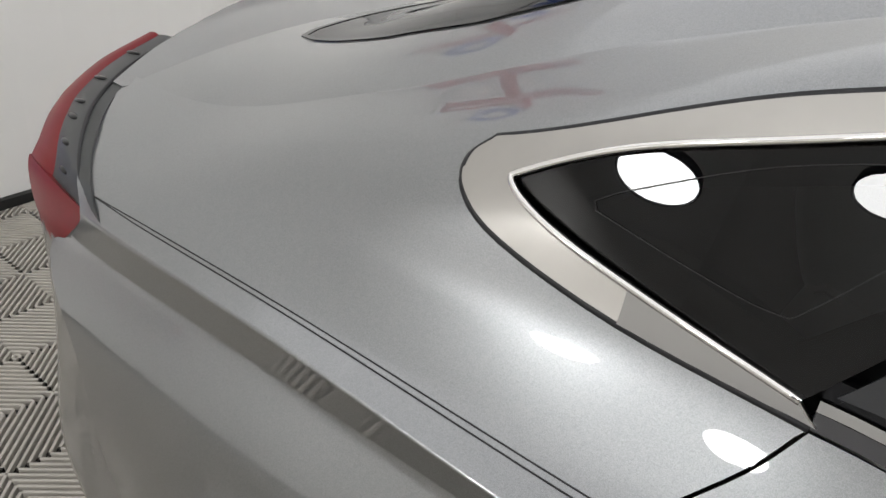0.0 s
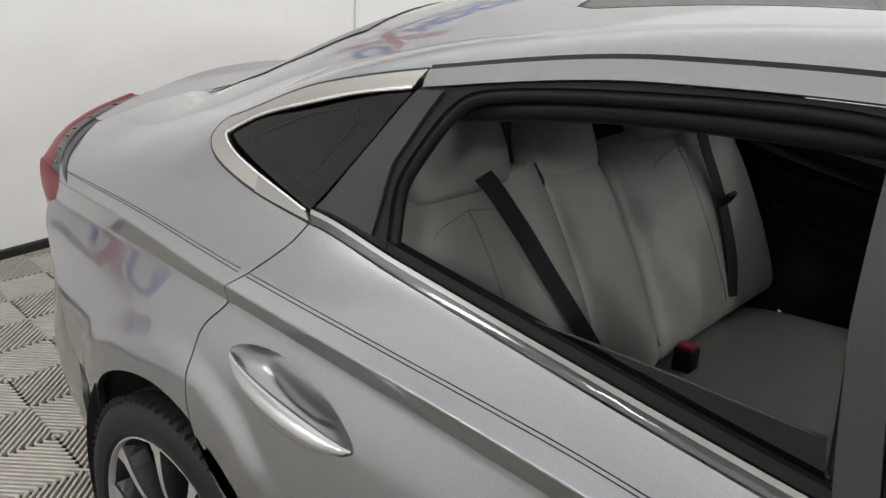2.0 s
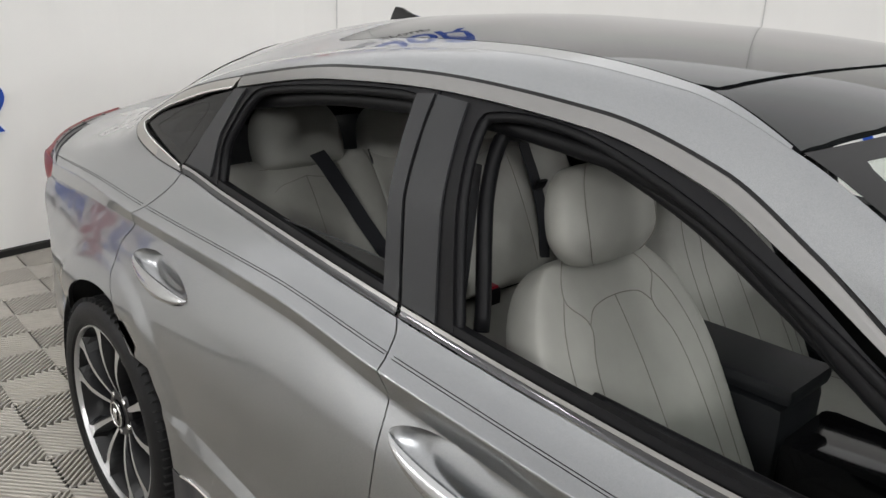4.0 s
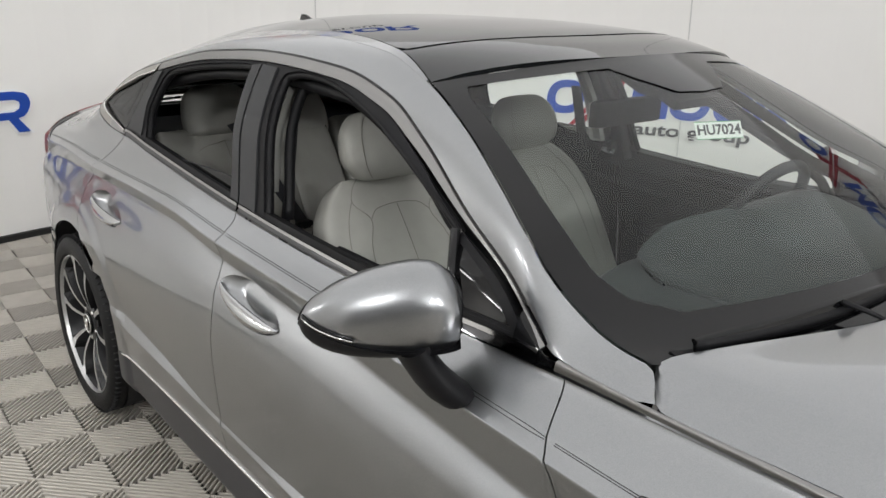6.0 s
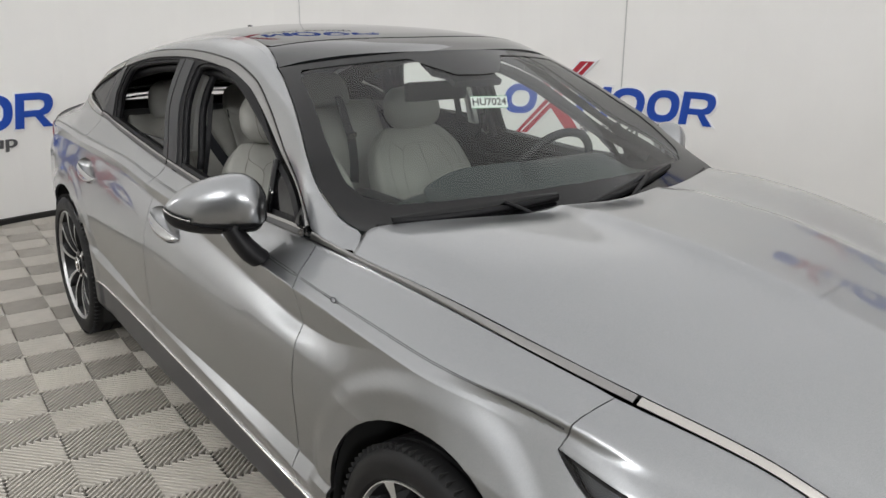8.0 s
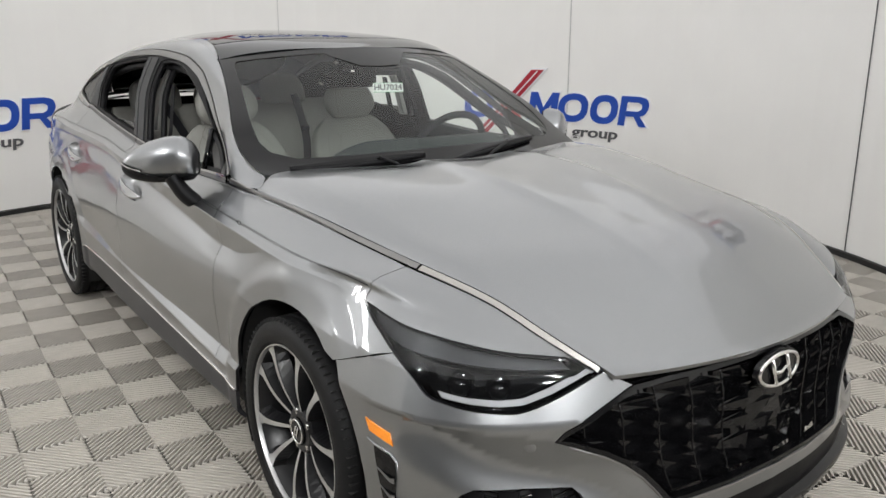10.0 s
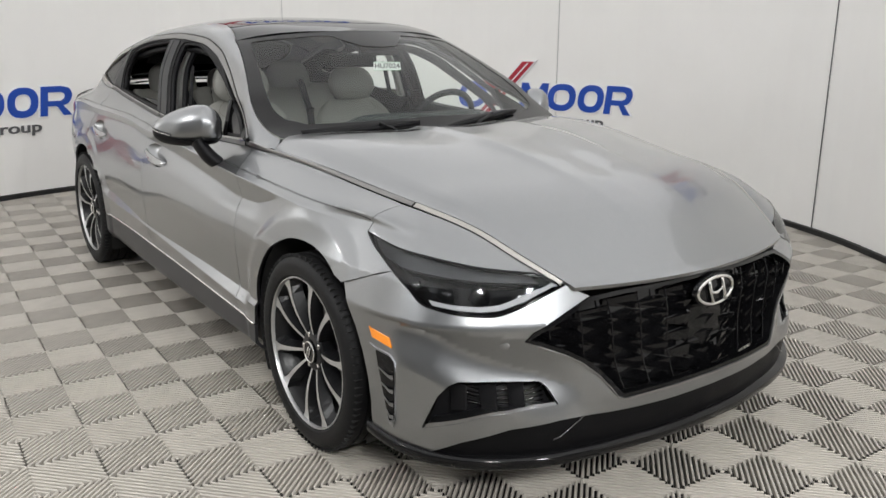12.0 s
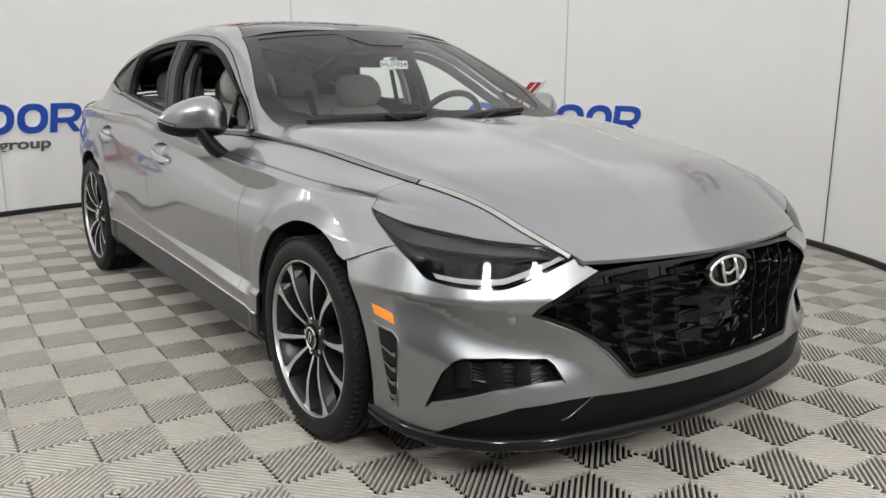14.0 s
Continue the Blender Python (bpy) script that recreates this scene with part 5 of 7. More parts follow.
    patch("rear_pillar_cover", on_side([(-0.421, 0.988), (-0.376, 0.982), (-0.414, 1.15), (-0.43, 1.326), (-0.472, 1.322), (-0.452, 1.15)]), material=GREY_TRIM, gap=0.001, depth=0.012, lift=0.002, label="matt dark grey pillar cover", **S)
    patch("front_pillar_cover", on_side([(-0.368, 0.981), (-0.281, 0.975), (-0.318, 1.15), (-0.348, 1.322), (-0.423, 1.326), (-0.407, 1.15)]), material=GREY_TRIM, gap=0.001, depth=0.012, lift=0.002, label="matt dark grey pillar cover", **S)
    for o in (OPEN_REAR, OPEN_FRONT):
        q = dense(widen(o, 0.004 if o is OPEN_REAR else 0.008), 0.03, True)
        tube("window_seal", [body_pt(x, z, -0.018, side) for x, z in q], 0.010, BLACK_TRIM, car, True, 8, "thick black rubber window seal")
    q = [(x, z) for x, z in dense(OPEN_FRONT[:44], 0.03)]
    tube("door_seal", [body_pt(x, z, -0.075, side) for x, z in offset(q, 0.008)], 0.014, BLACK_TRIM, car, False, 8)
    patch("corner_window", on_side(TRI_WIN), material=BLACK_GLOSS, gap=-0.001, depth=0.0, lift=-0.008, label="small dark fixed corner window", **S)
    bl, bh = body_pt(0.480, 0.940, 0.004, side), body_pt(0.432, 1.075, 0.004, side)
    tube("window_post", [bl, (bl + bh) / 2, bh], 0.011, BLACK_GLOSS, car, seg=8, label="black window post")
    zd, zb = lambda x: float(line_at(K_DLO, x)[1]), lambda x: float(line_at(K_BELT, x)[1])  # noqa: E731
    patch("corner_seal", on_side([(0.64, zd(0.64) - 0.004), (0.69, zd(0.69) - 0.003), (0.738, zb(0.738) + 0.004), (0.69, zb(0.69) + 0.002), (0.64, zb(0.64) + 0.012)]), material=BLACK_GLOSS, gap=0, depth=0.01, lift=-0.001, label="black corner seal", **S)
    # chrome strip between bonnet and fender
    edge = along(K_BELT, 0.742, 1.752, dv=0.15) + along(K_RAIL, 1.752, 0.95, dv=-0.35) + [(0.90, 12.1), (0.83, 12.05), (0.745, 12.0)]
    patch("bonnet_edge_trim", edge, material=SATIN, gap=0.001, depth=0.006, lift=0.002, label="bright trim beside the bonnet", **S)
    edge = along(K_BELT, 1.758, 2.21, dv=0.15) + along(K_RAIL, 2.21, 1.758, dv=-0.35)
    patch("bonnet_edge_trim", edge, material=BRIGHT_SATIN, gap=0.001, depth=0.006, lift=0.002, label="bright light strip beside the bonnet", **S)
    # sill strip, pinstripes, badge
    tube("sill_strip", [body_pt(x, z, 0.001, side) for x, z in xz(K_STRIP, -0.98, 1.02, 60)], 0.0045, CHROME, car, seg=6, label="bright sill strip")
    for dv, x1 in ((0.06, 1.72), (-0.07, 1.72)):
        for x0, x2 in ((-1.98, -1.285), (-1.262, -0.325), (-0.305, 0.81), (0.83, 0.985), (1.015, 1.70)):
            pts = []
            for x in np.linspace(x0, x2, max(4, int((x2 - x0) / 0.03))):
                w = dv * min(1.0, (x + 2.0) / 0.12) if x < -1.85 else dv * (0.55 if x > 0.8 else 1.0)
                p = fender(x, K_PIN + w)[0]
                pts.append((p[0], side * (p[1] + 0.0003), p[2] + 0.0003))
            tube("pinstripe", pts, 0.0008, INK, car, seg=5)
    p = body(0.999, K_PIN)[0]
    tube("fender_badge", [(p[0] + 0.012 * math.cos(a), side * (p[1] + 0.002 + 0.003 * math.sin(a) * -0.6), p[2] + 0.001 + 0.0055 * math.sin(a)) for a in np.linspace(0, 2 * math.pi, 20, endpoint=False)], 0.0012, INK, car, True, 5, "small dark oval badge")
    # fender tip above the headlight
    hl = [HEADLAMP[i] for i in range(0, 25)]
    A = np.array([nose(u, z)[0] for u, z in hl])
    B = np.array([body(x, K_BELT + 0.12)[0] for x in np.linspace(A[0][0] + 0.02, 2.17, len(A))])

    E_T, x0 = np.linspace(0, 1, 21), A[0][0]
    v0 = float(v_at(x0, A[0][2])[0])
    E = fender(x0 + 0.02 * E_T, v0 + (K_BELT - v0) * E_T)
    E_D = E - (A[0] * (1 - E_T)[:, None] + B[0] * E_T[:, None]) - (E_T * (1 - E_T) * 0.10)[:, None] * np.array((0.1, 0.75, 0.65))

    def tip(s, t):
        s, t = np.atleast_1d(s) * (len(A) - 1), np.atleast_1d(t)
        i = np.clip(s.astype(int), 0, len(A) - 2)
        f = np.clip(s - i, -0.5, 1.5)[:, None]
        a, b = A[i] * (1 - f) + A[i + 1] * f, B[i] * (1 - f) + B[i + 1] * f
        p = a * (1 - t)[:, None] + b * t[:, None]
        k = (t * (1 - t) * 0.10 * (1 - s / (len(A) - 1)))[:, None]
        e = np.stack([np.interp(t, E_T, E_D[:, c]) for c in range(3)], -1) * ((1 - np.clip(s / (len(A) - 1), 0, 1)) ** 2)[:, None]
        return p + k * np.array((0.1, 0.75, 0.65)) + e

    ss = np.linspace(0, 1, 30)
    patch("fender_tip", [(s, 0.0) for s in ss] + [(1, t) for t in (0.25, 0.5, 0.75)] + [(s, 1.0) for s in ss[::-1]] + [(0, t) for t in (0.75, 0.5, 0.25)], tip, PAINT, car, step=(0.04, 0.08), gap=0.001, depth=0.01, side=side, hint=(0.3, 0.6, 0.6), label="silver fender tip over the headlight")


def widen(loop, d):
    """The closed outline moved out by d."""
    p = np.array(loop, float)
    a = 0.5 * np.sum(p[:, 0] * np.roll(p[:, 1], -1) - np.roll(p[:, 0], -1) * p[:, 1])
    t = np.roll(p, -1, 0) - np.roll(p, 1, 0)
    t /= np.hypot(*t.T)[:, None] + 1e-12
    n = np.stack([t[:, 1], -t[:, 0]], 1) * (1 if a > 0 else -1)
    return [tuple(v) for v in p + n * d]


def shrink(loop, d):
    p = np.array(loop, float)
    a = 0.5 * np.sum(p[:, 0] * np.roll(p[:, 1], -1) - np.roll(p[:, 0], -1) * p[:, 1])
    t = np.roll(p, -1, 0) - np.roll(p, 1, 0)
    t /= np.hypot(*t.T)[:, None] + 1e-12
    n = np.stack([-t[:, 1], t[:, 0]], 1) * (1 if a > 0 else -1)
    q = [tuple(v) for v in p + n * d]
    keep = [v for v in q if np.min(np.hypot(*(p - v).T)) > d * 0.93 and inside(loop, np.array([v]))[0]]
    return keep


def build_handle(car, side, cx, cz, length, height, tilt):
    def cup(a, b):
        a, b = np.atleast_1d(np.asarray(a, float)), np.atleast_1d(np.asarray(b, float))
        x, z = cx + a * length / 2, cz + tilt * a * length / 2 + b * height / 2
        p = body(x, v_at(x, z))
        d = np.clip(1 - a**2 - 0.75 * np.abs(b) ** 2.2, 0, 1)
        p[:, 1] -= 0.034 * smooth(0, 0.75, d)
        return p

    h = patch("handle_cup", almond(), cup, PAINT, car, step=(0.08, 0.08), gap=-0.0005, depth=0.0, side=side, wide=0.06, label="hollow behind the door handle")
    rows = []
    for a in np.linspace(-0.985, 0.985, 33):
        w = (1 - a * a) ** 0.5
        b0, b1 = -0.80 * (1 - a * a) ** 0.75, (-0.02 + 0.10 * a) * (1 - a * a) ** 0.6
        x = cx + a * length / 2
        ring = []
        for t in np.linspace(0, 2 * math.pi, 14, endpoint=False):
            b = (b0 + b1) / 2 + (b1 - b0) / 2 * math.cos(t)
            z = cz + tilt * a * length / 2 + b * height / 2
            y = body(x, v_at(x, cz + tilt * a * length / 2 - 0.2 * height / 2))[0, 1] + 0.020 * w + 0.009 * w * math.sin(t) - 0.004
            y -= 0.006 * w * math.cos(t)
            ring.append((x, side * y, z))
        rows.append(ring)
    bm = bmesh.new()
    vs = [[bm.verts.new(p) for p in r] for r in rows]
    for r0, r1 in zip(vs, vs[1:]):
        for i in range(14):
            bm.faces.new((r0[i], r0[(i + 1) % 14], r1[(i + 1) % 14], r1[i]))
    bm.faces.new(vs[0])
    bm.faces.new(vs[-1])
    part("grip", bm, HANDLE_M, h, "polished silver grip", True, 60)


HANDLE_M = mat("silver_handle", (0.42, 0.425, 0.43), 0.2, 1.0, coat=1.0)


def build_mirror(car, side):
    inner, tip = np.array((0.590, 0.828, 1.008)), np.array((0.415, 1.035, 0.978))
    ax = tip - inner
    L = np.linalg.norm(ax)
    ax /= L
    fw = np.array((0.77, 0.64, 0.0))
    ts = [0.0, 0.012, 0.03, 0.05, 0.08, 0.12, 0.16, 0.2, 0.3, 0.4, 0.5, 0.6, 0.7, 0.78, 0.85, 0.91, 0.955, 0.985, 1.0]
    NS = 36

    def ring(t, grow=0.0, lo=0):
        c = inner + ax * L * t
        e = max(1e-3, 1 - t**3.2) ** 0.55
        top = float(pchip((0, 0.03, 0.08, 0.16, 0.26, 0.38, 1.0), (0.18, 0.42, 0.66, 0.86, 0.97, 1.0, 1.0), np.array([t]))[0])
        low = float(pchip((0, 0.03, 0.08, 1.0), (0.70, 0.88, 1.0, 1.0), np.array([t]))[0])
        h, d = 0.083 * e + grow, (0.080 * e + grow) * (0.55 + 0.45 * top)
        pts = []
        for i in range(NS):
            a = 2 * math.pi * i / NS
            ca, sa = math.cos(a), math.sin(a)
            f = math.copysign(abs(ca) ** 0.85, ca) * (d if ca > 0 else d * 0.55)
            z = math.copysign(abs(sa) ** 0.85, sa) * (h * top if sa > 0 else h * 0.86 * low)
            z += 0.014 * (1 - t) * (top if sa > 0 else 0.2)
            pts.append(c + fw * f + np.array((0, 0, z)))
        return pts

    def loft(name, rings, material, parent, label, smooth_deg=60, caps=True):
        bm = bmesh.new()
        vs = [[bm.verts.new((p[0], side * p[1], p[2])) for p in r] for r in rings]
        for r0, r1 in zip(vs, vs[1:]):
            for i in range(len(r0)):
                bm.faces.new((r0[i], r0[(i + 1) % len(r0)], r1[(i + 1) % len(r0)], r1[i]))
        if caps:
            bm.faces.new(vs[0])
            bm.faces.new(vs[-1])
        return part(name, bm, material, parent, label, True, smooth_deg)

    m = loft("side_mirror", [ring(t) for t in ts], PAINT, car, "silver door mirror on a black foot")
    # black lower shell, turn signal, edge, glass and foot
    low = []
    for t in ts:
        r = ring(t, 0.0025)
        cz = (inner + ax * L * t)[2]
        cut = cz - (0.038 + 0.014 * (1 - t)) * max(0.02, 1 - t**3) + 0.012 * t
        low.append([np.array((p[0], p[1], min(p[2], cut))) for p in r])
    loft("lower_shell", low, BLACK_TRIM, m, "black lower mirror shell", 30)
    sig_a, sig_b = [], []
    for t in np.linspace(0.64, 0.965, 14):
        r = ring(t, 0.004)
        cz = (inner + ax * L * t)[2]
        z0 = cz - 0.038 * max(0.02, 1 - t**3) + 0.012 * t
        front = [p for i, p in enumerate(r) if math.cos(2 * math.pi * i / NS) > 0.0]
        for dz, dst in ((0.002, sig_a), (0.014 * (0.3 + t * 0.7), sig_b)):
            p = min(front, key=lambda q: abs(q[2] - (z0 + dz)))
            dst.append(np.array((p[0], side * p[1], z0 + dz)))
    strip("turn_signal", sig_a, sig_b, 0.002, BLACK_GLOSS, m, "dark turn signal lens")
    tube("signal_line", [(a + b) / 2 + np.array((0.002, side * 0.002, 0)) for a, b in zip(sig_a, sig_b)], 0.0016, CHROME, m, seg=5)
    back = [r[NS * 6 // 16] for r in (ring(t, 0.001) for t in ts)]
    low_b = [r[NS * 11 // 16] for r in (ring(t, 0.001) for t in ts)]
    edge = [np.array((p[0], side * p[1], p[2])) for p in back[::-1] + low_b]
    tube("mirror_edge", edge, 0.004, BLACK_TRIM, m, True, 6)
    foot = [np.array(p) for p in ((0.560, 0.915, 0.955), (0.570, 0.902, 0.928), (0.584, 0.888, 0.902), (0.598, 0.872, 0.880), (0.608, 0.852, 0.862))]
    rows = []
    for p, w, d in zip(foot, (0.058, 0.056, 0.055, 0.054, 0.05), (0.030, 0.030, 0.032, 0.034, 0.034)):
        rows.append([p + np.array((0.95, 0.25, 0.1)) * w * math.cos(a) + np.array((-0.2, 0.75, -0.45)) * d * math.sin(a) for a in np.linspace(0, 2 * math.pi, 18, endpoint=False)])
    loft("mirror_foot", rows, BLACK_TRIM, m, "black mirror foot")


# ---- wheels ----
WHEEL_DARK = mat("dark_wheel_paint", (0.009, 0.009, 0.010), 0.3, 0.0, spec=0.35)


def wheel_parts():
    """One wheel about the y axis, outer face to -y; built at the origin."""
    bm = bmesh.new()
    T = Matrix.Rotation(radians(90), 4, "X")  # z of the profile goes to -y
    disc_stack(bm, [(0.2515, 0.100), (0.2535, 0.107), (0.2525, 0.111), (0.2495, 0.1115), (0.248, 0.108), (0.2465, 0.098)], 72, T)
    rim = part("wheel", bm, ALLOY, None, "dark alloy wheel with ten slim machined spokes", True, 40)
    bm = bmesh.new()
    disc_stack(bm, [(0.2468, 0.099), (0.236, 0.08), (0.222, 0.03), (0.214, -0.04), (0.216, -0.11), (0.18, -0.115)], 64, T)
    part("barrel", bm, WHEEL_DARK, rim, smooth=True)
    # tyre
    bm = bmesh.new()
    prof = [(0.252, 0.096), (0.258, 0.107), (0.266, 0.1155), (0.282, 0.119), (0.299, 0.1185), (0.316, 0.112), (0.326, 0.102), (0.331, 0.090)]
    for c, hw in ((0.062, 0.005), (0.022, 0.005), (-0.022, 0.005), (-0.062, 0.005)):
        prof += [(0.334, c + hw + 0.002), (0.3335, c + hw), (0.326, c + hw - 0.001), (0.326, c - hw + 0.001), (0.3335, c - hw), (0.334, c - hw - 0.002)]
    prof += [(0.331, -0.090), (0.322, -0.106), (0.29, -0.118), (0.24, -0.10)]
    disc_stack(bm, prof, 96, T)
    part("tyre", bm, RUBBER, rim, "black low-profile road tyre", True, 25)
    # tread cuts across the shoulder
    me = None
    for k in range(84):
        if me is None:
            bm = bmesh.new()
            box(bm, (-0.0013, -0.108, 0.3215), (0.0013, -0.078, 0.3330))
            bmesh.ops.rotate(bm, verts=bm.verts, cent=(0, -0.09, 0.33), matrix=Matrix.Rotation(radians(-9), 3, "X"))
            ob = part("tread_cut", bm, DARK, rim)
            me = ob.data
        else:
            ob = new("tread_cut", me)
            ob.parent = rim
        ob.rotation_euler = (0, 2 * math.pi * k / 84, 0)
    # spokes: five pairs
    spoke = None
    for k in range(10):
        if spoke is None:
            bm = bmesh.new()
            rows = []
            for t in np.linspace(0, 1, 9):
                r = 0.058 + 0.188 * t
                hw = 0.0055 + 0.0060 * t + 0.011 * (max(0, t - 0.78) / 0.22) ** 1.6
                y = -(0.080 + 0.010 * math.sin(math.pi * min(1, t * 1.1)) + 0.022 * t)
                back = 0.05 - 0.015 * t
                rows.append([(-hw * 2.1, y + back, r), (-hw, y + 0.005, r), (-hw + 0.0012, y, r), (hw - 0.0012, y, r), (hw, y + 0.005, r), (hw * 2.1, y + back, r)])
            vs = [[bm.verts.new(p) for p in r] for r in rows]
            for a, b in zip(vs, vs[1:]):
                for i in range(6):
                    bm.faces.new((a[i], a[(i + 1) % 6], b[(i + 1) % 6], b[i]))
            bm.faces.new(vs[0])
            bm.faces.new(vs[-1])
            sp = part("spoke", bm, WHEEL_DARK, rim, "dark spoke with a bright machined face")
            sp.data.materials.append(ALLOY)
            for p in sp.data.polygons:
                if p.normal.y < -0.88:
                    p.material_index = 1
            spoke = sp.data
        else:
            sp = new("spoke", spoke)
            sp.parent = rim
        pair, odd = divmod(k, 2)
        sp.rotation_euler = (0, radians(72 * pair + (15.5 if odd else -15.5) + 12), 0)
    bm = bmesh.new()
    disc_stack(bm, [(0.070, 0.03), (0.070, 0.075), (0.060, 0.084), (0.042, 0.086), (0.040, 0.080)], 40, T)
    part("hub", bm, WHEEL_DARK, rim, smooth=True)
    bm = bmesh.new()
    disc_stack(bm, [(0.038, 0.07), (0.038, 0.089), (0.034, 0.093), (0.0005, 0.094)], 36, T)
    part("centre_cap", bm, BLACK_GLOSS, rim, "black centre cap with a chrome ring", True)
    tube("cap_ring", [(0.034 * math.cos(a), -0.0935, 0.034 * math.sin(a)) for a in np.linspace(0, 2 * math.pi, 32, endpoint=False)], 0.003, CHROME, rim, True, 6, up=(0, 1, 0))
    tube("cap_mark", [(-0.008, -0.095, -0.018), (-0.006, -0.096, 0.0), (-0.002, -0.095, 0.018)], 0.003, CHROME, rim, up=(0, 1, 0))
    tube("cap_mark", [(0.002, -0.095, -0.018), (0.006, -0.096, 0.0), (0.008, -0.095, 0.018)], 0.003, CHROME, rim, up=(0, 1, 0))
    for k in range(5):
        bm = bmesh.new()
        a = radians(72 * k + 36 + 8)
        disc_stack(bm, [(0.0105, 0.06), (0.0105, 0.082), (0.008, 0.086), (0.0005, 0.087)], 6, Matrix.Translation((0.055 * math.sin(a), 0, 0.055 * math.cos(a))) @ T)
        part("wheel_nut", bm, CHROME, rim)
    bm = bmesh.new()
    disc_stack(bm, [(0.075, 0.02), (0.165, 0.02), (0.165, -0.005), (0.075, -0.005)], 48, T)
    part("brake_disc", bm, mat("brake_iron", (0.12, 0.115, 0.11), 0.45, 0.8), rim, smooth=True)
    bm = bmesh.new()
    box(bm, (0.09, -0.045, -0.07), (0.165, 0.02, 0.07), 0.012)
    part("brake_caliper", bm, GREY_TRIM, rim)
    wider = Matrix.Diagonal((1.022, 1, 1.022, 1))
    rim.data.transform(wider)
    for me in {c.data for c in rim.children if not c.name.startswith(("tyre", "tread"))}:
        me.transform(wider)
    return rim


def build_wheels(car):
    rim = wheel_parts()
    rim.parent = car
    spots = [(1.42, -0.795, 14), (-1.42, -0.795, -9), (1.42, 0.795, 40), (-1.42, 0.795, 5)]
    for i, (x, y, a) in enumerate(spots):
        m = pose(x, y, HUB_Z, 0, a, 0) if y < 0 else Matrix.Translation((x, y, HUB_Z)) @ Matrix.Rotation(radians(180), 4, "Z") @ Matrix.Rotation(radians(a), 4, "Y")
        if i == 0:
            rim.matrix_basis = m
        else:
            copy_thing(rim, m)


def build_underbody(car):
    # wheel wells
    for h in HUBS:
        for side in (-1, 1):
            bm = bmesh.new()
            rows = []
            for y in (0.885, 0.86, 0.60, 0.52):
                r = 0.398 if y > 0.55 else 0.2
                rows.append([bm.verts.new((h + r * math.cos(a), side * y, HUB_Z + r * math.sin(a))) for a in np.linspace(radians(-28), radians(208), 40)])
            for a, b in zip(rows, rows[1:]):
                for i in range(39):
                    bm.faces.new((a[i], a[i + 1], b[i + 1], b[i]))
            bm.faces.new(rows[-1])
            part("wheel_well", bm, DARK, car, "black wheel arch liner", True)
    bm = bmesh.new()
    box(bm, (-2.2, -0.52, 0.17), (2.1, 0.52, 0.30), 0.02)
    part("underbody", bm, DARK, car, "dark underbody")
    bm = bmesh.new()
    box(bm, (-0.95, -0.82, 0.18), (0.95, 0.82, 0.30), 0.02)
    part("floor_pan", bm, DARK, car)
    for x0, x1, z1 in ((0.98, 1.02, 0.86), (-1.62, -1.55, 0.95)):
        bm = bmesh.new()
        box(bm, (x0, -0.70, 0.25), (x1, 0.70, z1))
        part("bulkhead", bm, DARK, car)
    bm = bmesh.new()
    box(bm, (1.0, -0.62, 0.3), (2.1, 0.62, 0.62))
    part("engine_block", bm, DARK, car)


for sd in (-1, 1):
    build_side(CAR, sd)
    for hd in HANDLES:
        build_handle(CAR, sd, *hd)
    build_mirror(CAR, sd)
build_wheels(CAR)
build_underbody(CAR)


# ---- the car's cabin ----
def loft(name, stations, yc, material, parent, label="", e=3.0, bolster=0.0, seg=40):
    """A padded form: stations of (x, z, half width, half thickness, tilt in degrees of its front from the x axis)."""
    bm = bmesh.new()
    rows = []
    for x, z, w, h, tilt in stations:
        n = np.array((math.cos(radians(tilt)), 0, math.sin(radians(tilt))))
        ring = []
        for a in np.arange(seg) * 2 * math.pi / seg:
            c, q = math.cos(a), math.sin(a)
            s, t = math.copysign(abs(c) ** (2 / e), c), math.copysign(abs(q) ** (2 / e), q)
            d = h * t + (bolster * abs(s) ** 4 * (1 if t > 0 else 0) if h > 0.03 else 0)
            ring.append(bm.verts.new((x + n[0] * d, yc + s * w, z + n[2] * d)))
        rows.append(ring)
    for a, b in zip(rows, rows[1:]):
        for i in range(seg):
            bm.faces.new((a[i], a[(i + 1) % seg], b[(i + 1) % seg], b[i]))
    bm.faces.new(rows[0][::-1])
    bm.faces.new(rows[-1])
    return part(name, bm, material, parent, label, True, 60)


def fine(stations, n=5):
    return [tuple(p) for p in spline(stations, n)]


def front_of(stations, yc, k, s, e=3.0, bolster=0.0, lift=0.0008):
    """A place on a padded form's front: k along its stations (0 to 1), s across (-1 to 1)."""
    i = k * (len(stations) - 1)
    j = min(int(i), len(stations) - 2)
    x, z, w, h, tilt = np.array(stations[j]) * (1 - i + j) + np.array(stations[j + 1]) * (i - j)
    t = (1 - min(1, abs(s)) ** e) ** (1 / e)
    d = h * t + bolster * abs(s) ** 4 + lift
    return np.array((x + math.cos(radians(tilt)) * d, yc + s * w, z + math.sin(radians(tilt)) * d))


def seam(stations, yc, line, parent, bolster=0.0, r=0.0010):
    tube("seam", [front_of(stations, yc, k, s, 3.0, bolster) for k, s in spline(line, 6)], r, STITCH, parent, seg=5)


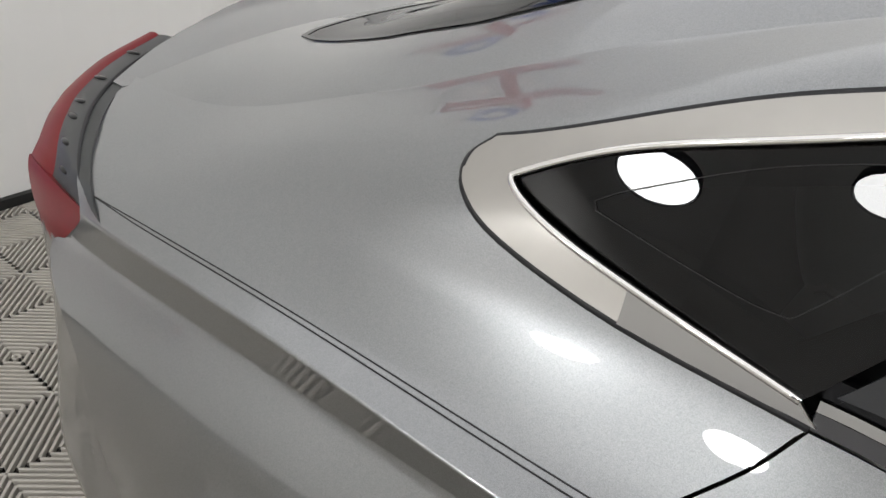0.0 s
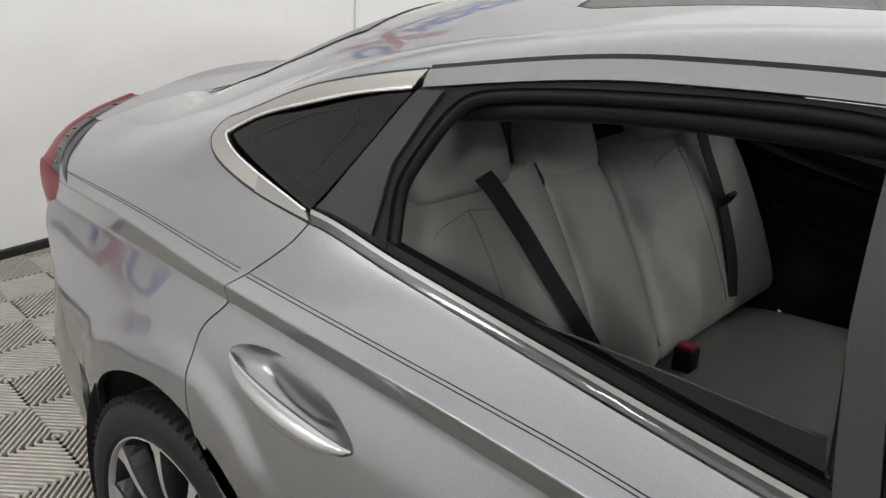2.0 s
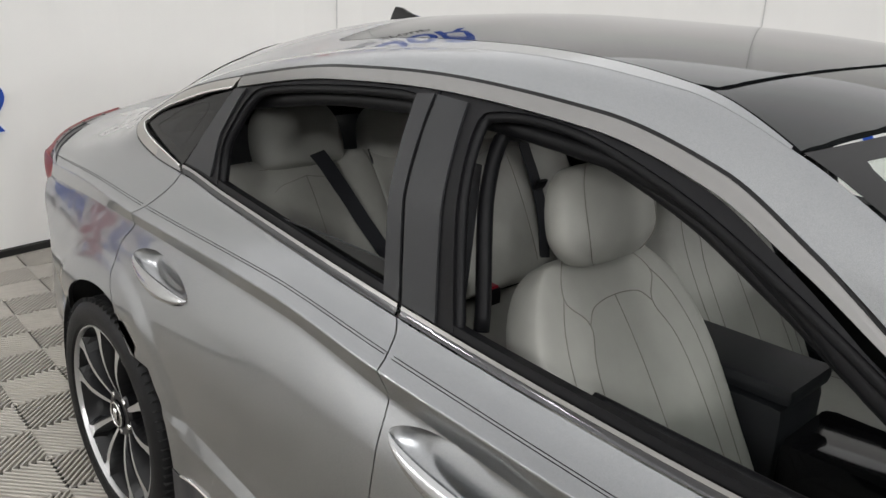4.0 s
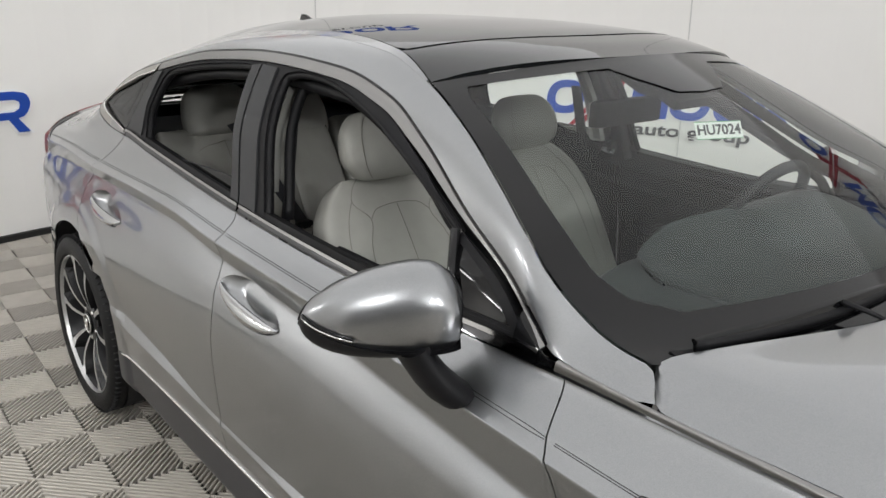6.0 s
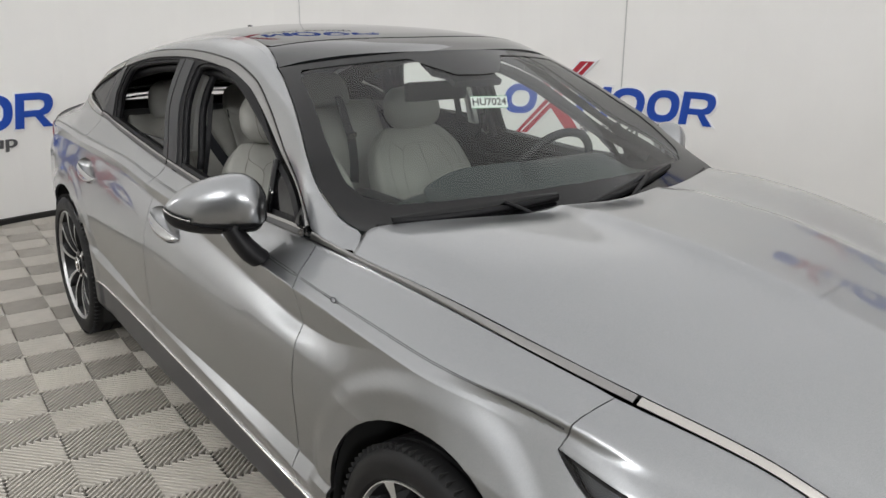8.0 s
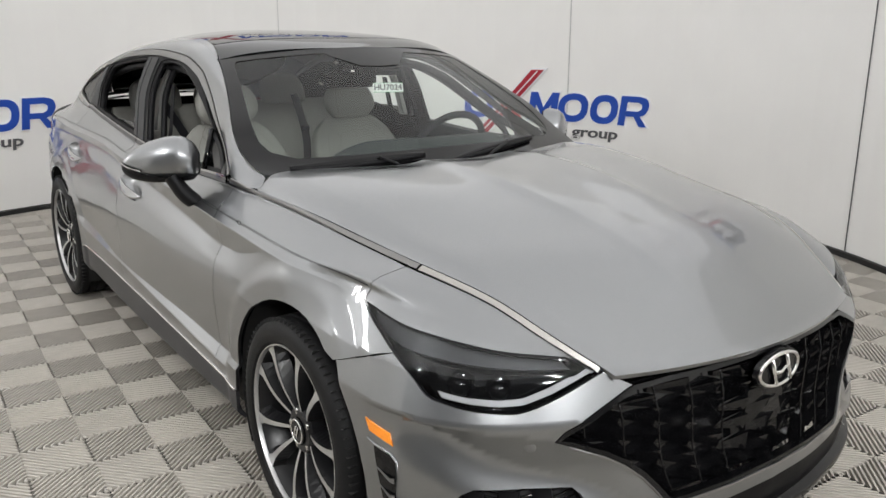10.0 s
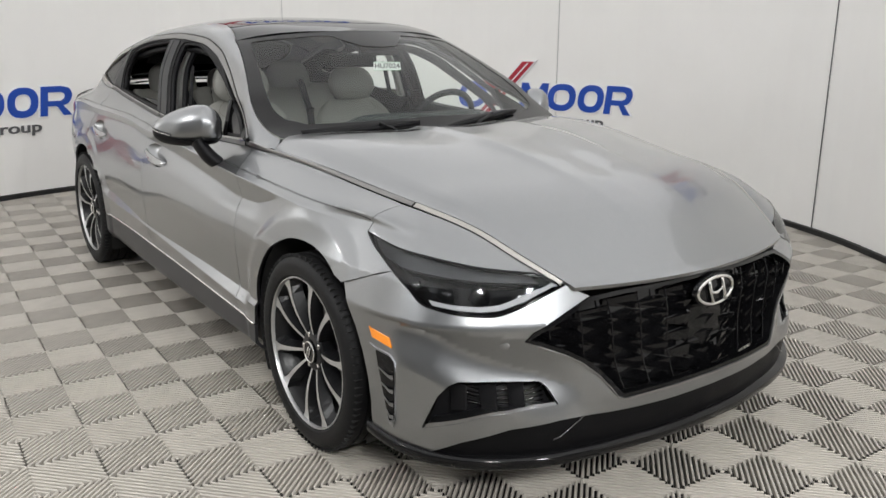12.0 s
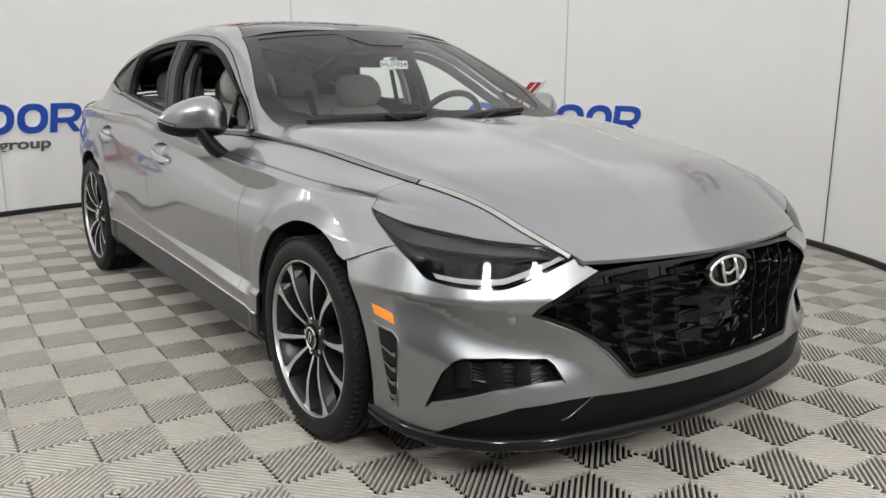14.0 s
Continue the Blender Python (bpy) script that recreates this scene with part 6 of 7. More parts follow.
BACK = fine([(-0.02, 0.46, 0.22, 0.03, 14), (-0.04, 0.50, 0.245, 0.075, 16), (-0.12, 0.64, 0.255, 0.08, 20), (-0.21, 0.80, 0.26, 0.075, 22), (-0.275, 0.915, 0.23, 0.062, 22), (-0.312, 0.975, 0.185, 0.05, 24), (-0.328, 1.004, 0.14, 0.032, 30), (-0.333, 1.012, 0.10, 0.008, 40)])
CUSHION = fine([(-0.10, 0.46, 0.22, 0.05, 90), (-0.05, 0.475, 0.24, 0.075, 92), (0.15, 0.49, 0.25, 0.075, 92), (0.33, 0.50, 0.245, 0.07, 85), (0.40, 0.495, 0.225, 0.05, 70), (0.425, 0.47, 0.19, 0.02, 55)])
HEAD = fine([(-0.262, 1.022, 0.06, 0.012, 12), (-0.266, 1.03, 0.10, 0.034, 12), (-0.272, 1.07, 0.138, 0.052, 10), (-0.285, 1.125, 0.142, 0.052, 6), (-0.300, 1.168, 0.122, 0.044, 6), (-0.312, 1.192, 0.09, 0.028, 10), (-0.316, 1.199, 0.05, 0.006, 20)])


def build_front_seat(car, y, dx, dz):
    mv = lambda st: [(x + dx, z + dz, w, h, t) for x, z, w, h, t in st]  # noqa: E731
    B, C, Hd = mv(BACK), mv(CUSHION), mv(HEAD)
    seat = loft("front_seat", B, y, LEATHER, car, "light grey leather front seat", bolster=0.03)
    cu = loft("seat_cushion", C, y, LEATHER, seat, "light grey leather seat cushion", bolster=0.02)
    hr = loft("headrest", Hd, y, LEATHER, seat, "light grey leather headrest", e=2.6)
    for s in (-1, 1):
        tube("headrest_post", [(-0.315 + dx, y + s * 0.055, 0.98 + dz), (-0.285 + dx, y + s * 0.055, 1.06 + dz)], 0.006, CHROME, seat, seg=10)
        seam(B, y, [(0.98, s * 0.5), (0.85, s * 0.62), (0.66, s * 0.66), (0.56, s * 0.42), (0.46, s * 0.5), (0.2, s * 0.56)], seat, 0.03)
        seam(B, y, [(0.66, s * 0.66), (0.5, s * 0.74), (0.2, s * 0.74)], seat, 0.03)
        seam(Hd, y, [(0.15, s * 0.75), (0.4, s * 0.72), (0.7, s * 0.72), (0.92, s * 0.6)], hr)
        seam(C, y, [(0.1, s * 0.62), (0.5, s * 0.62), (0.9, s * 0.58)], cu, 0.02)
    seam(B, y, [(0.56, -0.42), (0.60, -0.3), (0.615, 0.0), (0.60, 0.3), (0.56, 0.42)], seat, 0.03)
    seam(B, y, [(0.615, 0.0), (0.4, 0.0), (0.2, 0.0)], seat, 0.03)
    bm = bmesh.new()
    box(bm, (-0.18 + dx, y - 0.23, 0.28), (0.36 + dx, y + 0.23, 0.43 + dz), 0.02)
    part("seat_base", bm, BLACK_TRIM, seat, "black seat base")


def build_rear_bench(car):
    def st(w, front=0.0):
        return fine([(-1.01 + front, 0.56, w * 0.98, 0.02, 22), (-1.02 + front, 0.60, w, 0.075, 22), (-1.07 + front, 0.73, w, 0.075, 25), (-1.14 + front, 0.87, w, 0.07, 28), (-1.19 + front, 0.965, w * 0.98, 0.055, 34), (-1.22 + front, 1.015, w * 0.95, 0.03, 50), (-1.225 + front, 1.025, w * 0.9, 0.005, 60)])
    bench = loft("rear_bench", fine([(-1.08, 0.46, 0.60, 0.05, 90), (-1.02, 0.475, 0.63, 0.085, 92), (-0.80, 0.50, 0.64, 0.085, 92), (-0.63, 0.51, 0.63, 0.075, 85), (-0.57, 0.49, 0.60, 0.04, 60), (-0.555, 0.46, 0.58, 0.01, 40)]), 0.0, LEATHER, car, "light grey leather rear bench", e=5)
    for yc, w, front in ((-0.415, 0.235, -0.03), (-0.088, 0.108, -0.018), (0.345, 0.30, -0.03)):
        S = st(w, front)
        narrow = w < 0.15
        b = loft("centre_armrest" if narrow else "bench_backrest", S, yc, LEATHER, bench, "folded light grey centre armrest" if narrow else "light grey leather backrest", e=7 if narrow else 4, bolster=0 if narrow else 0.028)
        if narrow:
            P = [front_of(S, yc, k, s, 7, lift=0.001) for k, s in ((0.2, -0.93), (0.72, -0.93), (0.80, -0.88), (0.80, 0.0), (0.80, 0.88), (0.72, 0.93), (0.2, 0.93))]
            tube("seam", P, 0.0035, INK, b, seg=6)
        else:
            for s in (-1, 1):
                seam(S, yc, [(0.95, s * 0.66), (0.8, s * 0.62), (0.68, s * 0.62)], b, 0.028)
                seam(S, yc, [(0.2, s * 0.6), (0.5, s * 0.58), (0.62, s * 0.45), (0.67, 0.0)], b, 0.028)
            seam(S, yc, [(0.67, 0.0), (0.4, 0.0), (0.2, 0.0)], b, 0.028)
            seam(S, yc, [(0.76, -0.95), (0.74, -0.6), (0.74, 0.6), (0.76, 0.95)], b, 0.028)
    for yc, w, dz in ((-0.40, 0.135, 0.0), (-0.07, 0.11, -0.035), (0.36, 0.135, 0.0)):
        loft("headrest", fine([(-1.215, 1.01 + dz, w * 0.8, 0.02, 20), (-1.222, 1.025 + dz, w * 0.98, 0.05, 18), (-1.242, 1.08 + dz, w * 1.02, 0.055, 14), (-1.262, 1.14 + dz, w * 0.92, 0.048, 12), (-1.275, 1.172 + dz, w * 0.68, 0.03, 16), (-1.28, 1.182 + dz, w * 0.4, 0.006, 30)]), yc, LEATHER, bench, "light grey rear headrest", e=2.8)
    # belts
    def belt(name, pts, half=0.024):
        c = np.array(spline(pts, 6))
        t = np.gradient(c, axis=0)
        t /= np.linalg.norm(t, axis=1, keepdims=True)
        n = np.array((0.86, 0.0, 0.5))
        b = np.cross(t, n)
        b /= np.linalg.norm(b, axis=1, keepdims=True)
        return strip(name, c - b * half, c + b * half, 0.0012, BELT, bench, "black seat belt")
    bn = belt("seat_belt", [(-1.28, -0.42, 1.075), (-1.19, -0.385, 1.065), (-1.115, -0.345, 0.97), (-1.07, -0.305, 0.88), (-1.02, -0.25, 0.77), (-0.985, -0.215, 0.69), (-0.975, -0.205, 0.63)])
    bl = belt("seat_belt", [(-1.27, 0.40, 1.085), (-1.175, 0.405, 1.065), (-1.12, 0.41, 0.97), (-1.068, 0.415, 0.865), (-1.015, 0.40, 0.75), (-0.985, 0.38, 0.65)])
    bm = bmesh.new()
    box(bm, (-1.0, -0.248, 0.69), (-0.965, -0.188, 0.71), 0.006)
    part("belt_slider", bm, BLACK_TRIM, bn, "black belt slider", True)
    bm = bmesh.new()
    box(bm, (-0.972, -0.232, 0.645), (-0.962, -0.196, 0.688), 0.003)
    part("belt_tongue", bm, CHROME, bn, "bright steel belt tongue")
    bm = bmesh.new()
    m = Matrix.Translation((-1.055, 0.415, 0.865)) @ Matrix.Rotation(radians(-62), 4, "Y")
    box(bm, (-0.005, -0.024, 0.0), (0.03, 0.024, 0.012), 0.004, m)
    part("belt_slider", bm, BLACK_TRIM, bl, "black belt slider", True)
    bm = bmesh.new()
    for lo, hi in (((-0.045, -0.011, 0.004), (-0.04, 0.011, 0.008)), ((-0.045, -0.011, 0.004), (-0.005, -0.006, 0.008)), ((-0.045, 0.006, 0.004), (-0.005, 0.011, 0.008)), ((-0.012, -0.016, 0.004), (0.0, 0.016, 0.008))):
        box(bm, lo, hi, 0.001, m)
    part("belt_tongue", bm, CHROME, bl, "bright steel belt tongue")
    for y in (-0.10, 0.097):
        bm = bmesh.new()
        box(bm, (-0.975, y - 0.022, 0.55), (-0.93, y + 0.022, 0.625), 0.006)
        k = part("belt_buckle", bm, BLACK_TRIM, bench, "black belt buckle with a red button", True)
        bm = bmesh.new()
        box(bm, (-0.97, y - 0.014, 0.622), (-0.935, y + 0.014, 0.632), 0.002)
        part("button", bm, RED_M, k, "red release button")


def build_dash(car):
    ys = np.linspace(-0.70, 0.70, 57)

    def profile(y):
        a = abs(y)
        drv = smooth(0.10, 0.20, y) * smooth(0.64, 0.52, y)
        mid = smooth(-0.36, -0.22, y) * smooth(0.20, 0.10, y)
        back = 1.05 - 0.14 * (a / 0.7) ** 2
        z0 = 0.925 - 0.03 * (a / 0.7) ** 2
        lip = 0.47 - 0.02 * drv
        top = 0.925 + 0.075 * drv + 0.022 * mid
        pts = [(back, z0 - 0.02), (back - 0.03, z0), (0.86, 0.928), (0.72, 0.93 + 0.015 * drv), (0.62, 0.932 + 0.05 * drv + 0.012 * mid), (0.54, top), (lip, top - 0.012), (lip - 0.012, top - 0.03), (lip + 0.03, top - 0.05), (lip + 0.05, 0.82), (0.45, 0.78), (0.47, 0.70), (0.55, 0.56), (0.70, 0.42)]
        return spline([(float(x), float(z)) for x, z in pts], 3)

    prof = [profile(float(y)) for y in ys]
    k = len(prof[0])
    verts = [(x, float(y), z) for y, p in zip(ys, prof) for x, z in p]
    faces = [(i * k + j, i * k + j + 1, (i + 1) * k + j + 1, (i + 1) * k + j) for i in range(len(ys) - 1) for j in range(k - 1)]
    dash = make_mesh("dashboard", verts, faces, DASH, car, None, True, "dark grey soft dashboard")
    # a raised hood edge over the passenger side's screen
    A = [(0.62, -0.30, 0.945), (0.56, -0.275, 0.958), (0.502, -0.225, 0.962), (0.478, -0.13, 0.985), (0.468, -0.05, 0.993), (0.465, 0.1, 0.992), (0.47, 0.24, 0.988), (0.49, 0.30, 0.984)]
    c = np.array(spline(A, 6))
    tube("screen_hood_edge", c, 0.006, DASH, dash, seg=8)
    lo = c.copy()
    lo[:, 2] -= 0.055
    lo[:, 0] += 0.03
    strip("screen", c, lo, 0.004, BLACK_GLOSS, dash, "black centre screen")
    up = c + np.array((0.17, 0.03, 0.0))
    up[:, 2] = 0.928
    strip("screen_hood", c, up, 0.004, DASH, dash, "dark screen hood", 0.012)
    bm = bmesh.new()
    for i in range(9):
        box(bm, (0.90 + 0.008 * i, 0.05, 0.929), (0.903 + 0.008 * i, 0.30, 0.934), 0.001)
    part("speaker_grille", bm, BLACK_TRIM, dash, "black grille on the dashboard")
    # steering wheel
    C, ax = Vector((0.43, 0.37, 0.925)), Vector((-0.88, 0, 0.47)).normalized()
    R = ax.to_track_quat("Z", "X").to_matrix().to_4x4()
    M = Matrix.Translation(C) @ R
    ring = [M @ Vector((0.185 * math.cos(a), 0.185 * math.sin(a), 0)) for a in np.linspace(0, 2 * math.pi, 48, endpoint=False)]
    sw = tube("steering_wheel", ring, 0.0155, BLACK_LEATHER, car, True, 12, "black leather steering wheel", up=tuple(ax))
    bm = bmesh.new()
    disc_stack(bm, [(0.07, -0.03), (0.075, -0.01), (0.07, 0.012), (0.05, 0.02), (0.0005, 0.022)], 32, M)
    part("hub", bm, BLACK_LEATHER, sw, "black wheel hub", True)
    for a in (0, 180, 90):
        v = Vector((math.cos(radians(a + 90)), math.sin(radians(a + 90)), 0))
        n = Vector((-v.y, v.x, 0))
        P0, P1 = v * 0.06, v * 0.178
        strip("spoke", [M @ (P0 + n * 0.03), M @ (P1 + n * 0.018)], [M @ (P0 - n * 0.03), M @ (P1 - n * 0.018)], 0.006, SATIN if a != 90 else BLACK_TRIM, sw)
    tube("steering_column", [C, C - ax * 0.25], 0.04, BLACK_TRIM, car, seg=16)
    # console between the seats
    bm = bmesh.new()
    box(bm, (-0.42, -0.105, 0.30), (0.05, 0.105, 0.72), 0.03)
    cn = part("centre_console", bm, BLACK_LEATHER, car, "black centre console with an armrest", True)
    bm = bmesh.new()
    box(bm, (-0.40, -0.10, 0.722), (0.06, 0.10, 0.765), 0.018)
    part("armrest", bm, BLACK_LEATHER, cn, "black padded armrest", True)
    bm = bmesh.new()
    box(bm, (0.05, -0.115, 0.28), (0.56, 0.115, 0.66), 0.03, Matrix.Translation((0, 0, 0.0)))
    part("shift_panel", bm, BLACK_GLOSS, cn, "gloss black shift panel", True)


def build_cabin(car):
    # floor, parcel shelf and bulkheads
    bm = bmesh.new()
    box(bm, (-1.25, -0.76, 0.20), (0.98, 0.76, 0.28), 0.02)
    part("cabin_floor", bm, DARK, car, "dark carpet")
    bm = bmesh.new()
    box(bm, (-2.02, -0.60, 0.955), (-1.24, 0.60, 0.975), 0.008)
    part("parcel_shelf", bm, BLACK_TRIM, car, "black parcel shelf")
    bm = bmesh.new()
    box(bm, (-2.125, -0.56, 0.60), (-2.11, 0.56, 0.97), 0.004)
    box(bm, (-2.135, -0.50, 0.96), (-2.09, 0.50, 1.015), 0.004)
    part("boot_lining", bm, BLACK_TRIM, car, "black boot lining")
    bm = bmesh.new()
    box(bm, (-1.30, -0.66, 0.28), (-1.25, 0.66, 0.96), 0.008)
    part("rear_bulkhead", bm, BLACK_TRIM, car)
    bm = bmesh.new()
    box(bm, (0.93, -0.72, 0.22), (0.96, 0.72, 0.86), 0.008)
    part("firewall", bm, DARK, car)
    # headliner
    xs, ws = np.linspace(-1.05, 0.16, 30), np.linspace(-0.93, 0.93, 25)
    G = np.array([roof(np.full(len(ws), x), ws) for x in xs])
    G[:, :, 2] -= 0.045
    k = len(ws)
    make_mesh("headliner", G.reshape(-1, 3), [(i * k + j, i * k + j + 1, (i + 1) * k + j + 1, (i + 1) * k + j) for i in range(len(xs) - 1) for j in range(k - 1)], LINER, car, None, True, "light grey cloth headliner")
    for side in (-1, 1):
        S = dict(surf=body, side=side, parent=car, step=(0.05, 0.3))
        for nm, x0, x1 in (("front_door_panel", -0.34, 0.80), ("rear_door_panel", -1.18, -0.36)):
            o = along(K_BELT, x0, x1, dv=-0.15) + along(K_STRIP + 1.0, x1, x0)
            d = patch(nm, o, material=BLACK_LEATHER, gap=0, depth=0.02, lift=-0.10, label="black inner door panel", **S)
            z = [(x, float(line_at(K_BELT, x)[1]) - 0.13) for x in np.linspace(x0 + 0.1, x1 - 0.15, 12)]
            tube("panel_strip", [body_pt(x, zz, -0.092, side) for x, zz in z], 0.005, SATIN, d, seg=6, label="thin metal strip")
            a = [body_pt(x, float(line_at(K_BELT, x)[1]) - 0.24, -0.10, side) for x in np.linspace(x0 + 0.1, x1 - 0.1, 8)]
            b = [p + np.array((0, -side * 0.06, -0.01)) for p in a]
            strip("door_armrest", a, b, 0.02, BLACK_LEATHER, d, "black door armrest", 0.01)
        # inner pillar covers
        cov = [(-0.40, 1.02), (-0.345, 1.02), (-0.365, 1.15), (-0.385, 1.31), (-0.42, 1.31), (-0.41, 1.15)]
        patch("inner_pillar_cover", on_side(cov), material=LINER, gap=0, depth=0.02, lift=-0.075, label="light grey inner pillar cover", **S)
        cov = [(-1.18, 1.06), (-1.06, 1.07), (-1.05, 1.17), (-1.0, 1.265), (-1.2, 1.22), (-1.44, 1.13), (-1.35, 1.085)]
        q = along(K_BELT, -2.1, -1.08) + [(-1.08, 12.4)] + along(K_RAIL, -1.08, -2.1)[1:]
        patch("rear_pillar_lining", q, holes=[on_side([(-1.20, 1.08), (-1.40, 1.122), (-1.36, 1.16), (-1.22, 1.205), (-1.12, 1.235)])], material=BLACK_TRIM, gap=0, depth=0.0, lift=-0.05, label="black rear pillar lining", **S)
        tube("rail_cover", [body_pt(x, z - 0.03, -0.06, side) for x, z in xz(K_DLO, -1.2, 0.6, 40)], 0.018, BLACK_TRIM, car, seg=8, label="black roof rail lining")
        # front belt on the pillar
        A = [np.array((-0.40, side * 0.565, 1.20)), np.array((-0.385, side * 0.60, 1.0)), np.array((-0.36, side * 0.66, 0.75))]
        strip("front_belt", [p + np.array((0.02, 0, 0)) for p in A], [p - np.array((0.025, 0, 0)) for p in A], 0.0012, BELT, car, "black seat belt")
    build_front_seat(car, -0.385, 0.045, 0.005)
    build_front_seat(car, 0.385, -0.19, -0.03)
    build_rear_bench(car)
    build_dash(car)
    # inside mirror and camera housing
    bm = bmesh.new()
    box(bm, (0.245, -0.165, 1.205), (0.275, 0.085, 1.270), 0.012, Matrix.Translation((0.03, 0, 0)))
    mr = part("inside_mirror", bm, BLACK_TRIM, car, "black inside mirror", True)
    bm = bmesh.new()
    box(bm, (0.271, -0.155, 1.212), (0.2735, 0.075, 1.263), 0.0)
    part("mirror_glass", bm, CHROME, mr, "mirror glass")
    A, B = [], []
    for s in np.linspace(0.03, 0.21, 7):
        w = 0.22 if s < 0.15 else 0.16
        a, b = screen(s, -w)[0], screen(s, w)[0]
        A.append(a - np.array((0.012, 0, 0.02)))
        B.append(b - np.array((0.012, 0, 0.02)))
    strip("camera_housing", A, B, 0.012, BLACK_TRIM, mr, "black camera housing", 0.0)


build_cabin(CAR)


# ---- wipers and paper tag ----
def build_wipers(car):
    for pts, piv in (((-0.88, 0.955, -0.22, 0.90), -0.36), ((-0.10, 0.955, 0.60, 0.865), 0.02)):
        w0, s0, w1, s1 = pts
        ws, ss = np.linspace(w0, w1, 14), np.linspace(s0, s1, 14)
        P = np.array([screen(s, w)[0] for s, w in zip(ss, ws)]) + np.array((0.008, 0, 0.014))
        b = tube("wiper_blade", P, 0.007, BLACK_TRIM, car, seg=6, flat=1.6, label="black windscreen wiper blade")
        up = [p + np.array((-0.014, 0, 0.022)) * math.sin(math.pi * (0.08 + 0.84 * k)) ** 0.6 for k, p in zip(np.linspace(0, 1, 14), P)]
        strip("spoiler", P, up, 0.004, BLACK_GLOSS, b, "black blade spoiler", 0.003)
        mid = P[8] + np.array((0.004, 0, 0.020))
        foot = screen(1.0, piv)[0] + np.array((0.01, 0, 0.012))
        tube("wiper_arm", [foot, foot * 0.5 + mid * 0.5 + np.array((0.004, 0, 0.006)), mid], 0.008, BLACK_TRIM, b, seg=8, flat=0.6)
        bm = bmesh.new()
        disc_stack(bm, [(0.014, -0.02), (0.014, 0.01), (0.011, 0.016), (0.0005, 0.018)], 16, Matrix.Translation(foot))
        part("wiper_cap", bm, BLACK_TRIM, b, smooth=True)
    # cowl along the foot of the glass
    ws = np.linspace(-0.925, 0.925, 40)
    A = [screen(0.955, w)[0] + np.array((0.0, 0, 0.003)) for w in ws]
    B = [screen(1.03, w)[0] + np.array((0.0, 0, 0.001)) for w in ws]
    strip("cowl", A, B, 0.003, BLACK_TRIM, car, "black cowl under the windscreen")


def build_tag():
    tag = empty("paper_tag", "white paper tag with black handwritten number, hanging behind the windscreen", "tag")
    M = Matrix.Translation((0.52, 0.005, 1.217)) @ Matrix.Rotation(radians(68), 4, "Z") @ Matrix.Rotation(radians(62), 4, "X")
    bm = bmesh.new()
    box(bm, (-0.062, -0.021, -0.0006), (0.062, 0.021, 0.0), 0.0, M)
    part("paper", bm, PAPER, tag, "white paper")
    bm = bmesh.new()
    for lo, hi in (((-0.062, -0.021, 0.0002), (0.062, -0.0195, 0.0006)), ((-0.062, 0.0195, 0.0002), (0.062, 0.021, 0.0006))):
        box(bm, lo, hi, 0.0, M)
    part("border", bm, GREEN_M, tag, "thin green border")
    cu = bpy.data.curves.new("tag_text", "FONT")
    cu.body = "HU7024"
    cu.size = 0.034
    cu.align_x, cu.align_y = "CENTER", "CENTER"
    cu.extrude = 0.0002
    cu.offset = 0.0006
    tmp = bpy.data.objects.new("tag_text", cu)
    bpy.context.scene.collection.objects.link(tmp)
    bpy.context.view_layer.update()
    me = bpy.data.meshes.new_from_object(tmp)
    bpy.data.objects.remove(tmp)
    me.transform(M @ Matrix.Translation((0, 0, 0.0008)))
    me.materials.clear()
    me.materials.append(INK)
    ob = new("writing", me)
    ob.parent = tag
    ob["label"] = "black handwritten number"


GREEN_M = mat("green_print", (0.05, 0.30, 0.10), 0.6)
build_wipers(CAR)
build_tag()


# ---- wall signs: shapes bent to the curved wall ----
def bend(points, a0, z0, lift):
    """Flat sign points (metres along the wall, up) laid on the wall; a0 is the angle at 0, rightwards to smaller angles."""
    out = []
    for u, v in points:
        a = radians(a0) - u / WALL_R
        r = WALL_R - lift
        out.append((WALL_C[0] + r * math.cos(a), WALL_C[1] + r * math.sin(a), z0 + v))
    return out


def plate(name, outline, holes, a0, z0, back, front, material, parent, label=""):
    """A sheet with outline and holes, from back to front off the wall."""
    from mathutils.geometry import delaunay_2d_cdt
    loops = [dense(l, 0.025, True) for l in (outline, *holes)]
    pts, edges = [], []
    for l in loops:
        k = len(pts)
        pts += l
        edges += [(k + i, k + (i + 1) % len(l)) for i in range(len(l))]
    out = delaunay_2d_cdt([Vector(p) for p in pts], edges, [], 0, 1e-6)
    V = np.array([tuple(v) for v in out[0]])
    F = np.array([f for f in out[2] if len(f) == 3])
    C = V[F].mean(1)
    ok = inside(loops[0], C)
    for l in loops[1:]:
        ok &= ~inside(l, C)
    F = F[ok]
    count = {(f[i], f[(i + 1) % 3]) for f in F for i in range(3)}
    rim = [(a, b) for a, b in count if (b, a) not in count]
    n = len(V)
    verts = bend(V, a0, z0, front) + bend(V, a0, z0, back)
    bm = bmesh.new()
    vs = [bm.verts.new(v) for v in verts]
    for f in F:
        bm.faces.new([vs[i] for i in f])
    for a, b in rim:
        bm.faces.new((vs[b], vs[a], vs[n + a], vs[n + b]))
    return part(name, bm, material, parent, label)


def oval(cx, cy, rx, ry, n=36, p=2.4):
    out = []
    for a in np.linspace(0, 2 * math.pi, n, endpoint=False):
        c, s = math.cos(a), math.sin(a)
        out.append((cx + rx * math.copysign(abs(c) ** (2 / p), c), cy + ry * math.copysign(abs(s) ** (2 / p), s)))
    return out


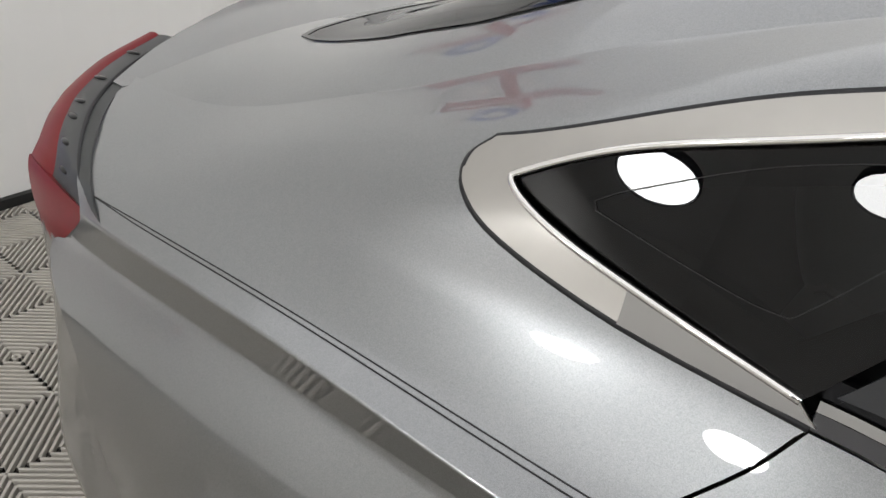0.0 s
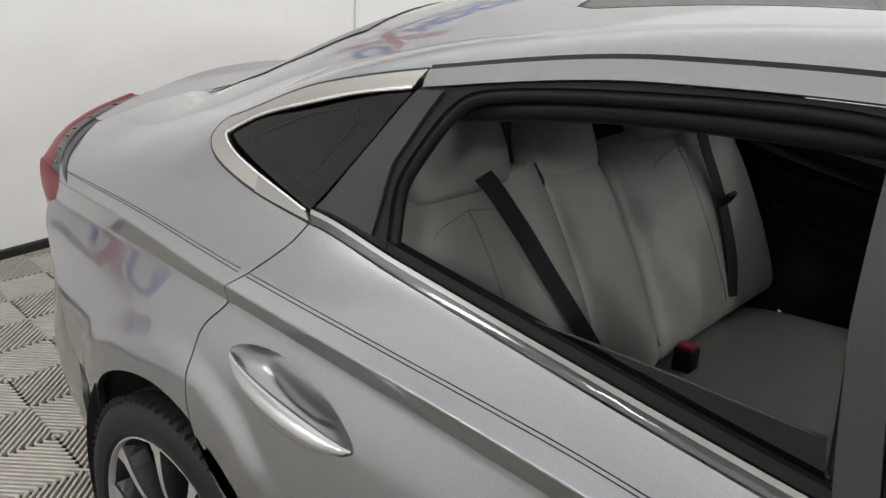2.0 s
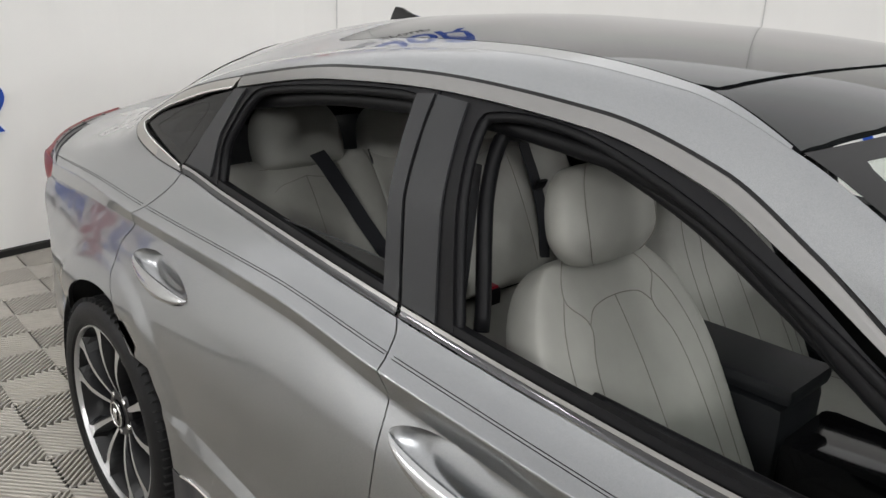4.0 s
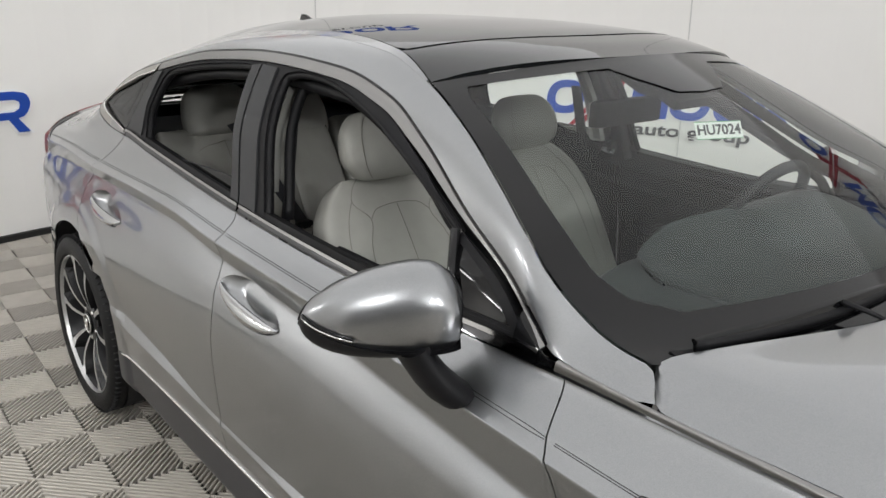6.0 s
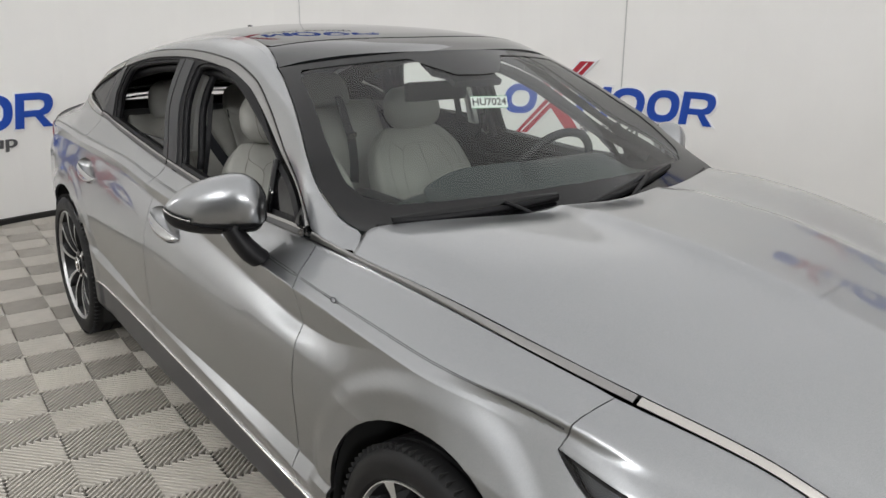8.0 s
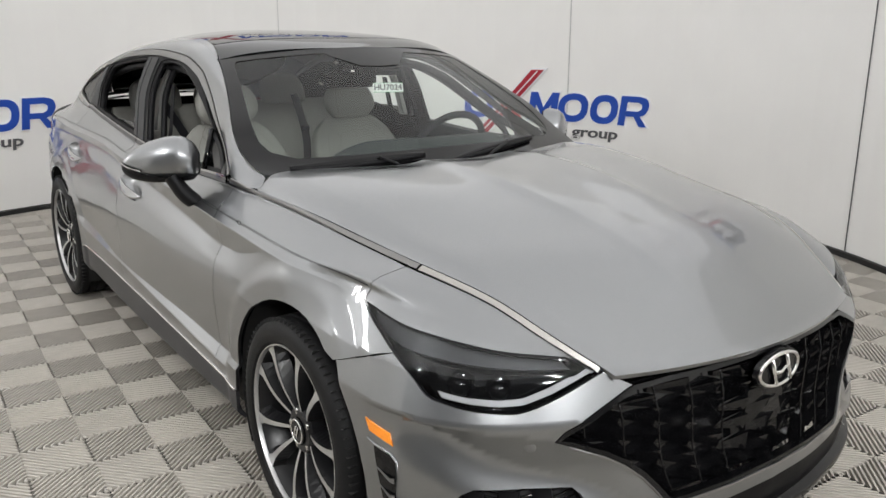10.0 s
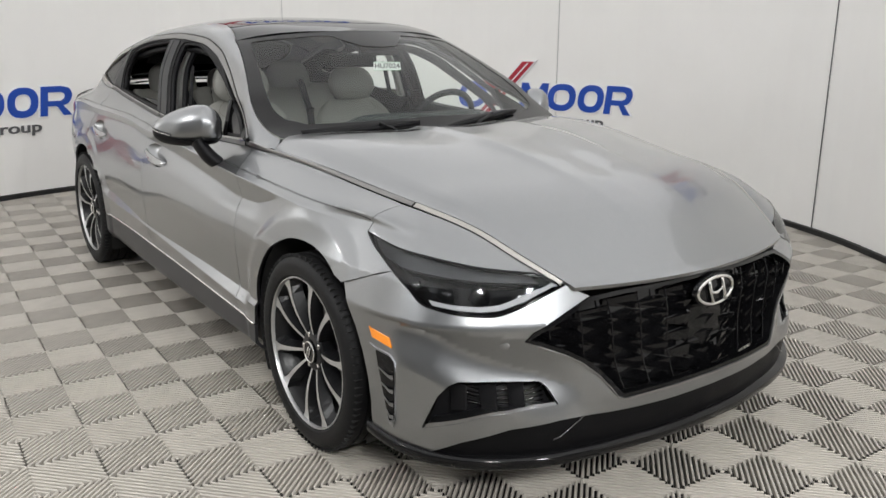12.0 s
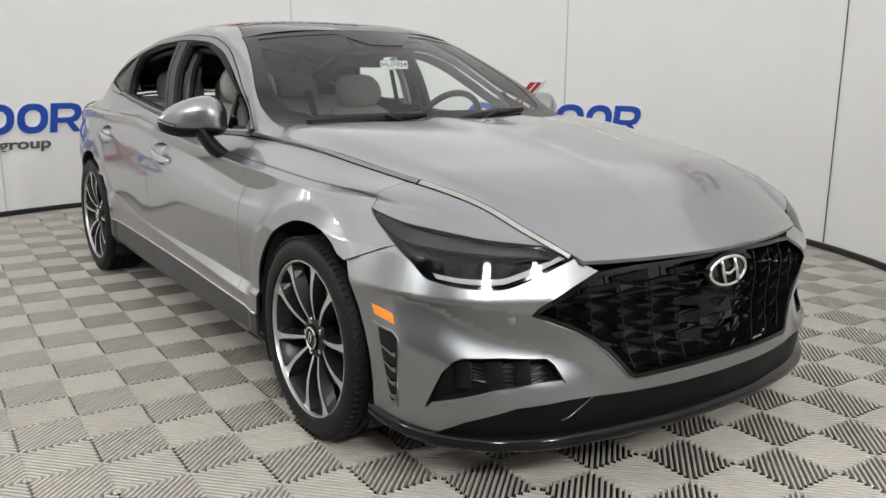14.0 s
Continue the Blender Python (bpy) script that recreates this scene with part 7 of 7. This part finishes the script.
def grow(poly, d):
    """The closed outline moved out by d."""
    P = np.array(poly)
    area = 0.5 * np.sum(P[:, 0] * np.roll(P[:, 1], -1) - np.roll(P[:, 0], -1) * P[:, 1])
    E = np.roll(P, -1, 0) - P
    E /= np.linalg.norm(E, axis=1, keepdims=True) + 1e-12
    N = np.stack([E[:, 1], -E[:, 0]], 1) * (1 if area > 0 else -1)
    B = N + np.roll(N, 1, 0)
    B /= np.maximum((B**2).sum(1, keepdims=True) / 2, 0.35)
    return [tuple(q) for q in P + B * d]


def build_sign(shift, up, label):
    sign = empty("wall_sign", label, "sign", "signs on the wall")
    a0, z0 = 128.5 + shift, 0.665 + up
    U = lambda deg: radians(128.5 - deg) * WALL_R  # noqa: E731
    h = 0.247

    lean = lambda q: [(u + 0.12 * (v - h / 2), v) for u, v in q]  # noqa: E731

    def glyph(outline, holes, material, name):
        outline, holes = lean(outline), [lean(q) for q in holes]
        b = plate("backing", grow(outline, 0.012), [grow(q, -0.012) for q in holes], a0, z0, 0.0005, 0.009, WHITE_M, sign, "white backing with a bright edge")
        plate(name, outline, holes, a0, z0, 0.0085, 0.014, material, b, "blue face" if material is BLUE_M else "red face")

    for d0, d1 in ((128.5, 124.0), (113.9, 109.3), (108.9, 104.7)):
        c, w = (U(d0) + U(d1)) / 2, (U(d1) - U(d0)) / 2
        glyph(oval(c, h / 2, w, h / 2), [oval(c, h / 2, w - 0.062, h / 2 - 0.055)], BLUE_M, "ring")
    # block with a notch
    l, r = U(118.4), U(114.0)
    m = (l + r) / 2
    glyph([(l, 0), (l + 0.062, 0), (l + 0.062, h * 0.58), (m, h * 0.12), (r - 0.062, h * 0.58), (r - 0.062, 0), (r, 0), (r, h), (r - 0.065, h), (m, h * 0.46), (l + 0.065, h), (l, h)], [], BLUE_M, "notched_block")
    # block with an opening and a leg
    l, r = U(104.4), U(100.0)
    top = spline([(r - 0.10, h), (r - 0.03, h - 0.02), (r - 0.004, h * 0.68), (r - 0.03, h * 0.42), (r - 0.075, h * 0.34)], 5)
    o = [(l, 0), (l + 0.062, 0), (l + 0.062, h * 0.32), (r - 0.13, h * 0.32), (r - 0.07, 0), (r, 0), *top[::-1], (l, h)]
    hole = [(l + 0.062, h * 0.50), (r - 0.10, h * 0.50), (r - 0.07, h * 0.57), (r - 0.064, h * 0.66), (r - 0.07, h * 0.74), (r - 0.10, h * 0.80), (l + 0.062, h * 0.80)]
    glyph(o, [hole], BLUE_M, "leg_block")
    # red crossed strokes with a white middle line
    for k, (p0, p1, w0, w1) in enumerate((((U(126.0), -0.155), (U(117.2), 0.44), 0.05, 0.058), ((U(123.6), 0.27), (U(119.0), -0.105), 0.058, 0.058))):
        o = [(p0[0] - w0, p0[1]), (p0[0] + w0, p0[1]), (p1[0] + w1, p1[1]), (p1[0] - w1, p1[1])]
        lift = 0.004 * (1 - k)
        b = plate("backing", grow(o, 0.014), [], a0, z0, 0.0005, 0.017 + lift, WHITE_M, sign, "white backing with a bright edge")
        plate("stroke", o, [], a0, z0, 0.0165 + lift, 0.022 + lift, RED_M, b, "red face")
        if not k:
            q = [(p0[0] - 0.007, p0[1] + 0.01), (p0[0] + 0.007, p0[1] + 0.01), (p1[0] + 0.007, p1[1] - 0.01), (p1[0] - 0.007, p1[1] - 0.01)]
            plate("middle_line", q, [], a0, z0, 0.026, 0.028, WHITE_M, b, "white middle line")
    # small grey words below
    cu = bpy.data.curves.new("sign_words", "FONT")
    cu.body, cu.size, cu.extrude, cu.offset = "auto group", 0.12, 0.004, 0.0022
    tmp = bpy.data.objects.new("sign_words", cu)
    scene.collection.objects.link(tmp)
    bpy.context.view_layer.update()
    me = bpy.data.meshes.new_from_object(tmp)
    bpy.data.objects.remove(tmp)
    C = np.array([v.co[:] for v in me.vertices])
    sx = (U(104.6) - U(117.9)) / (C[:, 0].max() - C[:, 0].min())
    u, v = U(117.9) + (C[:, 0] - C[:, 0].min()) * sx, -0.122 + C[:, 1] * 1.02
    P = bend(zip(u + 0.1 * (v + 0.09), v), a0, z0, 0.0)
    for vert, (x, y, z), e in zip(me.vertices, P, C[:, 2]):
        d = Vector((WALL_C[0] - x, WALL_C[1] - y)).normalized() * (0.0055 + float(e))
        vert.co = (x + d.x, y + d.y, z)
    me.materials.clear()
    me.materials.append(GREY_M)
    ob = new("words", me)
    ob.parent = sign
    ob["label"] = "dark grey lettering"
    return sign


SIGN = "blue and red raised sign with white edges on curved wall"
build_sign(0.0, 0.0, SIGN)
build_sign(88.5, 0.0, SIGN)
build_sign(45.0, 1.55, "blue and red raised sign high up on the curved wall")
build_sign(-45.5, 1.62, "blue and red raised sign high up on the curved wall")


def build_floor():
    floor = tagged(new("floor"), "grey ribbed interlocking plastic floor tiles, checkered by rib direction", "floor", kind="structure")
    a, b = tile_mesh(False), tile_mesh(True)
    bm = bmesh.new()
    s = FLOOR_S
    for i in (0, 1):
        for j in (0, 1):
            n0 = len(bm.verts)
            bm.from_mesh(a if (i + j) % 2 else b)
            bm.verts.ensure_lookup_table()
            for v in bm.verts[n0:]:
                v.co.x += (i - 0.5) * s
                v.co.y += (j - 0.5) * s
    me = bpy.data.meshes.new("tile")
    bm.to_mesh(me)
    me.materials.append(TILE_M)
    ca, sa = math.cos(radians(FLOOR_A)), math.sin(radians(FLOOR_A))
    places = []
    for i in range(-18, 12):
        for j in range(-14, 12):
            u, w = (2 * i - 0.0) * s, (2 * j - 0.0) * s
            x, y = FLOOR_C[0] + ca * u - sa * w, FLOOR_C[1] + sa * u + ca * w
            if -4.2 < x < 6.1 and -4.8 < y < 3.9:
                places.append((x, y))
    places.sort(key=lambda p: abs(p[1] + 1.0) + 0.4 * abs(p[0] - 0.6) + (3 if abs(p[1]) < 0.7 and abs(p[0]) < 2.0 else 0))
    for x, y in places[:300]:
        t = new("tile", me)
        t.parent = floor
        t.location, t.rotation_euler = (x, y, 0), (0, 0, radians(FLOOR_A + random.choice((0, 180))))
    base = np.array([v.co[:] for v in me.vertices])
    fcs = np.array([p.vertices[:] for p in me.polygons])
    V, F = [], []
    for n, (x, y) in enumerate(places[300:]):
        V.append(np.stack([x + ca * base[:, 0] - sa * base[:, 1], y + sa * base[:, 0] + ca * base[:, 1], base[:, 2]], 1))
        F.append(fcs + n * len(base))
    far = make_mesh("tile_field", np.concatenate(V), np.concatenate(F), TILE_M, floor, None, False)
    far["kind"] = "stuff"


build_floor()
